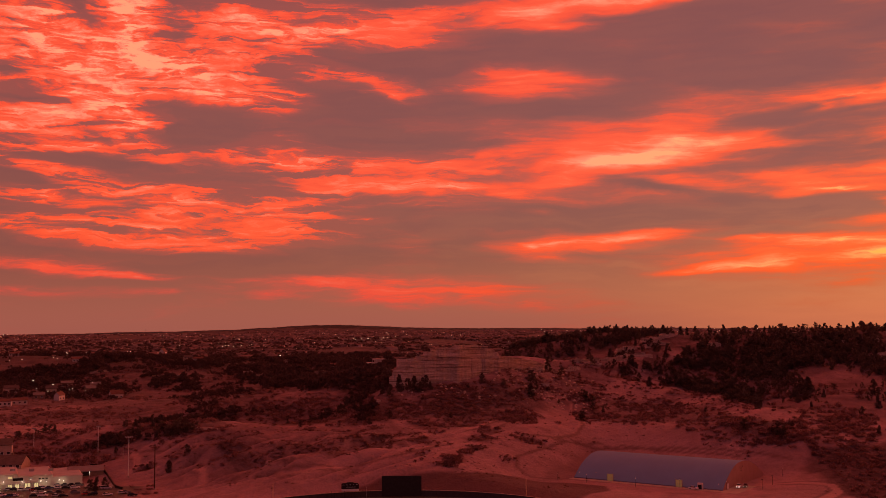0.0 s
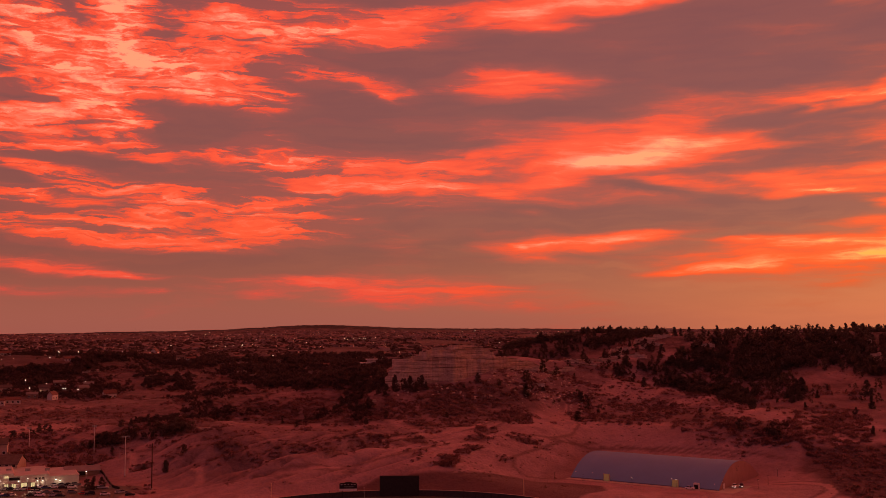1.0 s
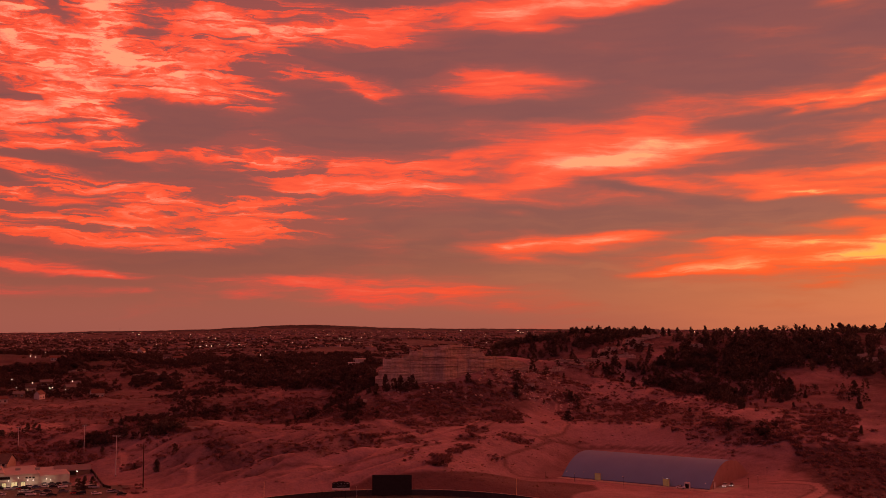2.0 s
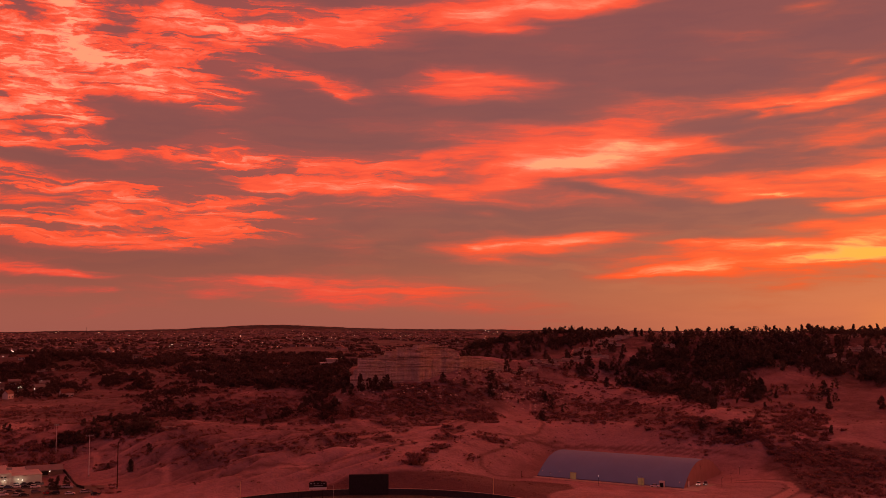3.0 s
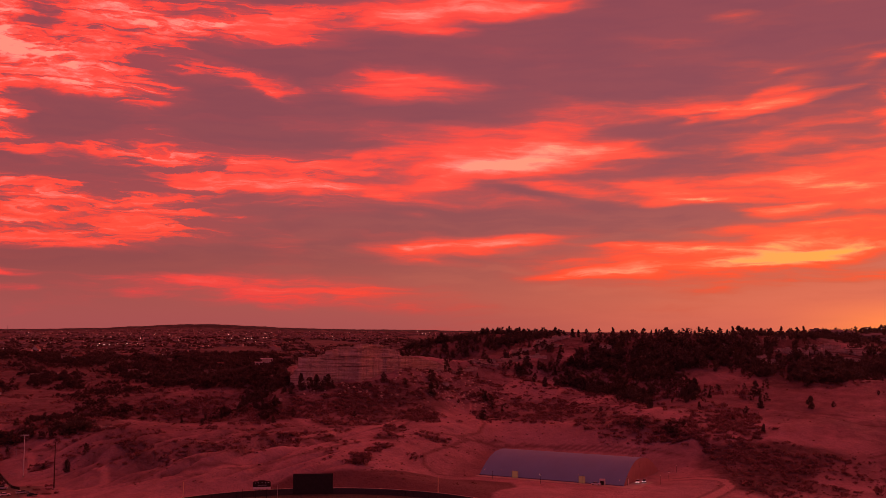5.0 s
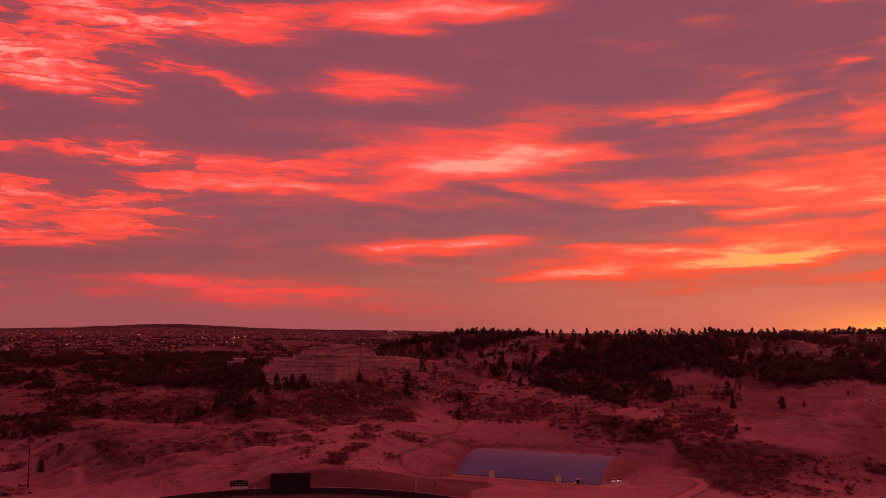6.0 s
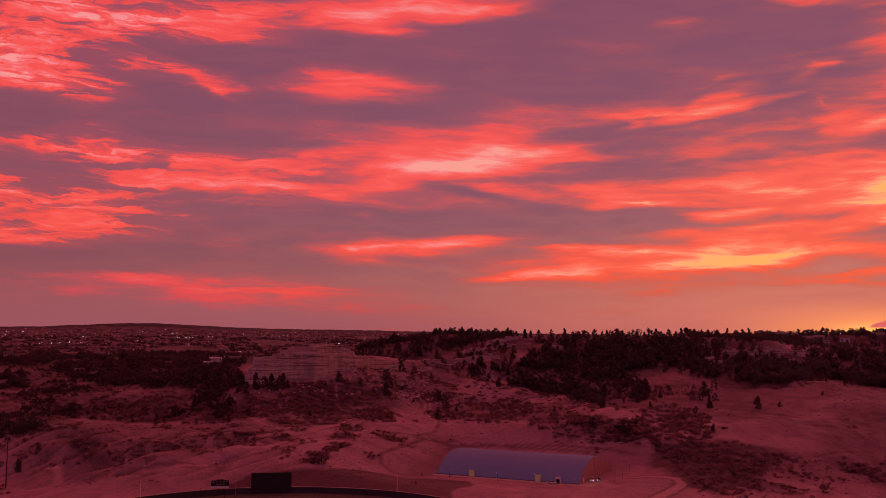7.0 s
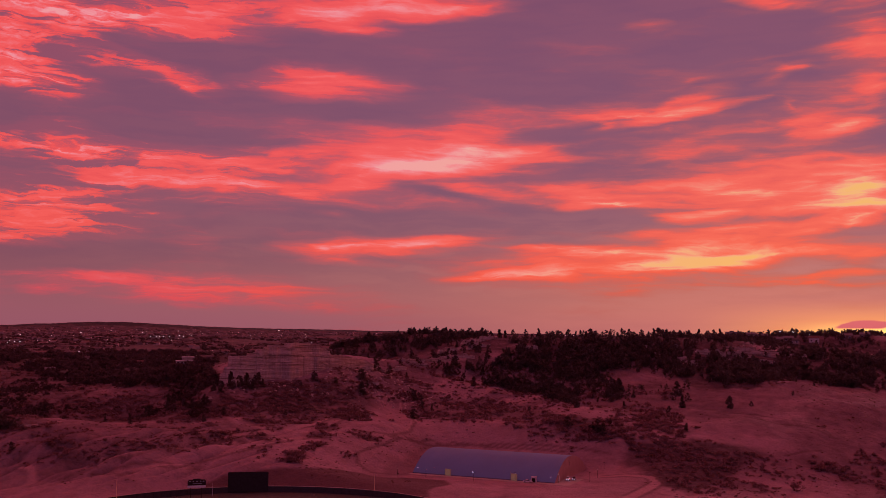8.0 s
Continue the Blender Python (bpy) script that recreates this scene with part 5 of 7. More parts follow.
# open rock between the pines of the mesa
GLADES = (((336, 744), (368, 784), (448, 792), (446, 752), (400, 732), (362, 728)), ((104, 728), (156, 744), (186, 790), (188, 812), (136, 802), (112, 770)))


def copse(kind, n, size, *corners, thin=0.40):
    """n plants strewn over a wood with drawn borders: kind oak, round (leafless broad crowns) or pine."""
    xs, ys = [c[0] for c in corners], [c[1] for c in corners]
    made = 0
    while made < n:
        px, py = RNG.uniform(min(xs), max(xs), 400), RNG.uniform(min(ys), max(ys), 400)
        gap = 0.6 * lattice(px / 23.0 + 70, py / 23.0 + 70) + 0.4 * lattice(px / 8.0, py / 8.0)
        edge = 9.0 * rough(px, py, 14, 3, 4.0)
        good = inside(px + edge, py + edge, corners) & (gap + RNG.uniform(-0.12, 0.12, 400) > thin)
        for x, y in list(zip(px[good], py[good]))[: n - made]:
            high = size * (0.45 + 0.85 * RNG.rand() ** 1.4)
            if kind == "pine":
                if RNG.rand() < 0.2 or not any(inside(np.array(x), np.array(y), g) for g in GLADES):
                    SPARE.append((x, y, high))
            else:
                CLUMPS[kind].append((x, y, high))
            made += 1


thicket("oak", 47, 622, 9, 18, -4, 60, 3.0)
thicket("oak", 26, 576, 5, 6, -3, 16, 2.6)
thicket("oak", 20, 558, 6, 8, -2, 18, 2.4)
thicket("oak", 17, 538, 4, 6, -2, 16, 2.4)
thicket("oak", 11, 528, 4, 3, -1, 14, 2.6)
thicket("oak", 2, 512, 5, 8, -0, 26, 3.2)
thicket("oak", 49, 568, 10, 5, -5, 30, 2.6)
thicket("oak", 33, 532, 3, 3, -4, 6, 2.0)
thicket("oak", 1, 518, 3, 2, -0, 6, 2)
thicket("oak", 16, 633, 34, 21, -1, 200, 2.2)
thicket("oak", 1, 608, 21, 18, -0, 90, 2.4)
thicket("oak", 44, 686, 23, 24, -4, 90, 2.6)
thicket("oak", 31, 650, 19, 9, -3, 60, 2.2)
thicket("oak", 84, 694, 24, 17, -7, 110, 2.4)
thicket("oak", 129, 684, 44, 17, -11, 190, 2.0)
thicket("oak", 136, 630, 44, 22, -12, 200, 2.0)
thicket("oak", 112, 723, 29, 20, -9, 90, 2.6)
thicket("oak", 92, 646, 11, 9, -8, 26, 2.2)
thicket("oak", 157, 590, 17, 10, -15, 50, 2.2)
thicket("oak", 159, 660, 35, 16, -14, 110, 2.0)
thicket("oak", 183, 559, 13, 10, -18, 60, 3.0)
thicket("oak", 173, 578, 10, 12, -17, 50, 3.2)
thicket("oak", 200, 564, 20, 15, -20, 80, 2.8)
thicket("oak", 163, 566, 17, 7, -16, 40, 2.2)
thicket("oak", 199, 536, 29, 12, -20, 60, 2.4)
thicket("oak", 190, 543, 8, 4, -19, 26, 2.6)
thicket("oak", 241, 593, 10, 18, -22, 44, 3.0)
thicket("oak", 235, 552, 9, 10, -23, 21, 2.8)
thicket("oak", 228, 582, 7, 12, -21, 22, 2.8)
thicket("oak", 208, 497, 15, 27, -23, 66, 2.0)
thicket("oak", 199, 512, 13, 11, -21, 42, 2.0)
thicket("oak", 184, 538, 10, 4, -19, 24, 2.0)
thicket("oak", 248, 512, 37, 15, -28, 114, 2.0)
thicket("oak", 214, 486, 17, 26, -26, 78, 2.0)
thicket("oak", 237, 474, 14, 9, -29, 36, 2.2)
thicket("oak", 268, 499, 13, 6, -31, 26, 2.0)
thicket("oak", 310, 491, 17, 13, -34, 66, 2.6)
thicket("oak", 336, 513, 9, 11, -35, 26, 2.8)
thicket("oak", 211, 528, 20, 12, -24, 54, 2.2)
thicket("oak", 228, 590, 18, 32, -23, 90, 2.6)
thicket("oak", 228, 550, 6, 11, -25, 12, 3)
thicket("oak", -111, 743, 19, 78, 9, 70, 2.6)
thicket("oak", -59, 629, 32, 27, 5, 150, 2.6)
thicket("oak", -37, 616, 18, 15, 3, 80, 2.6)
thicket("oak", -99, 774, 26, 19, 7, 90, 2.4)
thicket("oak", -131, 760, 31, 16, 10, 80, 2.4)
thicket("oak", -55, 522, 7, 4, 6, 24, 2.0)
thicket("oak", -42, 534, 10, 4, 5, 40, 2.2)
thicket("oak", -27, 544, 10, 4, 3, 40, 2.2)
thicket("oak", -16, 554, 9, 4, 2, 34, 2.2)
thicket("oak", -61, 584, 20, 22, 6, 60, 2.0)
thicket("oak", -40, 562, 12, 21, 4, 34, 2.0)
thicket("oak", -104, 518, 9, 4, 11, 30, 1.8)
thicket("oak", -87, 524, 11, 4, 9, 36, 1.8)
thicket("oak", -71, 532, 9, 4, 8, 24, 1.8)
thicket("oak", -114, 542, 7, 3, 12, 22, 2.4)
thicket("oak", -96, 541, 8, 6, 10, 22, 2.0)
thicket("oak", -68, 535, 6, 2, 7, 14, 1.8)
thicket("oak", -14, 522, 5, 3, 2, 10, 1.8)
thicket("oak", -5, 540, 7, 7, 1, 18, 1.8)
thicket("oak", -115, 528, 9, 7, 12, 20, 1.8)
thicket("oak", -150, 584, 19, 21, 14, 55, 2.8)
thicket("oak", -177, 586, 21, 12, 17, 40, 2.4)
thicket("oak", -188, 576, 17, 7, 18, 35, 2.4)
thicket("oak", -240, 650, 29, 69, 20, 40, 2.2)
thicket("oak", -265, 650, 21, 58, 22, 30, 2.0)
thicket("oak", -193, 550, 12, 8, 19, 30, 2.0)
thicket("oak", -214, 564, 14, 6, 21, 25, 1.9)
thicket("oak", -139, 541, 9, 6, 14, 20, 2.0)
thicket("oak", -159, 534, 5, 3, 17, 18, 2.0)
thicket("oak", -131, 568, 13, 11, 13, 20, 2.2)
thicket("oak", -114, 555, 10, 12, 12, 34, 2.2)
thicket("oak", -175, 560, 10, 5, 17, 10, 1.8)
thicket("oak", -155, 558, 10, 5, 16, 10, 1.8)
thicket("oak", -147, 490, 6, 10, 17, 22, 1.4)
thicket("oak", -325, 796, 30, 22, 22, 40, 2.0)
thicket("oak", -268, 787, 33, 23, 19, 60, 2.2)
thicket("oak", -191, 684, 26, 78, 16, 60, 2.4)
thicket("oak", -162, 766, 27, 15, 12, 80, 2.4)
thicket("oak", -276, 737, 40, 25, 21, 70, 2.0)
thicket("oak", -311, 731, 18, 16, 23, 26, 2.2)
grove(-58, 762, 22, 68, 4, 14, 7)
grove(-68, 684, 25, 71, 6, 12, 6)
grove(107, 881, 53, 265, -7, 46, 8)
grove(79, 911, 21, 104, -5, 16, 7)
grove(161, 824, 26, 131, -11, 26, 7)
grove(124, 750, 30, 19, -9, 12, 6)
grove(167, 732, 21, 9, -13, 16, 6.5)
grove(223, 727, 37, 29, -17, 44, 8)
grove(275, 744, 49, 34, -20, 46, 8.5)
grove(194, 739, 20, 17, -15, 20, 7.5)
grove(180, 706, 25, 10, -14, 16, 7)
grove(200, 677, 16, 10, -16, 10, 7)
grove(233, 674, 12, 16, -19, 8, 7)
grove(305, 718, 18, 38, -23, 14, 8)
grove(353, 715, 17, 61, -28, 18, 8)
grove(368, 690, 23, 55, -30, 18, 8)
grove(441, 737, 30, 74, -32, 24, 8.5)
grove(482, 728, 30, 84, -35, 24, 8)
grove(307, 729, 18, 32, -25, 12, 8)
grove(493, 856, 69, 320, -31, 16, 7)
grove(565, 838, 35, 20, -35, 10, 7)
grove(166, 712, 14, 6, -13, 10, 7)
grove(184, 686, 16, 17, -15, 12, 7)
grove(194, 656, 12, 24, -16, 10, 7)
thicket("oak", -299, 754, 50, 34, 22, 160, 2.6)
thicket("oak", -213, 562, 20, 9, 21, 55, 3.4)
thicket("oak", -195, 548, 12, 7, 20, 30, 3.6)
thicket("oak", -240, 590, 32, 13, 22, 55, 2.6)
thicket("oak", -240, 564, 14, 9, 23, 25, 3.2)
grove(-183, 573, 14, 6, 18, 16, 4.6)
grove(-153, 572, 13, 9, 15, 12, 6)
grove(-247, 604, 11, 10, 22, 4, 5)
grove(481, 749, 40, 86, -34, 16, 8)
thicket("oak", 5, 634, 36, 20, -0, 140, 2.4)
thicket("oak", -100, 530, 24, 11, 11, 70, 1.8)
thicket("oak", -68, 536, 21, 9, 7, 60, 1.8)
thicket("oak", -45, 548, 18, 12, 5, 50, 1.8)
thicket("oak", -170, 824, 47, 46, 12, 110, 2.6)
thicket("oak", -349, 890, 61, 39, 21, 90, 2.6)
thicket("oak", -109, 786, 36, 18, 8, 90, 2.4)
copse("round", 900, 6.5, (-496, 1111), (-459, 1120), (-424, 1129), (-412, 1148), (-412, 1225), (-373, 1207), (-380, 1110), (-381, 1062), (-399, 976), (-439, 985))
copse("round", 2300, 7.2, (-233, 1115), (-216, 1252), (-203, 1407), (-151, 1436), (-78, 1441), (-36, 658), (-84, 801), (-113, 816), (-158, 889), (-201, 986))
copse("round", 110, 5, (-318, 1054), (-291, 1044), (-267, 957), (-285, 954))
copse("round", 110, 5, (-274, 1039), (-251, 1025), (-220, 915), (-250, 949))
copse("round", 420, 4.6, (-439, 985), (-408, 997), (-379, 1058), (-288, 953), (-276, 913), (-315, 880), (-378, 849))
copse("oak", 240, 3.0, (-242, 727), (-221, 739), (-192, 749), (-161, 739), (-122, 560), (-143, 560), (-169, 573), (-192, 584))
copse("round", 190, 4.2, (-218, 729), (-190, 738), (-141, 567), (-154, 565), (-171, 574))
copse("round", 46, 4.4, (-197, 577), (-189, 580), (-168, 572), (-167, 566), (-187, 567), (-195, 570))
copse("round", 300, 4.2, (-234, 910), (-195, 896), (-167, 831), (-149, 745), (-137, 599), (-194, 759))
copse("oak", 420, 3.0, (-114, 760), (-97, 759), (-79, 758), (-53, 660), (-32, 654), (-26, 622), (-41, 598), (-64, 612), (-83, 614))
copse("round", 90, 4.6, (-102, 754), (-83, 753), (-68, 613), (-81, 609))
copse("round", 60, 5, (-66, 754), (-45, 643), (-43, 600), (-53, 612))
copse("pine", 225, 6.6, (205, 806), (277, 795), (330, 793), (302, 720), (256, 695), (233, 685), (215, 678), (194, 618), (195, 673), (180, 705), (155, 734), (153, 745), (180, 741), thin=0.46)
copse("pine", 50, 7.0, (196, 764), (225, 772), (213, 735), (186, 735))
copse("pine", 108, 7.4, (228, 768), (257, 758), (233, 692), (212, 697))
copse("pine", 91, 7.4, (269, 774), (295, 773), (268, 710), (246, 710))
copse("pine", 67, 6.1, (160, 737), (184, 720), (210, 684), (205, 657), (186, 670), (166, 712))
copse("pine", 379, 7.0, (319, 733), (339, 716), (391, 729), (432, 755), (561, 809), (479, 697), (414, 651), (399, 671), (400, 704), (340, 641), (304, 648), (286, 651), (301, 701), thin=0.50)
copse("pine", 139, 7.8, (343, 733), (393, 741), (338, 642), (309, 655))
copse("pine", 189, 7.4, (430, 745), (542, 789), (472, 700), (416, 654), (410, 704), thin=0.48)
copse("oak", 42, 4.5, (153, 575), (172, 585), (191, 584), (191, 554), (173, 556))
copse("round", 10, 4.6, (186, 574), (195, 569), (188, 551), (181, 557))
copse("oak", 96, 3.0, (214, 519), (241, 525), (280, 518), (253, 502), (226, 478), (191, 445), (186, 473))
copse("oak", 40, 3.4, (292, 510), (311, 511), (305, 501), (287, 500))
copse("oak", 180, 3.3, (91, 695), (123, 697), (156, 670), (170, 602), (164, 580), (141, 609), (96, 626), (87, 660))
copse("oak", 70, 2.2, (8, 655), (37, 668), (61, 684), (87, 704), (86, 722), (60, 706), (30, 682), thin=0.5)
copse("oak", 260, 2.4, (-24, 653), (28, 668), (66, 672), (51, 630), (25, 597), (-8, 563), (-23, 605))
copse("pine", 660, 5.2, (44, 812), (100, 836), (150, 842), (192, 846), (200, 900), (60, 890))
copse("pine", 400, 3.8, (330, 775), (400, 792), (470, 812), (560, 835), (600, 870), (470, 850), (340, 815))
copse("pine", 54, 6.1, (337, 771), (479, 832), (425, 744), (319, 733))
copse("pine", 567, 4.8, (345, 800), (620, 890), (640, 930), (345, 850))
copse("pine", 170, 6.5, (289, 778), (395, 794), (365, 738), (304, 701), (264, 717))
copse("pine", 34, 4.6, (215, 688), (255, 681), (287, 650), (276, 625), (237, 620), (210, 662))
copse("oak", 36, 5.1, (217, 683), (290, 646), (273, 611), (228, 597), (192, 602))
copse("oak", 90, 3.9, (185, 581), (228, 597), (230, 561), (214, 533), (186, 539), (177, 560), thin=0.46)
copse("oak", 1500, 3.2, (-388, 876), (-399, 976), (-376, 1065), (-358, 1174), (-315, 1225), (-234, 1132), (-182, 907), (-121, 806), (-31, 643), (-50, 613), (-111, 741), (-145, 743), (-189, 751), (-267, 883), (-311, 867), thin=0.46)
copse("round", 420, 4.4, (-388, 876), (-399, 976), (-376, 1065), (-358, 1174), (-315, 1225), (-234, 1132), (-182, 907), (-121, 806), (-31, 643), (-50, 613), (-111, 741), (-145, 743), (-189, 751), (-267, 883), (-311, 867), thin=0.52)
copse("oak", 120, 2.6, (-299, 678), (-274, 700), (-195, 588), (-152, 556), (-150, 548), (-191, 536), (-223, 548), (-248, 563), thin=0.50)
copse("round", 500, 5.0, (-620, 1010), (-200, 1010), (-40, 920), (-40, 1330), (-700, 1330), thin=0.50)
copse("round", 700, 6.0, (-560, 1180), (-300, 1250), (-260, 1500), (-640, 1450))
copse("round", 500, 6.0, (-420, 1150), (-250, 1120), (-230, 1350), (-420, 1300))
lone("pine", -29, 651, 11.1)
lone("pine", -24, 653, 7.4)
lone("pine", -19, 649, 9.6)
lone("pine", -12, 654, 8.2)
lone("pine", -35, 646, 7.3)
lone("pine", -40, 653, 6.7)
lone("pine", -16, 646, 6.6)
lone("pine", 26, 663, 5.3)
lone("pine", 39, 663, 4.5)
lone("pine", -9, 649, 5.2)
lone("pine", 76, 668, 3.1)
lone("pine", 4, 610, 3.5)
lone("pine", 25, 668, 4.6)
lone("pine", 16, 653, 3.7)
lone("pine", 193, 672, 11.9)
lone("pine", 190, 676, 7.2)
lone("pine", 226, 642, 8.5)
lone("pine", 231, 643, 7.0)
lone("pine", 227, 653, 7.1)
lone("pine", 227, 621, 4.5)
lone("pine", 243, 643, 5.5)
lone("pine", 187, 556, 6.0)
lone("pine", 183, 556, 5.3)
lone("pine", 170, 569, 6.7)
lone("pine", 238, 552, 4.1)
lone("pine", 161, 620, 4.0)
lone("pine", 192, 616, 6.6)
lone("pine", 249, 600, 5.2)
lone("pine", 242, 666, 9.7)
lone("pine", 239, 669, 8.1)
lone("pine", -273, 687, 5.9)
lone("pine", -235, 607, 4.4)
lone("pine", -198, 568, 4.8)
lone("pine", -202, 568, 3.4)
lone("pine", -183, 560, 3.3)
lone("pine", -144, 526, 6.2)
lone("pine", -137, 536, 5.0)
lone("pine", -157, 533, 3.2)
lone("pine", -145, 530, 4.4)
lone("pine", -172, 489, 5.6)
lone("pine", -169, 490, 6.5)
lone("pine", -166, 494, 5.9)
lone("pine", -265, 627, 3.5)
lone("pine", -153, 570, 4.7)
lone("pine", -170, 586, 5.5)
lone("pine", -188, 594, 4.2)
lone("pine", -182, 592, 4.6)
lone("pine", -115, 737, 5.1)
lone("pine", -85, 595, 4.1)
lone("pine", -99, 741, 5.9)
lone("pine", -33, 608, 5.5)
lone("pine", -52, 628, 5.7)
lone("pine", -45, 631, 6.5)
lone("pine", -67, 642, 5.9)
lone("pine", -44, 593, 4.1)
lone("pine", 294, 602, 8.6)
lone("pine", 275, 641, 9.8)
lone("pine", 264, 611, 8.6)
lone("pine", 239, 554, 4.6)
lone("pine", 309, 602, 3.6)
lone("pine", 350, 619, 3.3)
lone("bush", 295, 502, 4.8)
lone("bush", 336, 524, 4.4)
lone("bush", 358, 534, 3.8)
lone("bush", 262, 473, 5.1)
lone("bush", 241, 478, 2.8)
lone("bush", 300, 516, 2.5)
lone("bush", 327, 496, 4.9)
lone("bush", 321, 512, 2.1)
lone("bush", 49, 566, 3.2)
lone("bush", 4, 505, 6.3)
lone("bush", 0, 504, 4.0)
lone("bush", 17, 532, 3.0)
lone("bush", 47, 609, 4.9)
lone("bush", 41, 598, 4.1)
lone("bush", 51, 616, 4.9)
lone("bush", 235, 586, 4.3)
lone("bush", 223, 582, 3.5)
lone("bush", 233, 548, 3.4)
lone("bush", -8, 525, 1.5)
lone("bush", -18, 523, 1.5)
lone("bush", -12, 513, 1.7)
lone("bush", -15, 510, 1.7)
lone("bush", 34, 532, 1.5)
lone("bush", 88, 594, 1.4)
lone("pine", 169, 800, 8.5)
lone("pine", 174, 800, 7.6)
lone("pine", 182, 800, 6.4)
lone("pine", 190, 800, 7.3)
lone("pine", 195, 800, 6.3)
lone("pine", 202, 800, 6.7)
lone("pine", 213, 800, 6.5)
lone("pine", 224, 800, 7.0)
lone("pine", 231, 800, 5.6)
lone("pine", 237, 800, 6.2)
lone("pine", 240, 800, 6.7)
lone("pine", 245, 800, 5.0)
lone("pine", 251, 800, 7.2)
lone("pine", 257, 800, 6.1)
lone("pine", 261, 800, 6.9)
lone("pine", 270, 800, 7.0)
lone("pine", 275, 800, 4.8)
lone("pine", 281, 800, 5.0)
lone("pine", 288, 800, 5.8)
lone("pine", 295, 800, 4.8)
lone("pine", 301, 800, 6.9)
lone("pine", 306, 800, 8.6)
lone("pine", 310, 800, 6.4)
lone("pine", 317, 800, 7.6)
lone("pine", 323, 800, 5.2)
lone("pine", 328, 800, 7.3)
lone("pine", 336, 800, 7.1)
lone("pine", 342, 800, 5.6)
lone("pine", 347, 800, 6.9)
lone("pine", 353, 800, 6.2)
lone("pine", 369, 880, 17.4)
lone("pine", 377, 880, 15.1)
lone("pine", 391, 880, 12.5)
lone("pine", 399, 880, 10.2)
lone("pine", 410, 880, 9.4)
lone("pine", 419, 880, 7.3)
lone("pine", 426, 880, 8.1)
lone("pine", 432, 880, 8.9)
lone("pine", 454, 880, 6.2)
lone("pine", 465, 880, 5.0)
lone("pine", 475, 880, 5.5)
lone("pine", 484, 880, 5.9)
lone("pine", 491, 880, 5.7)
lone("pine", 498, 880, 5.2)
lone("pine", 509, 880, 5.3)
lone("pine", 520, 880, 5.3)
lone("pine", 530, 880, 5.1)
lone("pine", 540, 880, 5.2)
lone("pine", 551, 880, 6.0)
lone("pine", 564, 880, 5.8)
lone("pine", 575, 880, 5.7)
lone("pine", 583, 880, 5.6)
lone("pine", 595, 880, 4.7)
lone("pine", 608, 880, 6.0)



def joined(name, places, templates, material, label, category, squash=1.0):
    """One mesh of many plants of a kind that nobody could count."""
    all_v, all_f, base = [], [], 0
    xy = np.array([(p[0], p[1]) for p in places])
    zs = ground(xy[:, 0], xy[:, 1])
    for (x, y, size), z in zip(places, zs):
        v, f = templates[RNG.randint(len(templates))]
        a = RNG.uniform(0, 6.283)
        c, s = math.cos(a) * size, math.sin(a) * size
        w = np.stack([v[:, 0] * c - v[:, 1] * s + x, v[:, 0] * s + v[:, 1] * c + y, v[:, 2] * size * squash + z - 0.1], 1)
        all_v.append(w)
        all_f.append(f + base)
        base += len(v)
    v, f = np.vstack(all_v), np.vstack(all_f)
    data = bpy.data.meshes.new(name)
    data.from_pydata(v.tolist(), [], f.tolist())
    data.materials.append(material)
    return tagged(new(name, data), label, category, kind="stuff")


def low_bush(per, leaf):
    clumps = [(RNG.uniform(-0.5, 0.5), RNG.uniform(-0.5, 0.5), RNG.uniform(0.15, 0.45), RNG.uniform(0.25, 0.4)) for _ in range(5)]
    v, f = sprays(clumps, per, leaf, 0.75)
    return v, np.array(f)


def low_tree(per, leaf, broad):
    """A small ponderosa: a cone of clumps when young, a broad open head when old."""
    clumps = []
    for k in range(9):
        h = 0.16 + 0.095 * k
        reach = 0.24 * math.sin(math.pi * (0.15 + 0.78 * h)) + 0.05 if broad else 0.27 * (1 - h) + 0.04
        a = RNG.uniform(0, 6.283)
        clumps.append((reach * math.cos(a), reach * math.sin(a), h, (0.165 if broad else 0.19 - 0.09 * h) * RNG.uniform(0.7, 1.3)))
    v, f = sprays(clumps, per, leaf, 0.8)
    return v, np.array(f)


def round_tree(per, leaf):
    """A broad leafless crown, wider than high."""
    clumps = []
    for k in range(8):
        a, r = RNG.uniform(0, 6.283), 0.5 * RNG.rand() ** 0.5
        clumps.append((r * math.cos(a), r * math.sin(a), 0.78 - 1.5 * r * r + RNG.uniform(-0.12, 0.12), RNG.uniform(0.16, 0.28)))
    v, f = sprays(clumps, per, leaf, 0.75)
    return v, np.array(f)


LOW = [low_bush(11, 0.31) for _ in range(8)]
SMALL = [low_bush(8, 0.32) for _ in range(6)]
TALL = [low_tree(20, 0.165, k % 4 > 0) for k in range(12)]
ROUND = [round_tree(10, 0.26) for _ in range(8)]
FAR = [round_tree(2, 0.48) for _ in range(6)]
joined("scrub_thicket", CLUMPS["oak"], LOW, OAK, "dark leafless scrub oak thickets on dry slopes", "scrub", 0.85)
joined("valley_woods", CLUMPS["round"], ROUND, WOOD, "dark leafless and evergreen woods filling the valley", "woods")
if SPARE:
    joined("pine_woods", SPARE, TALL, PINE, "dense dark pines on the mesa slope", "woods")

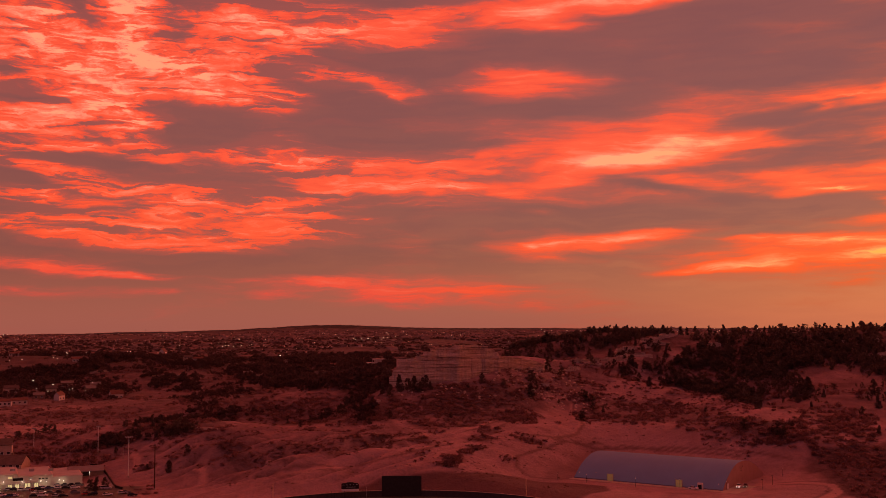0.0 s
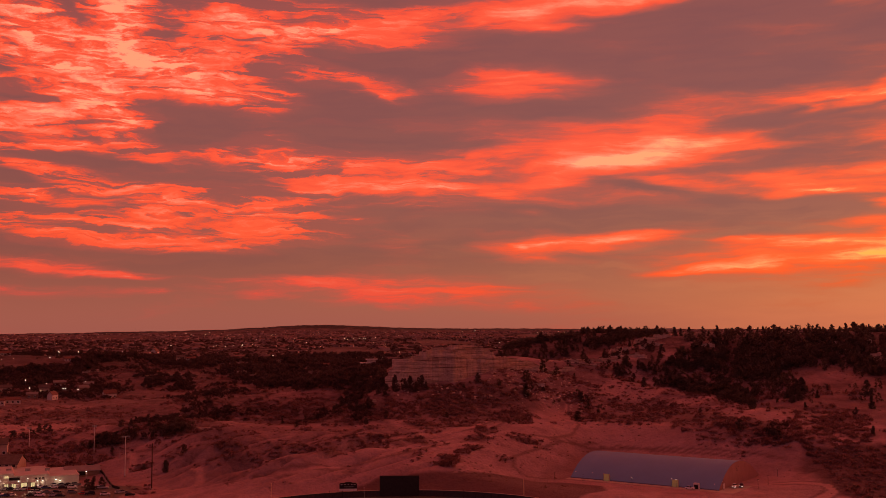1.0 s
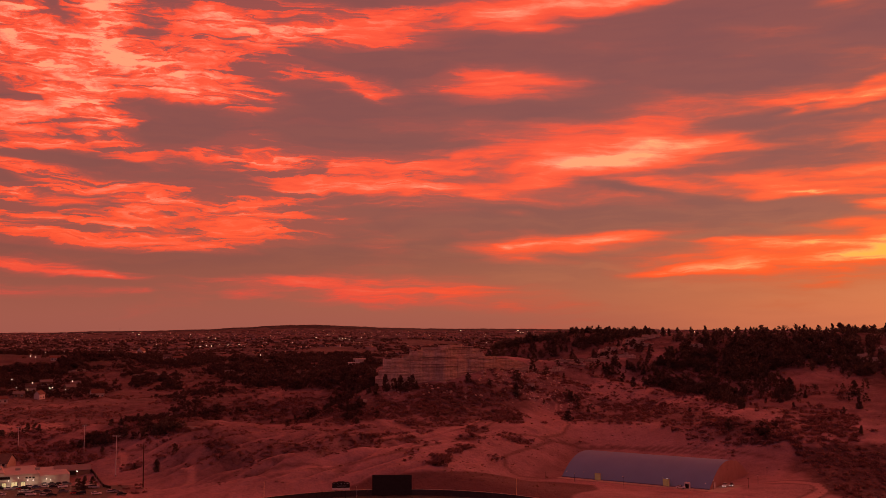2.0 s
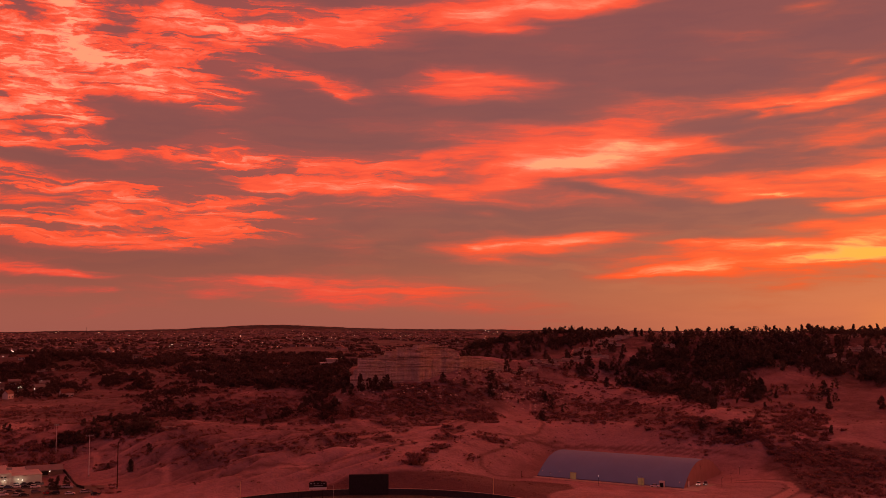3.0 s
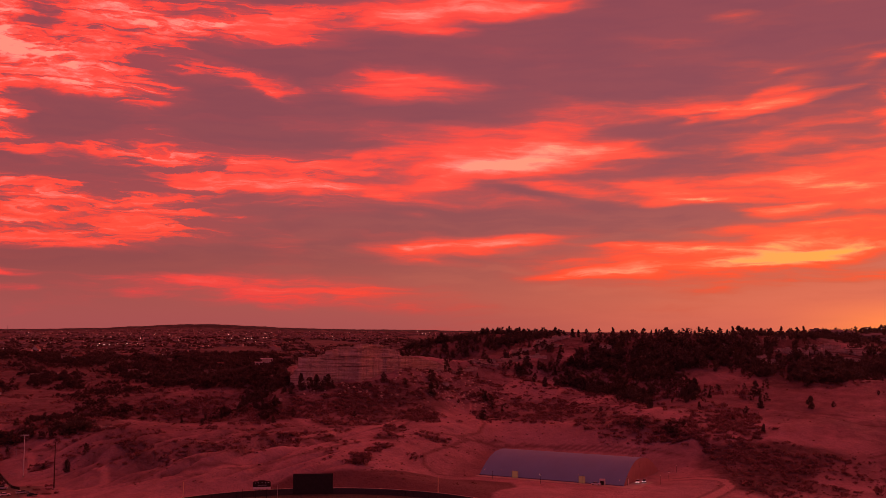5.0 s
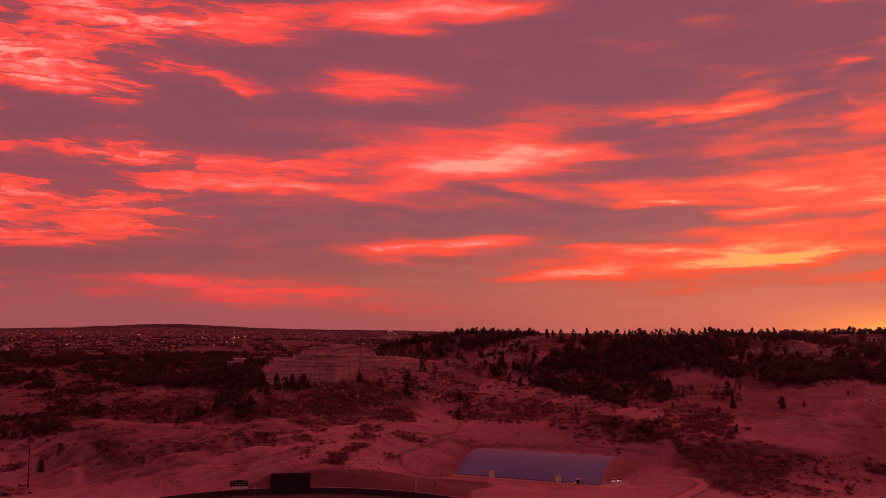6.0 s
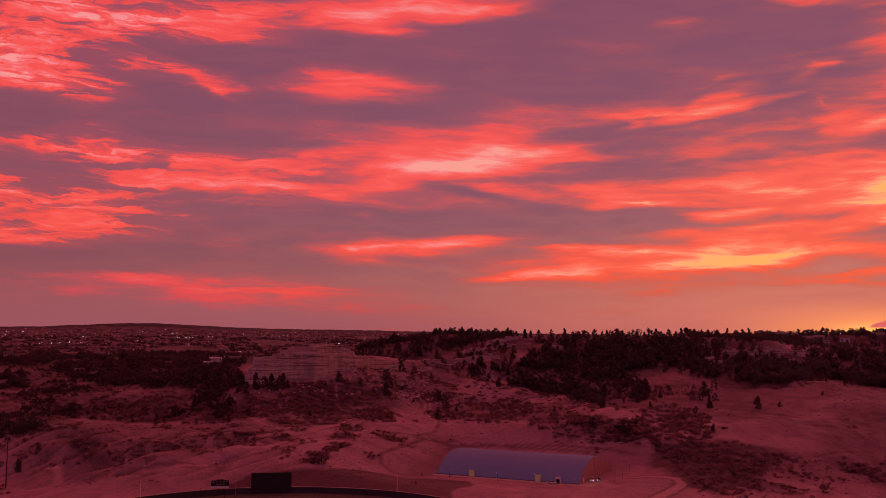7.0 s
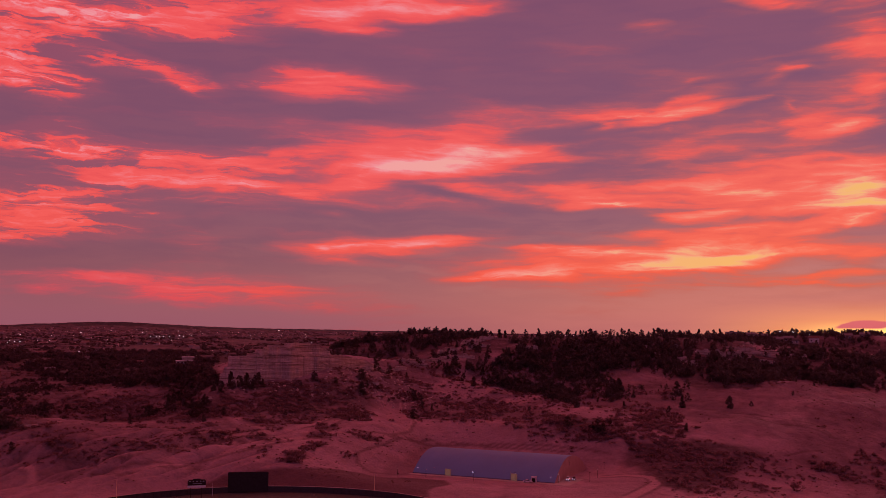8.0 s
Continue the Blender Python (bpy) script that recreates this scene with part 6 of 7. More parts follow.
# small brush and tussocks strewn over the open slopes
strewn = []
while len(strewn) < 4500:
    d, a = RNG.uniform(480, 900), RNG.uniform(-0.52, 0.72)
    x, y = d * math.sin(a), d * math.cos(a)
    if lattice(np.array(x / 24.0 + 40), np.array(y / 24.0 + 40)) * 0.7 + 0.3 * lattice(np.array(x / 7.0), np.array(y / 7.0)) < RNG.uniform(0.35, 0.75):
        continue
    if math.hypot(x + 20, y - 387) < 108 or (x < -126 and y < 520) or (60 < x < 175 and y < 545):
        continue
    strewn.append((x, y, RNG.uniform(0.4, 1.3)))
stones = []
while len(stones) < 420:
    x, y = RNG.uniform(-40, 120), RNG.uniform(630, 735)
    if RNG.rand() < math.exp(-(((x - 66) / 34) ** 2) - ((y - 690) / 26) ** 2) + 0.5 * math.exp(-((x / 40) ** 2) - ((y - 652) / 8) ** 2):
        stones.append((x, y, RNG.uniform(0.7, 2.4)))
LUMPS = []
for _ in range(5):
    bm = bmesh.new()
    bmesh.ops.create_icosphere(bm, subdivisions=1, radius=0.5)
    LUMPS.append((np.array([tuple(v.co * RNG.uniform(0.7, 1.15)) for v in bm.verts]) * [1.3, 1.0, 0.8], np.array([[v.index for v in f.verts] for f in bm.faces])))
    bm.free()
joined("fallen_boulders", stones, LUMPS, ROCK, "pale fallen sandstone blocks on the scree slope", "boulders")
joined("dry_brush", strewn, SMALL, TWIG, "small brown brush and tussocks in dry grass", "brush", 0.8)

for ob in PINES + BUSHES:
    for child in list(ob.children_recursive):
        bpy.data.objects.remove(child)
    bpy.data.objects.remove(ob)

# ---- houses of the town ----
WALLS = [plain("stucco", (0.42, 0.34, 0.28), 0.85, 0, 0.1), plain("painted_siding", (0.55, 0.50, 0.46), 0.7, 0, 0.1), plain("brown_siding", (0.22, 0.15, 0.11), 0.8, 0, 0.15)]
TILES = [plain("asphalt_shingle", (0.10, 0.08, 0.075), 0.9, 0, 0.25, 2.0), plain("clay_tile", (0.15, 0.075, 0.060), 0.85, 0, 0.2, 2.0), plain("grey_shingle", (0.20, 0.18, 0.17), 0.9, 0, 0.2, 2.0)]
GLASS = Surface("window_glass", 0.08).colour((0.03, 0.035, 0.045)).mat
WARM = Surface("lit_window", 0.3).colour((0.3, 0.2, 0.1)).glow((1.0, 0.72, 0.38), 1.3).mat
WHITE = plain("white_trim", (0.7, 0.68, 0.66), 0.6, 0, 0.06)


def gable(bm, w, d, z0, z1, over=0.5):
    """A pitched roof with thickness over a w by d house."""
    w, d, t = w / 2 + over, d / 2 + over, 0.3
    outline = [(-d, z0), (0, z1), (d, z0), (d, z0 + t), (0, z1 + t), (-d, z0 + t)]
    ends = [[bm.verts.new((x, y, z)) for y, z in outline] for x in (-w, w)]
    for k in range(6):
        bm.faces.new((ends[0][k], ends[1][k], ends[1][(k + 1) % 6], ends[0][(k + 1) % 6]))
    for e, order in ((ends[0], ((0, 5, 4, 1), (1, 4, 3, 2))), (ends[1], ((0, 1, 4, 5), (1, 2, 3, 4)))):
        for q in order:
            bm.faces.new([e[k] for k in q])
    return bm


def house(x, y, turn, w, d, wall, pitch, style, lit=0, label=""):
    """A detached house: walls, pitched roof, chimney, windows, door."""
    home = empty("house", pose(x, y, float(ground(x, y)) - 0.3, 0, 0, turn))
    tagged(home, label or "detached house with pitched roof among trees", "house", "houses at the wood's edge")
    bm = boxes((-w / 2, w / 2, -d / 2, d / 2, -2.5, wall))
    a = [bm.verts.new(v) for v in ((-w / 2, -d / 2, wall), (-w / 2, d / 2, wall), (-w / 2, 0, wall + pitch))]
    b = [bm.verts.new(v) for v in ((w / 2, -d / 2, wall), (w / 2, d / 2, wall), (w / 2, 0, wall + pitch))]
    bm.faces.new(a)
    bm.faces.new(b[::-1])
    bm.faces.new((a[0], b[0], b[2], a[2]))
    bm.faces.new((a[1], a[2], b[2], b[1]))
    part("wall", bm, WALLS[style % 3], home)
    roof = part("roof", gable(bmesh.new(), w, d, wall, wall + pitch), TILES[style % 3], home, "pitched shingle roof")
    part("chimney", boxes((-0.5, 0.5, -0.4, 0.4, wall, wall + pitch + 1.1), bevel=0.05), WALLS[2], roof).location = (w * 0.28, d * 0.15, 0)
    n = 0
    for floor_z in [0.9] + ([3.6] if wall > 4.5 else []):
        for k in range(max(2, int(w / 3.2))):
            px = -w / 2 + (k + 0.5) * w / max(2, int(w / 3.2))
            n += 1
            pane = part("window", boxes((-0.75, 0.75, -0.05, 0.04, 0, 1.35)), WARM if n <= lit else GLASS, home)
            pane.location = (px, -d / 2 - 0.02, floor_z)
            trim = part("frame", boxes((-0.9, 0.9, -0.08, 0.0, -0.15, 0), (-0.9, 0.9, -0.08, 0.0, 1.35, 1.5), (-0.9, -0.75, -0.08, 0.0, 0, 1.35), (0.75, 0.9, -0.08, 0.0, 0, 1.35)), WHITE, pane)
            trim.location = (0, -0.01, 0)
    return home


def villa(x, y, turn):
    """A flat-roofed hillside house with a roof terrace on posts."""
    home = empty("modern_house", pose(x, y, float(ground(x, y)) + 4.0, 0, 0, turn))
    tagged(home, "flat-roofed pale house with open terrace in the woods", "house")
    part("lower_wall", boxes((-10, 8, -5, 6, -7, 4.0), bevel=0.05), WALLS[1], home)
    part("deck", boxes((-10.6, 9, -6.5, 6.4, 4.0, 4.5)), WHITE, home)
    part("upper_wall", boxes((-2, 8, -1, 6, 4.5, 8.0)), WALLS[1], home)
    part("roof", boxes((-4, 10, -6.5, 6.6, 8.0, 8.7)), WHITE, home, "flat white roof slab")
    for k in range(4):
        part("post", boxes((-0.18, 0.18, -0.18, 0.18, 4.5, 8.0)), WHITE, home).location = (-3.4 + 4.2 * k, -6.1, 0)
    for k in range(4):
        part("window", boxes((-1.2, 1.2, -0.06, 0.05, 0.9, 3.1)), GLASS, home).location = (-7.6 + 4.2 * k, -5.02, 0)


def block_on_skyline(x, y, turn):
    home = empty("apartment_block", pose(x, y, float(ground(x, y)), 0, 0, turn))
    tagged(home, "low flat-roofed block on the mesa's rim", "building")
    part("wall", boxes((-7, 7, -4, 4, -2, 4)), WALLS[0], home)
    part("roof", boxes((-7.3, 7.3, -4.3, 4.3, 4, 4.4), (-3, 1, -1.5, 1.5, 4.4, 5.4)), TILES[2], home)
    for floor_z in (1.2,):
        for k in range(4):
            part("window", boxes((-1.1, 1.1, -0.06, 0.05, 0, 1.6)), GLASS, home).location = (-5.2 + 3.4 * k, -4.02, floor_z)


def street_lamp_kit():
    lamp = empty("street_lamp", Matrix())
    tagged(lamp, "lit street lamp on a thin steel pole", "street lamp", "street lamps of the town")
    part("pole", tube(bmesh.new(), (0, 0, -0.5), (0, 0, 7.4), 0.12, 0.08, 6), plain("lamp_pole", (0.2, 0.19, 0.18), 0.5, 0.6), lamp)
    bm = bmesh.new()
    bmesh.ops.create_icosphere(bm, subdivisions=1, radius=0.42, matrix=Matrix.LocRotScale((0, -0.3, 7.5), None, (1.1, 1.1, 0.7)))
    part("lamp_head", bm, Surface("lamp_glow", 0.4).colour((0.8, 0.75, 0.6)).glow((1.0, 0.86, 0.62), 7.0).mat, lamp, "glowing lamp head")
    return lamp


LAMP = street_lamp_kit()


def street_lamp(x, y, size=1.0):
    copy_thing(LAMP, Matrix.LocRotScale((x, y, float(ground(x, y))), None, (size, size, 1)))


house(-399, 1420, 86, 13, 8, 7, 5, 1, 0, "tall pale gabled house on a wooded rise")
house(-314, 1227, 24, 10, 6, 5, 2.5, 0, 0)
house(-296, 1207, 4, 11, 7, 5, 2, 1, 0)
house(-121, 980, 12, 11, 7, 6, 2.5, 0, 0, "broad stucco house in the dark woods")
house(-125, 1141, 26, 12, 7, 3.2, 3, 1, 0)
house(-294, 899, 38, 11, 6, 4, 3.2, 1, 0, "pale house with steep roof at the meadow's edge")
house(-369, 981, 21, 11, 6, 4, 2, 2, 0)
house(-389, 901, 31, 12, 7, 4, 2.6, 0, 0)
house(-357, 812, 19, 13, 8, 3.4, 1.8, 1, 0)
house(-349, 824, 28, 12, 7, 3.2, 1.8, 1, 0)
house(-333, 868, 81, 9, 5, 4, 3, 1, 0)
house(-351, 869, 22, 9, 5, 3.2, 2, 2, 0)
house(-336, 967, 19, 9, 5, 4, 2.5, 2, 0)
house(-362, 924, 21, 9, 5, 4, 2.5, 0, 1)
house(-330, 935, 39, 9, 5, 4, 2.5, 2, 0)
house(-202, 1033, 11, 9, 5, 4, 2.5, 2, 0)
house(-181, 987, 40, 9, 5, 4, 2.5, 0, 0)
house(-195, 1208, 9, 13, 8, 3.5, 2, 0, 1)
house(-428, 1173, 20, 14, 9, 3, 2, 1, 0)
house(-529, 1231, 23, 12, 7, 3, 2, 1, 0)
villa(-79, 1160, 4)
block_on_skyline(459, 905, -20)
house(508, 841, -32, 9, 5, 4, 2, 1, 0, "pale house with dark windows on the mesa")
house(485, 847, -26, 9, 5, 3, 2, 2, 0)
house(473, 844, -39, 9, 5, 3, 2, 2, 0)
house(465, 859, -25, 9, 5, 3, 2, 2, 0)
house(486, 839, -31, 9, 5, 3, 2, 0, 0)
house(548, 848, -34, 9, 5, 3, 2, 2, 0)
house(457, 865, -29, 9, 5, 3, 2, 2, 0)
house(571, 854, -35, 9, 5, 3, 2, 2, 0)
street_lamp(-275, 2130, 1.3)
street_lamp(-259, 2460, 1.5)
street_lamp(-215, 2370, 1.4)
street_lamp(-207, 2350, 1.4)
street_lamp(-195, 2370, 1.4)
street_lamp(-187, 2360, 1.4)
street_lamp(-180, 2380, 1.4)
street_lamp(-168, 2330, 1.4)
street_lamp(-167, 2390, 1.4)
street_lamp(-148, 2460, 1.4)
street_lamp(-135, 2380, 1.4)
street_lamp(-102, 2750, 1.6)
street_lamp(-385, 1790, 1.1)
street_lamp(-372, 1770, 1.1)
street_lamp(-380, 1880, 1.1)
street_lamp(-376, 1950, 1.2)
street_lamp(-344, 1880, 1.1)
street_lamp(-488, 2380, 1.4)
street_lamp(-492, 1860, 1.1)
street_lamp(-386, 1740, 1.0)
street_lamp(-409, 1870, 1.1)
street_lamp(-428, 1197, 0.7)
street_lamp(-443, 1177, 0.7)
street_lamp(-451, 1195, 0.8)
street_lamp(-449, 1149, 0.7)
street_lamp(-442, 1145, 0.7)
street_lamp(-479, 1136, 0.7)
street_lamp(-488, 1125, 0.7)
street_lamp(-382, 1218, 0.8)
street_lamp(-334, 895, 0.7)
street_lamp(-334, 901, 0.7)
street_lamp(-318, 888, 0.7)
street_lamp(-361, 926, 0.7)
street_lamp(-402, 980, 0.7)
street_lamp(-358, 881, 0.7)
street_lamp(-334, 952, 0.7)
street_lamp(348, 3460, 2.0)
street_lamp(385, 4010, 2.2)
street_lamp(393, 4000, 2.2)
street_lamp(155, 3880, 2.2)
street_lamp(-211, 1288, 0.8)
street_lamp(-709, 3090, 1.9)
street_lamp(-818, 3360, 2.0)
street_lamp(-922, 3290, 2.0)
street_lamp(-714, 2770, 1.7)
street_lamp(-412, 2310, 1.4)
street_lamp(-405, 2700, 1.6)
street_lamp(-125, 2590, 1.5)
street_lamp(-256, 2740, 1.6)
street_lamp(21, 2540, 1.5)
street_lamp(127, 1970, 1.2)
street_lamp(481, 855, 0.5)
street_lamp(504, 842, 0.5)
street_lamp(2866, 4883, 0.5)
street_lamp(493, 852, 0.5)
street_lamp(2689, 4883, 0.5)
street_lamp(2789, 4883, 0.5)


for child in list(LAMP.children):
    bpy.data.objects.remove(child)
bpy.data.objects.remove(LAMP)


FAR_TONES = [plain("far_wall", c, 0.9, 0, 0.2, 6.0) for c in ((0.30, 0.21, 0.19), (0.42, 0.32, 0.29), (0.18, 0.12, 0.105))] + [plain("far_roof", c, 0.9, 0, 0.2, 6.0) for c in ((0.10, 0.07, 0.068), (0.20, 0.12, 0.105), (0.15, 0.11, 0.105))]


def far_town():
    """Roofs, yard trees and small lights of the suburb out to the horizon."""
    v, f, mats, count = [], [], [], 0
    trees, lights = [], []
    while count < 7600:
        y = 1330 + 2950 * RNG.rand() ** 1.25
        x = y * RNG.uniform(-0.52, 0.40 if y > 1250 else 0.05)
        if lattice(np.array(x / 170.0 + 9), np.array(y / 260.0 + 9)) < 0.24:
            continue
        if x > 0.27 * y and y < 2200:
            continue
        for _ in range(RNG.randint(1, 4)):
            trees.append((x + RNG.uniform(-26, 26), y + RNG.uniform(-26, 26), RNG.uniform(5, 10) * (1.0 if y < 2600 else 0.55)))
        count += 1
        if count % 2:
            continue
        w, d, h = RNG.uniform(8, 15), RNG.uniform(7, 10), RNG.uniform(2.6, 4.2)
        a, z, k = RNG.uniform(-0.5, 0.5), float(ground(x, y)), len(v)
        c, s = math.cos(a), math.sin(a)
        for px, py, pz in ((-w / 2, -d / 2, -1), (w / 2, -d / 2, -1), (w / 2, d / 2, -1), (-w / 2, d / 2, -1), (-w / 2, -d / 2, h), (w / 2, -d / 2, h), (w / 2, d / 2, h), (-w / 2, d / 2, h), (-w / 2, 0, h + 1.9), (w / 2, 0, h + 1.9)):
            v.append((x + px * c - py * s, y + px * s + py * c, z + pz))
        tone = RNG.randint(3)
        for q, m in (((0, 1, 5, 4), 0), ((1, 2, 6, 5), 0), ((2, 3, 7, 6), 0), ((3, 0, 4, 7), 0), ((4, 5, 9, 8), 1), ((6, 7, 8, 9), 1), ((5, 6, 9), 0), ((7, 4, 8), 0)):
            f.append([k + i for i in q])
            mats.append(tone + 3 * m)
        if RNG.rand() < 0.12:
            lights.append((x + RNG.uniform(-15, 15), y - RNG.uniform(6, 12), z + RNG.uniform(3, 6), y))
    data = bpy.data.meshes.new("suburb_houses")
    data.from_pydata(v, [], f)
    for m in FAR_TONES:
        data.materials.append(m)
    data.polygons.foreach_set("material_index", mats)
    tagged(new("suburb_houses", data), "low suburban houses spread to the horizon", "houses", kind="stuff")
    joined("suburb_trees", trees, FAR, WOOD, "dark yard trees between suburban houses", "trees", 0.7)
    bm = bmesh.new()
    for x, y, z, d in lights:
        bmesh.ops.create_icosphere(bm, subdivisions=0, radius=0.00011 * d * RNG.uniform(0.5, 1.3) + 0.08, matrix=Matrix.Translation((x, y, z)))
    ob = mesh_object("suburb_lights", bm, Surface("porch_glow", 0.4).colour((0.8, 0.6, 0.4)).glow((1.0, 0.62, 0.36), 3.0).mat)
    tagged(ob, "small warm porch and street lights far off", "lights", kind="stuff")


far_town()

# ---- the sports hall's doors, lamps and forecourt ----
YELLOW = Surface("lit_yellow_louvre", 0.6).colour((0.45, 0.34, 0.12)).glow((1.0, 0.72, 0.25), 0.06).mat
STEEL = plain("galvanised_steel", (0.34, 0.33, 0.33), 0.45, 0.7, 0.15)
DARK = bpy.data.materials["dark_steel"]
PALE = plain("white_painted_steel", (0.62, 0.60, 0.58), 0.5, 0.1, 0.08)
BULB = Surface("white_lamp", 0.4).colour((0.9, 0.9, 0.85)).glow((1.0, 0.93, 0.80), 2.4).mat
CONCRETE = plain("concrete", (0.34, 0.29, 0.25), 0.9, 0, 0.15, 3.0)


def hall_fittings():
    # added strip, no real panel: gives the roof's foot its darker, bluer tone
    base = plain("roof_foot_tone", (0.12, 0.155, 0.25), 0.6, 0, 0.12, 3.0)
    part("added_foot_strip", boxes((-H_LEN, 0, -0.35, -0.05, -0.3, 0.55), bevel=0.03), base, HALL, "added darker blue strip along the roof's foot")
    for x in (-58.5, -21.5):
        door = part("overhead_door", boxes((-1.5, 1.5, -0.6, -0.36, 0, 3.4), bevel=0.04), YELLOW, HALL, "yellow lit louvred door")
        door.location = (x, 0, 0)
        for k in range(6):
            part("slat", boxes((-1.45, 1.45, -0.66, -0.6, 0.3 + 0.52 * k, 0.42 + 0.52 * k)), CONCRETE, door)
        part("door_frame", boxes((-1.75, -1.5, -0.66, -0.3, 0, 3.65), (1.5, 1.75, -0.66, -0.3, 0, 3.65), (-1.5, 1.5, -0.66, -0.3, 3.4, 3.65)), CONCRETE, door)
    entry = part("entrance", boxes((-1.3, 1.3, -1.6, -0.3, 0, 3.0), bevel=0.05), PALE, HALL, "white framed entrance porch")
    entry.location = (-10.5, 0, 0)
    part("door_leaf", boxes((-0.95, 0.95, -1.68, -1.6, 0, 2.2)), DARK, entry)
    for x, z in ((-76, 3.4), (-66.5, 3.6), (-44.5, 3.0), (-23.4, 4.2), (-1.6, 3.2)):
        lamp = part("wall_lamp", boxes((-0.2, 0.2, -0.75, -0.35, -0.15, 0.15), bevel=0.04), STEEL, HALL)
        lamp.location = (x, 0, z)
        bm = bmesh.new()
        bmesh.ops.create_icosphere(bm, subdivisions=1, radius=0.10, matrix=Matrix.Translation((0, -0.8, -0.12)))
        part("bulb", bm, BULB, lamp, "lit white bulb")
    for x, z in ((0.02, 9.0), (0.02, 8.2), (0.02, 7.2)):
        for d in ((-2.2, 2.2) if z > 8.5 else (0.0,)):
            part("vent", boxes((0, 0.12, -0.6, 0.6, -0.3, 0.3)), DARK, HALL, "small dark vent").location = (x, H_WIDE / 2 - 4 + d, z - 0.6)
    part("end_door", boxes((0, 0.15, 6.0, 8.4, 0, 2.6)), PALE, HALL)


hall_fittings()
apron = mesh_object("pavement", boxes((-80, 0.39, -5.5, -0.4, -0.6, 0.12), (0.4, 9, -5.5, 22, -0.6, 0.12), bevel=0.05), CONCRETE)
apron.matrix_world = HALL.matrix_world.copy()
tagged(apron, "concrete apron along the sports hall", "pavement", kind="structure")


def post_lamp(x, y, high, lit=True, heads=1):
    lamp = empty("lamp_post", pose(x, y, float(ground(x, y)), 0, 0, 0))
    tagged(lamp, "slim dark lamp post with a small lit head", "lamp post", "lamp posts by the hall")
    part("post", tube(bmesh.new(), (0, 0, -0.4), (0, 0, high), 0.09, 0.06, 7), DARK, lamp)
    part("base", tube(bmesh.new(), (0, 0, -0.2), (0, 0, 0.5), 0.22, 0.2, 8), CONCRETE, lamp)
    head = part("head", boxes((-0.35, 0.35, -0.25, 0.25, high, high + 0.18), bevel=0.03), DARK, lamp)
    bm = bmesh.new()
    bmesh.ops.create_icosphere(bm, subdivisions=1, radius=0.09, matrix=Matrix.Translation((0, -0.12, high - 0.1)))
    part("bulb", bm, BULB if lit else STEEL, head)


for x, y, h in ((71.5, 511, 4.0), (93, 494, 4.4), (113.5, 489, 4.6), (134, 481, 4.6), (151.5, 483, 4.8), (161, 497, 4.4), (174, 521, 4.2), (58, 520, 3.6)):
    post_lamp(x, y, h)

# ---- cars ----
RUBBER = plain("tyre_rubber", (0.02, 0.02, 0.02), 0.9)
SCREEN = Surface("car_glass", 0.06).colour((0.02, 0.022, 0.028)).mat
PAINTS = [Surface(n, 0.25).colour(c).mat for n, c in (("white_paint", (0.75, 0.74, 0.73)), ("silver_paint", (0.42, 0.42, 0.44)), ("black_paint", (0.012, 0.012, 0.014)), ("red_paint", (0.32, 0.02, 0.02)), ("blue_paint", (0.04, 0.06, 0.14)), ("grey_paint", (0.13, 0.13, 0.14)))]
PAINT_WORDS = ("white", "silver", "black", "red", "dark blue", "grey")
TAIL = Surface("tail_lamp", 0.3).colour((0.4, 0.02, 0.02)).mat
HEAD_ON = Surface("headlight_on", 0.3).colour((0.9, 0.9, 0.9)).glow((1.0, 0.95, 0.88), 2.6).mat
HEAD_OFF = Surface("headlight_glass", 0.15).colour((0.6, 0.6, 0.6)).mat


def extrude_outline(outline, wide, pinch=1.0):
    """A side outline (x, z) made solid across y, its top pinched in."""
    bm = bmesh.new()
    top = max(z for _, z in outline)
    low = min(z for _, z in outline)
    sides = []
    for s in (-1, 1):
        sides.append([bm.verts.new((x, s * wide / 2 * (1 - (1 - pinch) * (z - low) / (top - low)), z)) for x, z in outline])
    n = len(outline)
    bm.faces.new(sides[0])
    bm.faces.new(sides[1][::-1])
    for k in range(n):
        bm.faces.new((sides[0][(k + 1) % n], sides[0][k], sides[1][k], sides[1][(k + 1) % n]))
    bmesh.ops.recalc_face_normals(bm, faces=bm.faces)
    return bm


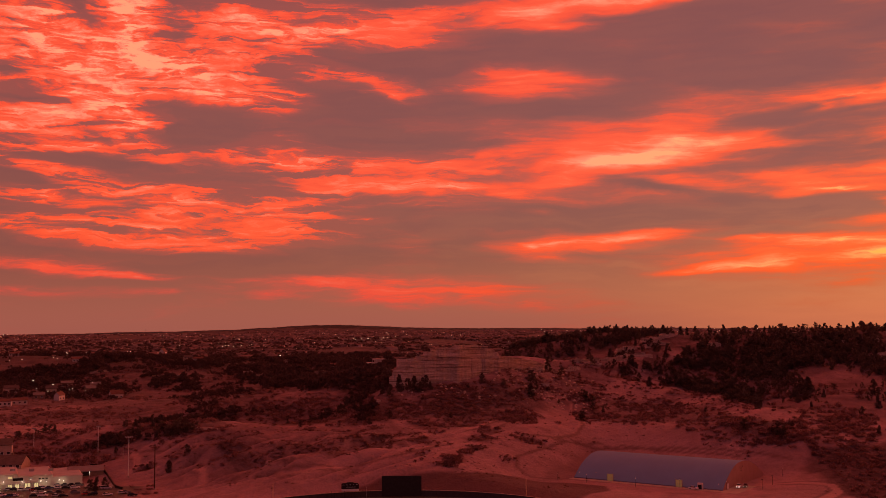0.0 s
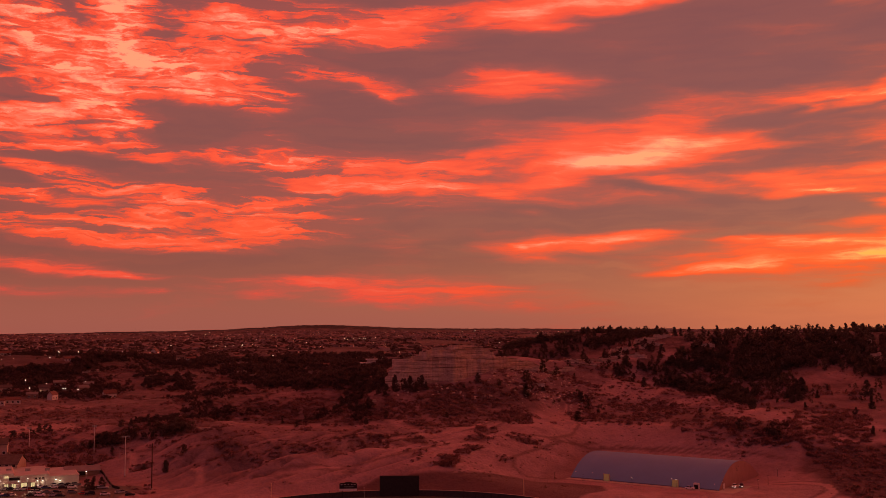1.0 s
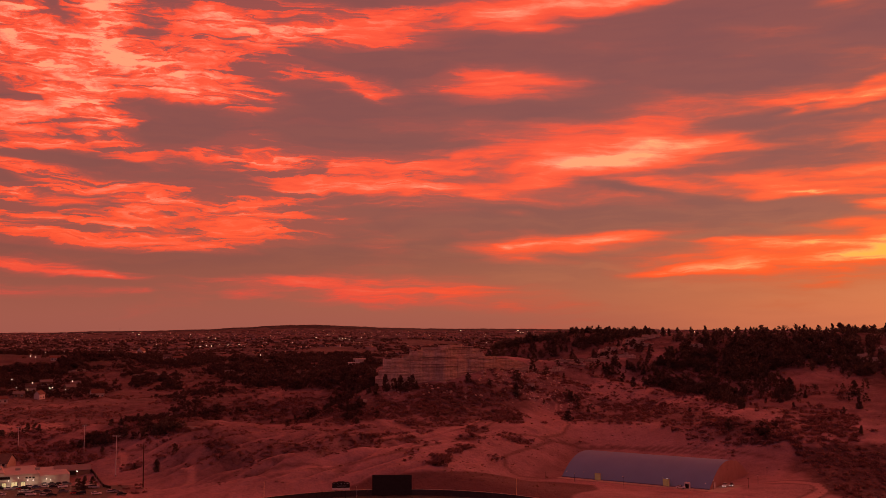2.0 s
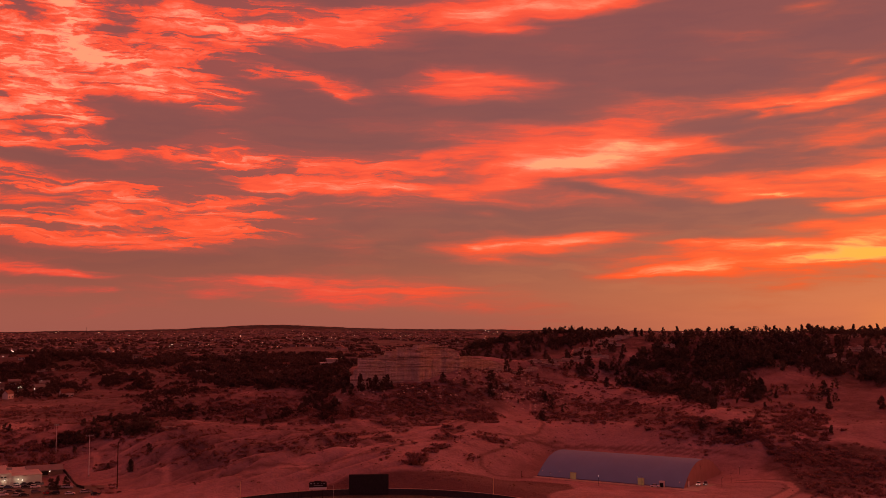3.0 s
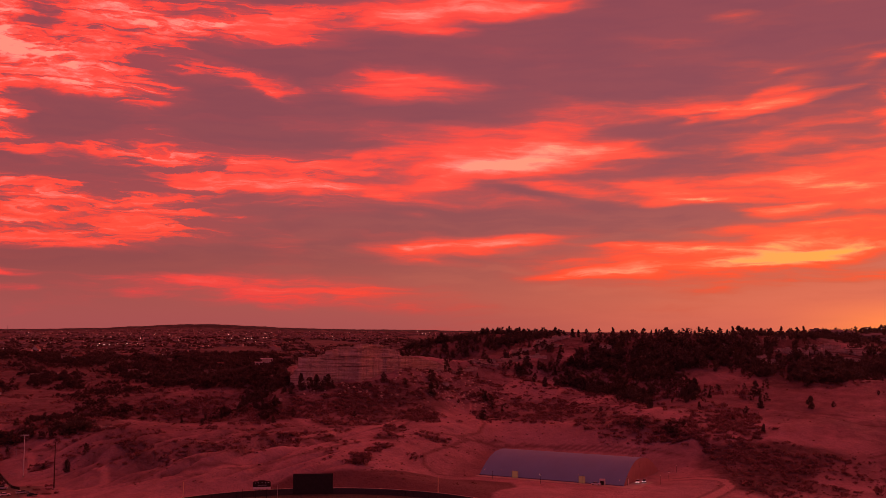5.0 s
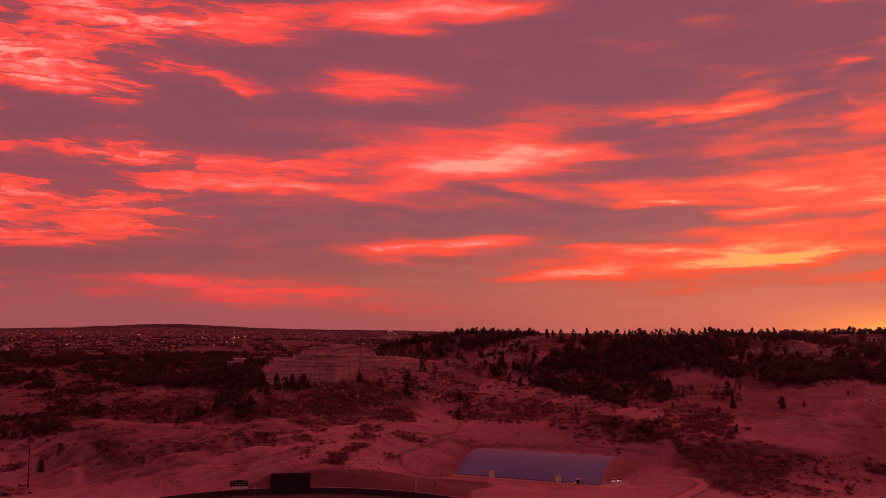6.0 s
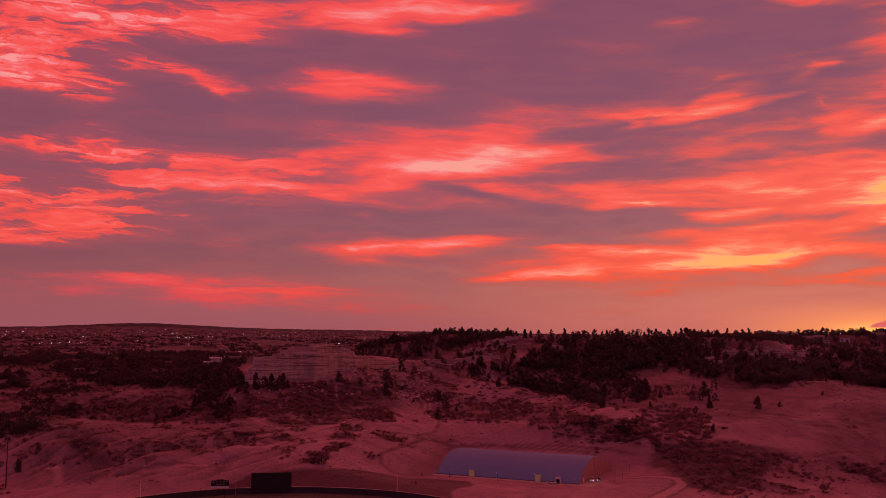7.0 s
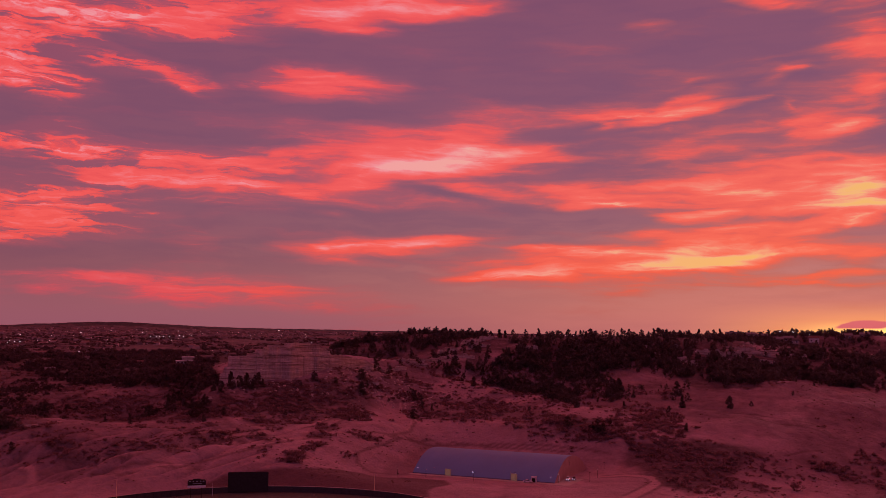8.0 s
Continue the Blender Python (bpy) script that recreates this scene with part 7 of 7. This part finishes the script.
def car_kit(paint, tall=False, lights=False):
    car = empty("car", Matrix())
    up = 0.25 if tall else 0.0
    tagged(car, f"{PAINT_WORDS[paint]} {'sport utility car' if tall else 'saloon car'} parked on the asphalt lot", "car", "parked cars")
    body = extrude_outline([(-2.25, 0.35), (2.25, 0.35), (2.32, 0.62), (2.2, 0.82 + up), (1.0, 0.95 + up), (-2.1, 0.98 + up), (-2.3, 0.75)], 1.8, 0.93)
    bmesh.ops.bevel(body, geom=list(body.edges), offset=0.05, segments=1, affect="EDGES")
    part("body", body, PAINTS[paint], car)
    cab = [(0.95, 0.94 + up), (0.25, 1.45 + up), (-1.2 if not tall else -1.9, 1.47 + up), (-1.95 if not tall else -2.1, 0.97 + up)]
    part("cabin_glass", extrude_outline(cab, 1.62, 0.82), SCREEN, car, "dark car windows")
    part("roof", boxes((-1.15 if not tall else -1.85, 0.2, -0.66, 0.66, 1.45 + up, 1.53 + up), bevel=0.03), PAINTS[paint], car)
    for x in (-1.4, 1.42):
        for y in (-0.82, 0.82):
            wheel = part("wheel", tube(bmesh.new(), (x, y - 0.11, 0.33), (x, y + 0.11, 0.33), 0.33, 0.33, 12), RUBBER, car)
            part("rim", tube(bmesh.new(), (x, y - 0.13, 0.33), (x, y + 0.13, 0.33), 0.19, 0.19, 8), STEEL, wheel)
    for y in (-0.62, 0.62):
        part("headlight", boxes((2.2, 2.34, y - 0.2, y + 0.2, 0.58, 0.76), bevel=0.02), HEAD_ON if lights else HEAD_OFF, car)
        part("tail_light", boxes((-2.34, -2.2, y - 0.18, y + 0.18, 0.6, 0.78), bevel=0.02), TAIL, car)
    return car


KITS = [car_kit(0), car_kit(1), car_kit(2), car_kit(3), car_kit(4), car_kit(5), car_kit(0, True), car_kit(1, True), car_kit(2, True), car_kit(5, True)]


def park(kit, x, y, turn):
    copy_thing(KITS[kit], pose(x, y, float(ground(x, y)) + 0.02, 0, 0, turn))


park(6, -202.1, 512.0, 195)
park(1, -198.2, 512.0, 30)
park(2, -193.4, 511.0, 14)
park(0, -189.7, 511.0, 5)
park(7, -186.0, 512.0, 24)
park(3, -202.8, 505.0, 15)
park(8, -199.3, 504.0, 22)
park(0, -196.5, 505.0, 29)
park(1, -192.9, 504.0, 24)
park(5, -189.2, 504.0, 22)
park(2, -185.9, 504.0, 24)
park(9, -182.4, 504.0, 20)
park(6, -196.8, 495.0, 20)
park(4, -193.7, 495.0, 16)
park(0, -190.7, 496.0, 198)
park(2, -185.4, 495.0, 15)
park(6, -181.1, 495.0, 26)
park(1, -211.6, 491.0, 11)
park(2, -209.0, 491.0, 13)
park(0, -205.0, 490.0, 14)
park(7, -202.7, 490.0, 199)
park(3, -199.1, 490.0, 6)
park(8, -196.7, 490.0, 11)
park(0, -194.8, 482.0, 19)
park(1, -192.4, 482.0, 26)
park(5, -187.5, 481.0, 13)
park(2, -183.7, 482.0, 11)
park(9, -175.5, 480.0, 19)
park(6, -207.1, 473.0, 3)
park(4, -204.0, 472.0, 197)
park(0, -201.9, 473.0, 194)
park(2, -191.6, 472.0, 16)
park(6, -187.7, 472.0, 8)
park(1, -181.4, 472.0, 17)
park(2, -177.8, 471.0, 15)
park(0, -167.3, 494.0, 24)
park(7, -165.0, 493.0, 8)
park(3, -168.7, 476.0, 30)
park(8, -165.5, 475.0, 199)
park(0, -158.2, 474.0, 22)
park(1, -152.8, 479.0, 25)
park(5, -151.7, 480.0, 26)
park(2, -146.2, 473.0, 21)

shine = car_kit(0, True, True)
tagged(shine, "white sport utility car with headlights on beside the hall", "car")
shine.matrix_world = pose(142.0, 489.5, 3.15, 0, 0, -115)
twin = car_kit(5, False, True)
tagged(twin, "grey car with headlights on beside the hall", "car")
twin.matrix_world = pose(146.0, 491.5, 3.15, 0, 0, -112)
park(0, 119.5, 486.5, -30)
for kit in KITS:
    for child in list(kit.children_recursive):
        bpy.data.objects.remove(child)
    bpy.data.objects.remove(kit)

# ---- big store at the car park ----
STORE = empty("store", pose(-182.5, 508.5, 4.3, 0, 0, 25))
tagged(STORE, "long pale store with lit shop windows at a car park", "store building")
CREAM = plain("cream_stucco", (0.56, 0.50, 0.44), 0.85, 0, 0.06, 3.0)
SHOP = Surface("lit_shop_window", 0.3).colour((0.6, 0.5, 0.3)).glow((1.0, 0.80, 0.38), 0.55).mat


def store():
    steps = ((-95, -42, 7.0), (-42, -30, 7.4), (-30, -14, 6.2), (-14, 0, 5.0))
    for a, b, h in steps:
        part("wall", boxes((a, b, 0, 34, -2, h), bevel=0.06), CREAM, STORE)
        part("parapet_cap", boxes((a - 0.2, b + 0.2, -0.25, 0.5, h, h + 0.12), (b - 0.3, b + 0.2, 0.5, 34, h, h + 0.12)), CREAM, STORE)
        part("roof_deck", boxes((a + 0.4, b - 0.4, 0.6, 33.5, h + 0.01, h + 0.12)), plain("pale_roof_membrane", (0.40, 0.42, 0.41), 0.9, 0, 0.12, 5.0) if a == -95 else bpy.data.materials["pale_roof_membrane"], STORE)
    for k in range(5):
        part("roof_unit", boxes((-1.2, 1.2, -0.9, 0.9, 0, 1.3), bevel=0.05), STEEL, STORE, "grey rooftop air unit").location = (-50 + 9 * k, 14 + 3 * (k % 2), 6.3 if k > 2 else 7.1)
    for x, w, h in ((-39.5, 3.6, 2.7), (-33.5, 1.8, 2.5), (-30.2, 1.8, 2.5), (-25.5, 2.6, 2.7), (-21.5, 1.8, 2.6), (-46, 3, 2.6), (-52, 4, 2.6)):
        shop = part("shop_window", boxes((-w / 2, w / 2, -0.12, 0.05, 0.2, h)), SHOP, STORE, "lit shop window")
        shop.location = (x, 0, 0)
        part("frame", boxes((-w / 2 - 0.15, w / 2 + 0.15, -0.2, 0, h, h + 0.2), (-0.06, 0.06, -0.18, -0.1, 0.2, h), (-w / 2 - 0.15, -w / 2, -0.2, 0, 0.2, h), (w / 2, w / 2 + 0.15, -0.2, 0, 0.2, h)), DARK, shop)
        part("awning", boxes((-w / 2 - 0.5, w / 2 + 0.5, -1.8, -0.2, h + 0.3, h + 0.55), bevel=0.04), CREAM, shop)
    part("sign_board", boxes((-2.4, 2.4, -0.35, -0.05, 0, 1.3), bevel=0.05), DARK, STORE, "dark sign board").location = (-29.9, 0, 4.2)
    part("sign_board", boxes((-0.9, 0.9, -0.35, -0.05, 0, 0.9), bevel=0.05), SHOP, STORE, "small lit sign").location = (-33.5, 0, 5.4)
    for k in range(3):
        part("vent_window", boxes((-0.5, 0.5, -0.1, 0, 0, 0.6)), DARK, STORE).location = (-20 + 1.6 * k, 0, 4.2)
    for x, z in ((-28.0, 3.8), (-36.5, 4.4), (-19.5, 3.6), (-17.0, 3.4), (-11.0, 3.6), (-9.0, 3.0), (-45, 4.2)):
        lamp = part("wall_lamp", boxes((-0.25, 0.25, -0.5, -0.02, -0.2, 0.2), bevel=0.04), DARK, STORE)
        lamp.location = (x, 0, z)
        bm = bmesh.new()
        bmesh.ops.create_icosphere(bm, subdivisions=1, radius=0.26, matrix=Matrix.Translation((0, -0.62, -0.2)))
        part("bulb", bm, BULB, lamp)
        light = new("lamp_light", bpy.data.lights.new("lamp_light", "POINT"))
        light.data.energy, light.data.color, light.data.shadow_soft_size = 38, (1.0, 0.80, 0.50), 0.3
        light.matrix_world = STORE.matrix_world @ Matrix.Translation((x, -1.6, z - 0.6))


store()


def lot_lamp(x, y):
    lamp = empty("car_park_lamp", pose(x, y, float(ground(x, y)), 0, 0, 0))
    tagged(lamp, "tall car park lamp with a lit head", "lamp post", "car park lamps")
    part("post", tube(bmesh.new(), (0, 0, -0.3), (0, 0, 7.5), 0.12, 0.08, 8), STEEL, lamp)
    part("head", boxes((-0.6, 0.6, -0.3, 0.3, 7.5, 7.7), bevel=0.03), DARK, lamp)
    bm = bmesh.new()
    bmesh.ops.create_icosphere(bm, subdivisions=1, radius=0.3, matrix=Matrix.LocRotScale((0, -0.1, 7.4), None, (1.3, 1, 0.7)))
    part("bulb", bm, BULB, lamp)
    light = new("lamp_light", bpy.data.lights.new("lamp_light", "POINT"))
    light.data.energy, light.data.color, light.data.shadow_soft_size = 420, (1.0, 0.80, 0.48), 0.4
    light.location = (x, y, float(ground(x, y)) + 6.9)


for x, y in ((-176, 500), (-196, 478), (-214, 484)):
    lot_lamp(x, y)

# buildings above the store
house(-238, 530, 8, 34, 18, 5.0, 4.0, 0, 3, "long low building with a broad dark gable roof")
def shed(x, y, turn):
    """A low long store shed under one shallow gable."""
    home = empty("shed", pose(x, y, float(ground(x, y)) - 0.3, 0, 0, turn))
    tagged(home, "low grey gabled shed beside the car park", "shed")
    part("wall", boxes((-8.5, 8.5, -5, 5, -2.5, 2.4)), WALLS[2], home)
    part("roof", gable(bmesh.new(), 17, 10, 2.4, 4.6), plain("grey_roof_sheet", (0.20, 0.185, 0.19), 0.7, 0.0, 0.12, 3.0), home, "grey sheet roof")
    part("door", boxes((-1.5, 1.5, -5.12, -5.0, 0.3, 2.2)), DARK, home)


shed(-189, 531, 22)
tall_house = house(-249, 560, 20, 16, 13, 8.5, 3.0, 0, 0, "two-storey tan building with deep dark windows")

# retaining fence round the lot's corner, bent along the slope's foot
fence = empty("retaining_fence", Matrix())
tagged(fence, "low black retaining fence curving round the car park", "fence")
bend = [(-191, 543), (-186, 540), (-182, 536), (-177, 528), (-172, 519), (-167, 508), (-162, 497), (-157, 491)]
for (ax, ay), (bx, by) in zip(bend, bend[1:]):
    za, zb = float(ground(ax, ay)), float(ground(bx, by))
    bm = bmesh.new()
    quad = [(ax, ay, za - 0.5), (bx, by, zb - 0.5), (bx, by, zb + 1.2), (ax, ay, za + 1.2)]
    front = [bm.verts.new(v) for v in quad]
    back = [bm.verts.new((v[0] + 0.3, v[1] + 0.25, v[2])) for v in quad]
    bm.faces.new(front)
    bm.faces.new(back[::-1])
    for k in range(4):
        bm.faces.new((front[(k + 1) % 4], front[k], back[k], back[(k + 1) % 4]))
    part("panel", bm, DARK, fence)
    part("post", tube(bmesh.new(), (ax, ay, za - 0.6), (ax, ay, za + 1.35), 0.14, 0.14, 6), DARK, fence)


# ---- poles ----
def mast(name, x, y, high, r, material, label, arms=0.0):
    z = float(ground(x, y))
    pole = empty(name, pose(x, y, z, 0, 0, 12))
    tagged(pole, label, "pole")
    part("shaft", tube(bmesh.new(), (0, 0, -1), (0, 0, high), r, r * 0.6, 10), material, pole)
    part("footing", tube(bmesh.new(), (0, 0, -0.6), (0, 0, 0.6), r * 2, r * 1.8, 10), CONCRETE, pole)
    if arms:
        arm = part("cross_arm", boxes((-arms, arms, -0.12, 0.12, high - 0.6, high - 0.35), bevel=0.03), material, pole)
        for k in (-1, -0.4, 0.4, 1):
            part("lamp_box", boxes((k * arms * 0.85 - 0.3, k * arms * 0.85 + 0.3, -0.4, -0.1, high - 0.5, high + 0.15), bevel=0.03), STEEL, arm)


mast("light_mast", -164, 523, 20.8, 0.25, PALE, "tall pale steel floodlight mast with unlit lamps", 2.0)
mast("light_mast", -193, 561, 15.0, 0.22, PALE, "tall pale steel floodlight mast on the meadow", 1.2)
mast("light_mast", -237, 581, 11.0, 0.2, PALE, "pale steel floodlight mast far up the meadow", 1.2)
mast("utility_pole", -142, 494, 22.2, 0.33, BARK, "tall dark brown utility pole on dry ground")
mast("fence_pole", -168, 505, 6.0, 0.08, STEEL, "thin grey steel pole beside the car park")
mast("fence_pole", -175, 549, 7.0, 0.08, STEEL, "thin grey steel pole on the meadow")

# ---- ball field ----
mast("foul_pole", 36.6, 457, 10.3, 0.15, plain("foul_yellow", (0.85, 0.66, 0.36), 0.5), "thin yellow foul pole at the outfield fence")
mast("foul_pole", -77, 452.5, 10.0, 0.15, bpy.data.materials["foul_yellow"], "thin yellow foul pole at the outfield fence")
mast("radio_mast", -1224, 4100, 28, 0.5, DARK, "thin dark radio mast on the far skyline")
mast("flag_pole", -36.5, 468, 5.6, 0.08, PALE, "slim white pole behind the outfield fence")
mast("net_post", -52, 462, 5.0, 0.14, DARK, "short black post at the outfield fence")
mast("net_post", 9.4, 463, 5.0, 0.12, DARK, "short black post at the outfield fence")

outfield = empty("outfield_fence", Matrix())
tagged(outfield, "curved dark grey outfield fence with pale top rail", "fence")
CLAD = bpy.data.materials["black_windscreen"]
MESH = plain("dark_grey_windscreen", (0.05, 0.045, 0.048), 0.9, 0, 0.2, 1.0)
SPAN = 2.6
rail_mat = plain("pale_rail", (0.55, 0.42, 0.32), 0.6)
for k in range(-24, 25):
    a0, a1 = radians(k * SPAN), radians((k + 1) * SPAN)
    r = 88.5
    p0 = Vector((FIELD[0] + r * math.sin(a0), FIELD[1] + r * math.cos(a0), 2.6))
    p1 = Vector((FIELD[0] + r * math.sin(a1), FIELD[1] + r * math.cos(a1), 2.6))
    way = (p1 - p0).to_2d().angle_signed(Vector((1, 0)))
    panel = part("panel", boxes((0.08, (p1 - p0).length - 0.08, -0.04, 0.04, -0.3, 2.75)), MESH, outfield)
    panel.matrix_world = Matrix.Translation(p0) @ Matrix.Rotation(way, 4, "Z")
    rail = part("top_rail", boxes((0, (p1 - p0).length, -0.12, 0.12, 2.75, 2.98), bevel=0.03), rail_mat, panel, "pale top rail")
    post = part("post", tube(bmesh.new(), (p0.x, p0.y, 2.2), (p0.x, p0.y, 5.45), 0.07, 0.07, 6), DARK, outfield)

board = empty("scoreboard", pose(-43.5, 463.5, float(ground(-43.5, 463.5)), 0, 0, 4))
tagged(board, "small black scoreboard with white lower panel on posts", "scoreboard")
b0 = 7.2 - float(ground(-43.5, 463.5))
part("face", boxes((-4.0, 4.0, -0.25, 0.25, b0 + 1.0, b0 + 3.2), bevel=0.05), CLAD, board)
part("lower_panel", boxes((-4.0, 4.0, -0.28, 0.2, b0, b0 + 0.98), bevel=0.05), WHITE, board, "white lower panel")
part("header", boxes((-3.6, 3.6, -0.2, 0.2, b0 + 3.2, b0 + 3.6), (-1.6, 1.6, -0.2, 0.2, b0 + 3.6, b0 + 3.95), bevel=0.05), CLAD, board)
for x, w in ((-3.0, 0.7), (-1.5, 0.5), (0.1, 0.5), (1.6, 0.5), (3.0, 0.7)):
    part("digit_bar", boxes((x - w / 2, x + w / 2, -0.29, -0.25, b0 + 2.75, b0 + 2.95)), WHITE, board)
part("name_bar", boxes((-1.8, 2.4, -0.29, -0.25, b0 + 1.7, b0 + 1.95)), STEEL, board)
for x in (-2.6, 2.2):
    part("post", tube(bmesh.new(), (x, 0.1, -0.6), (x, 0.1, b0 + 0.2), 0.14, 0.14, 8), DARK, board)
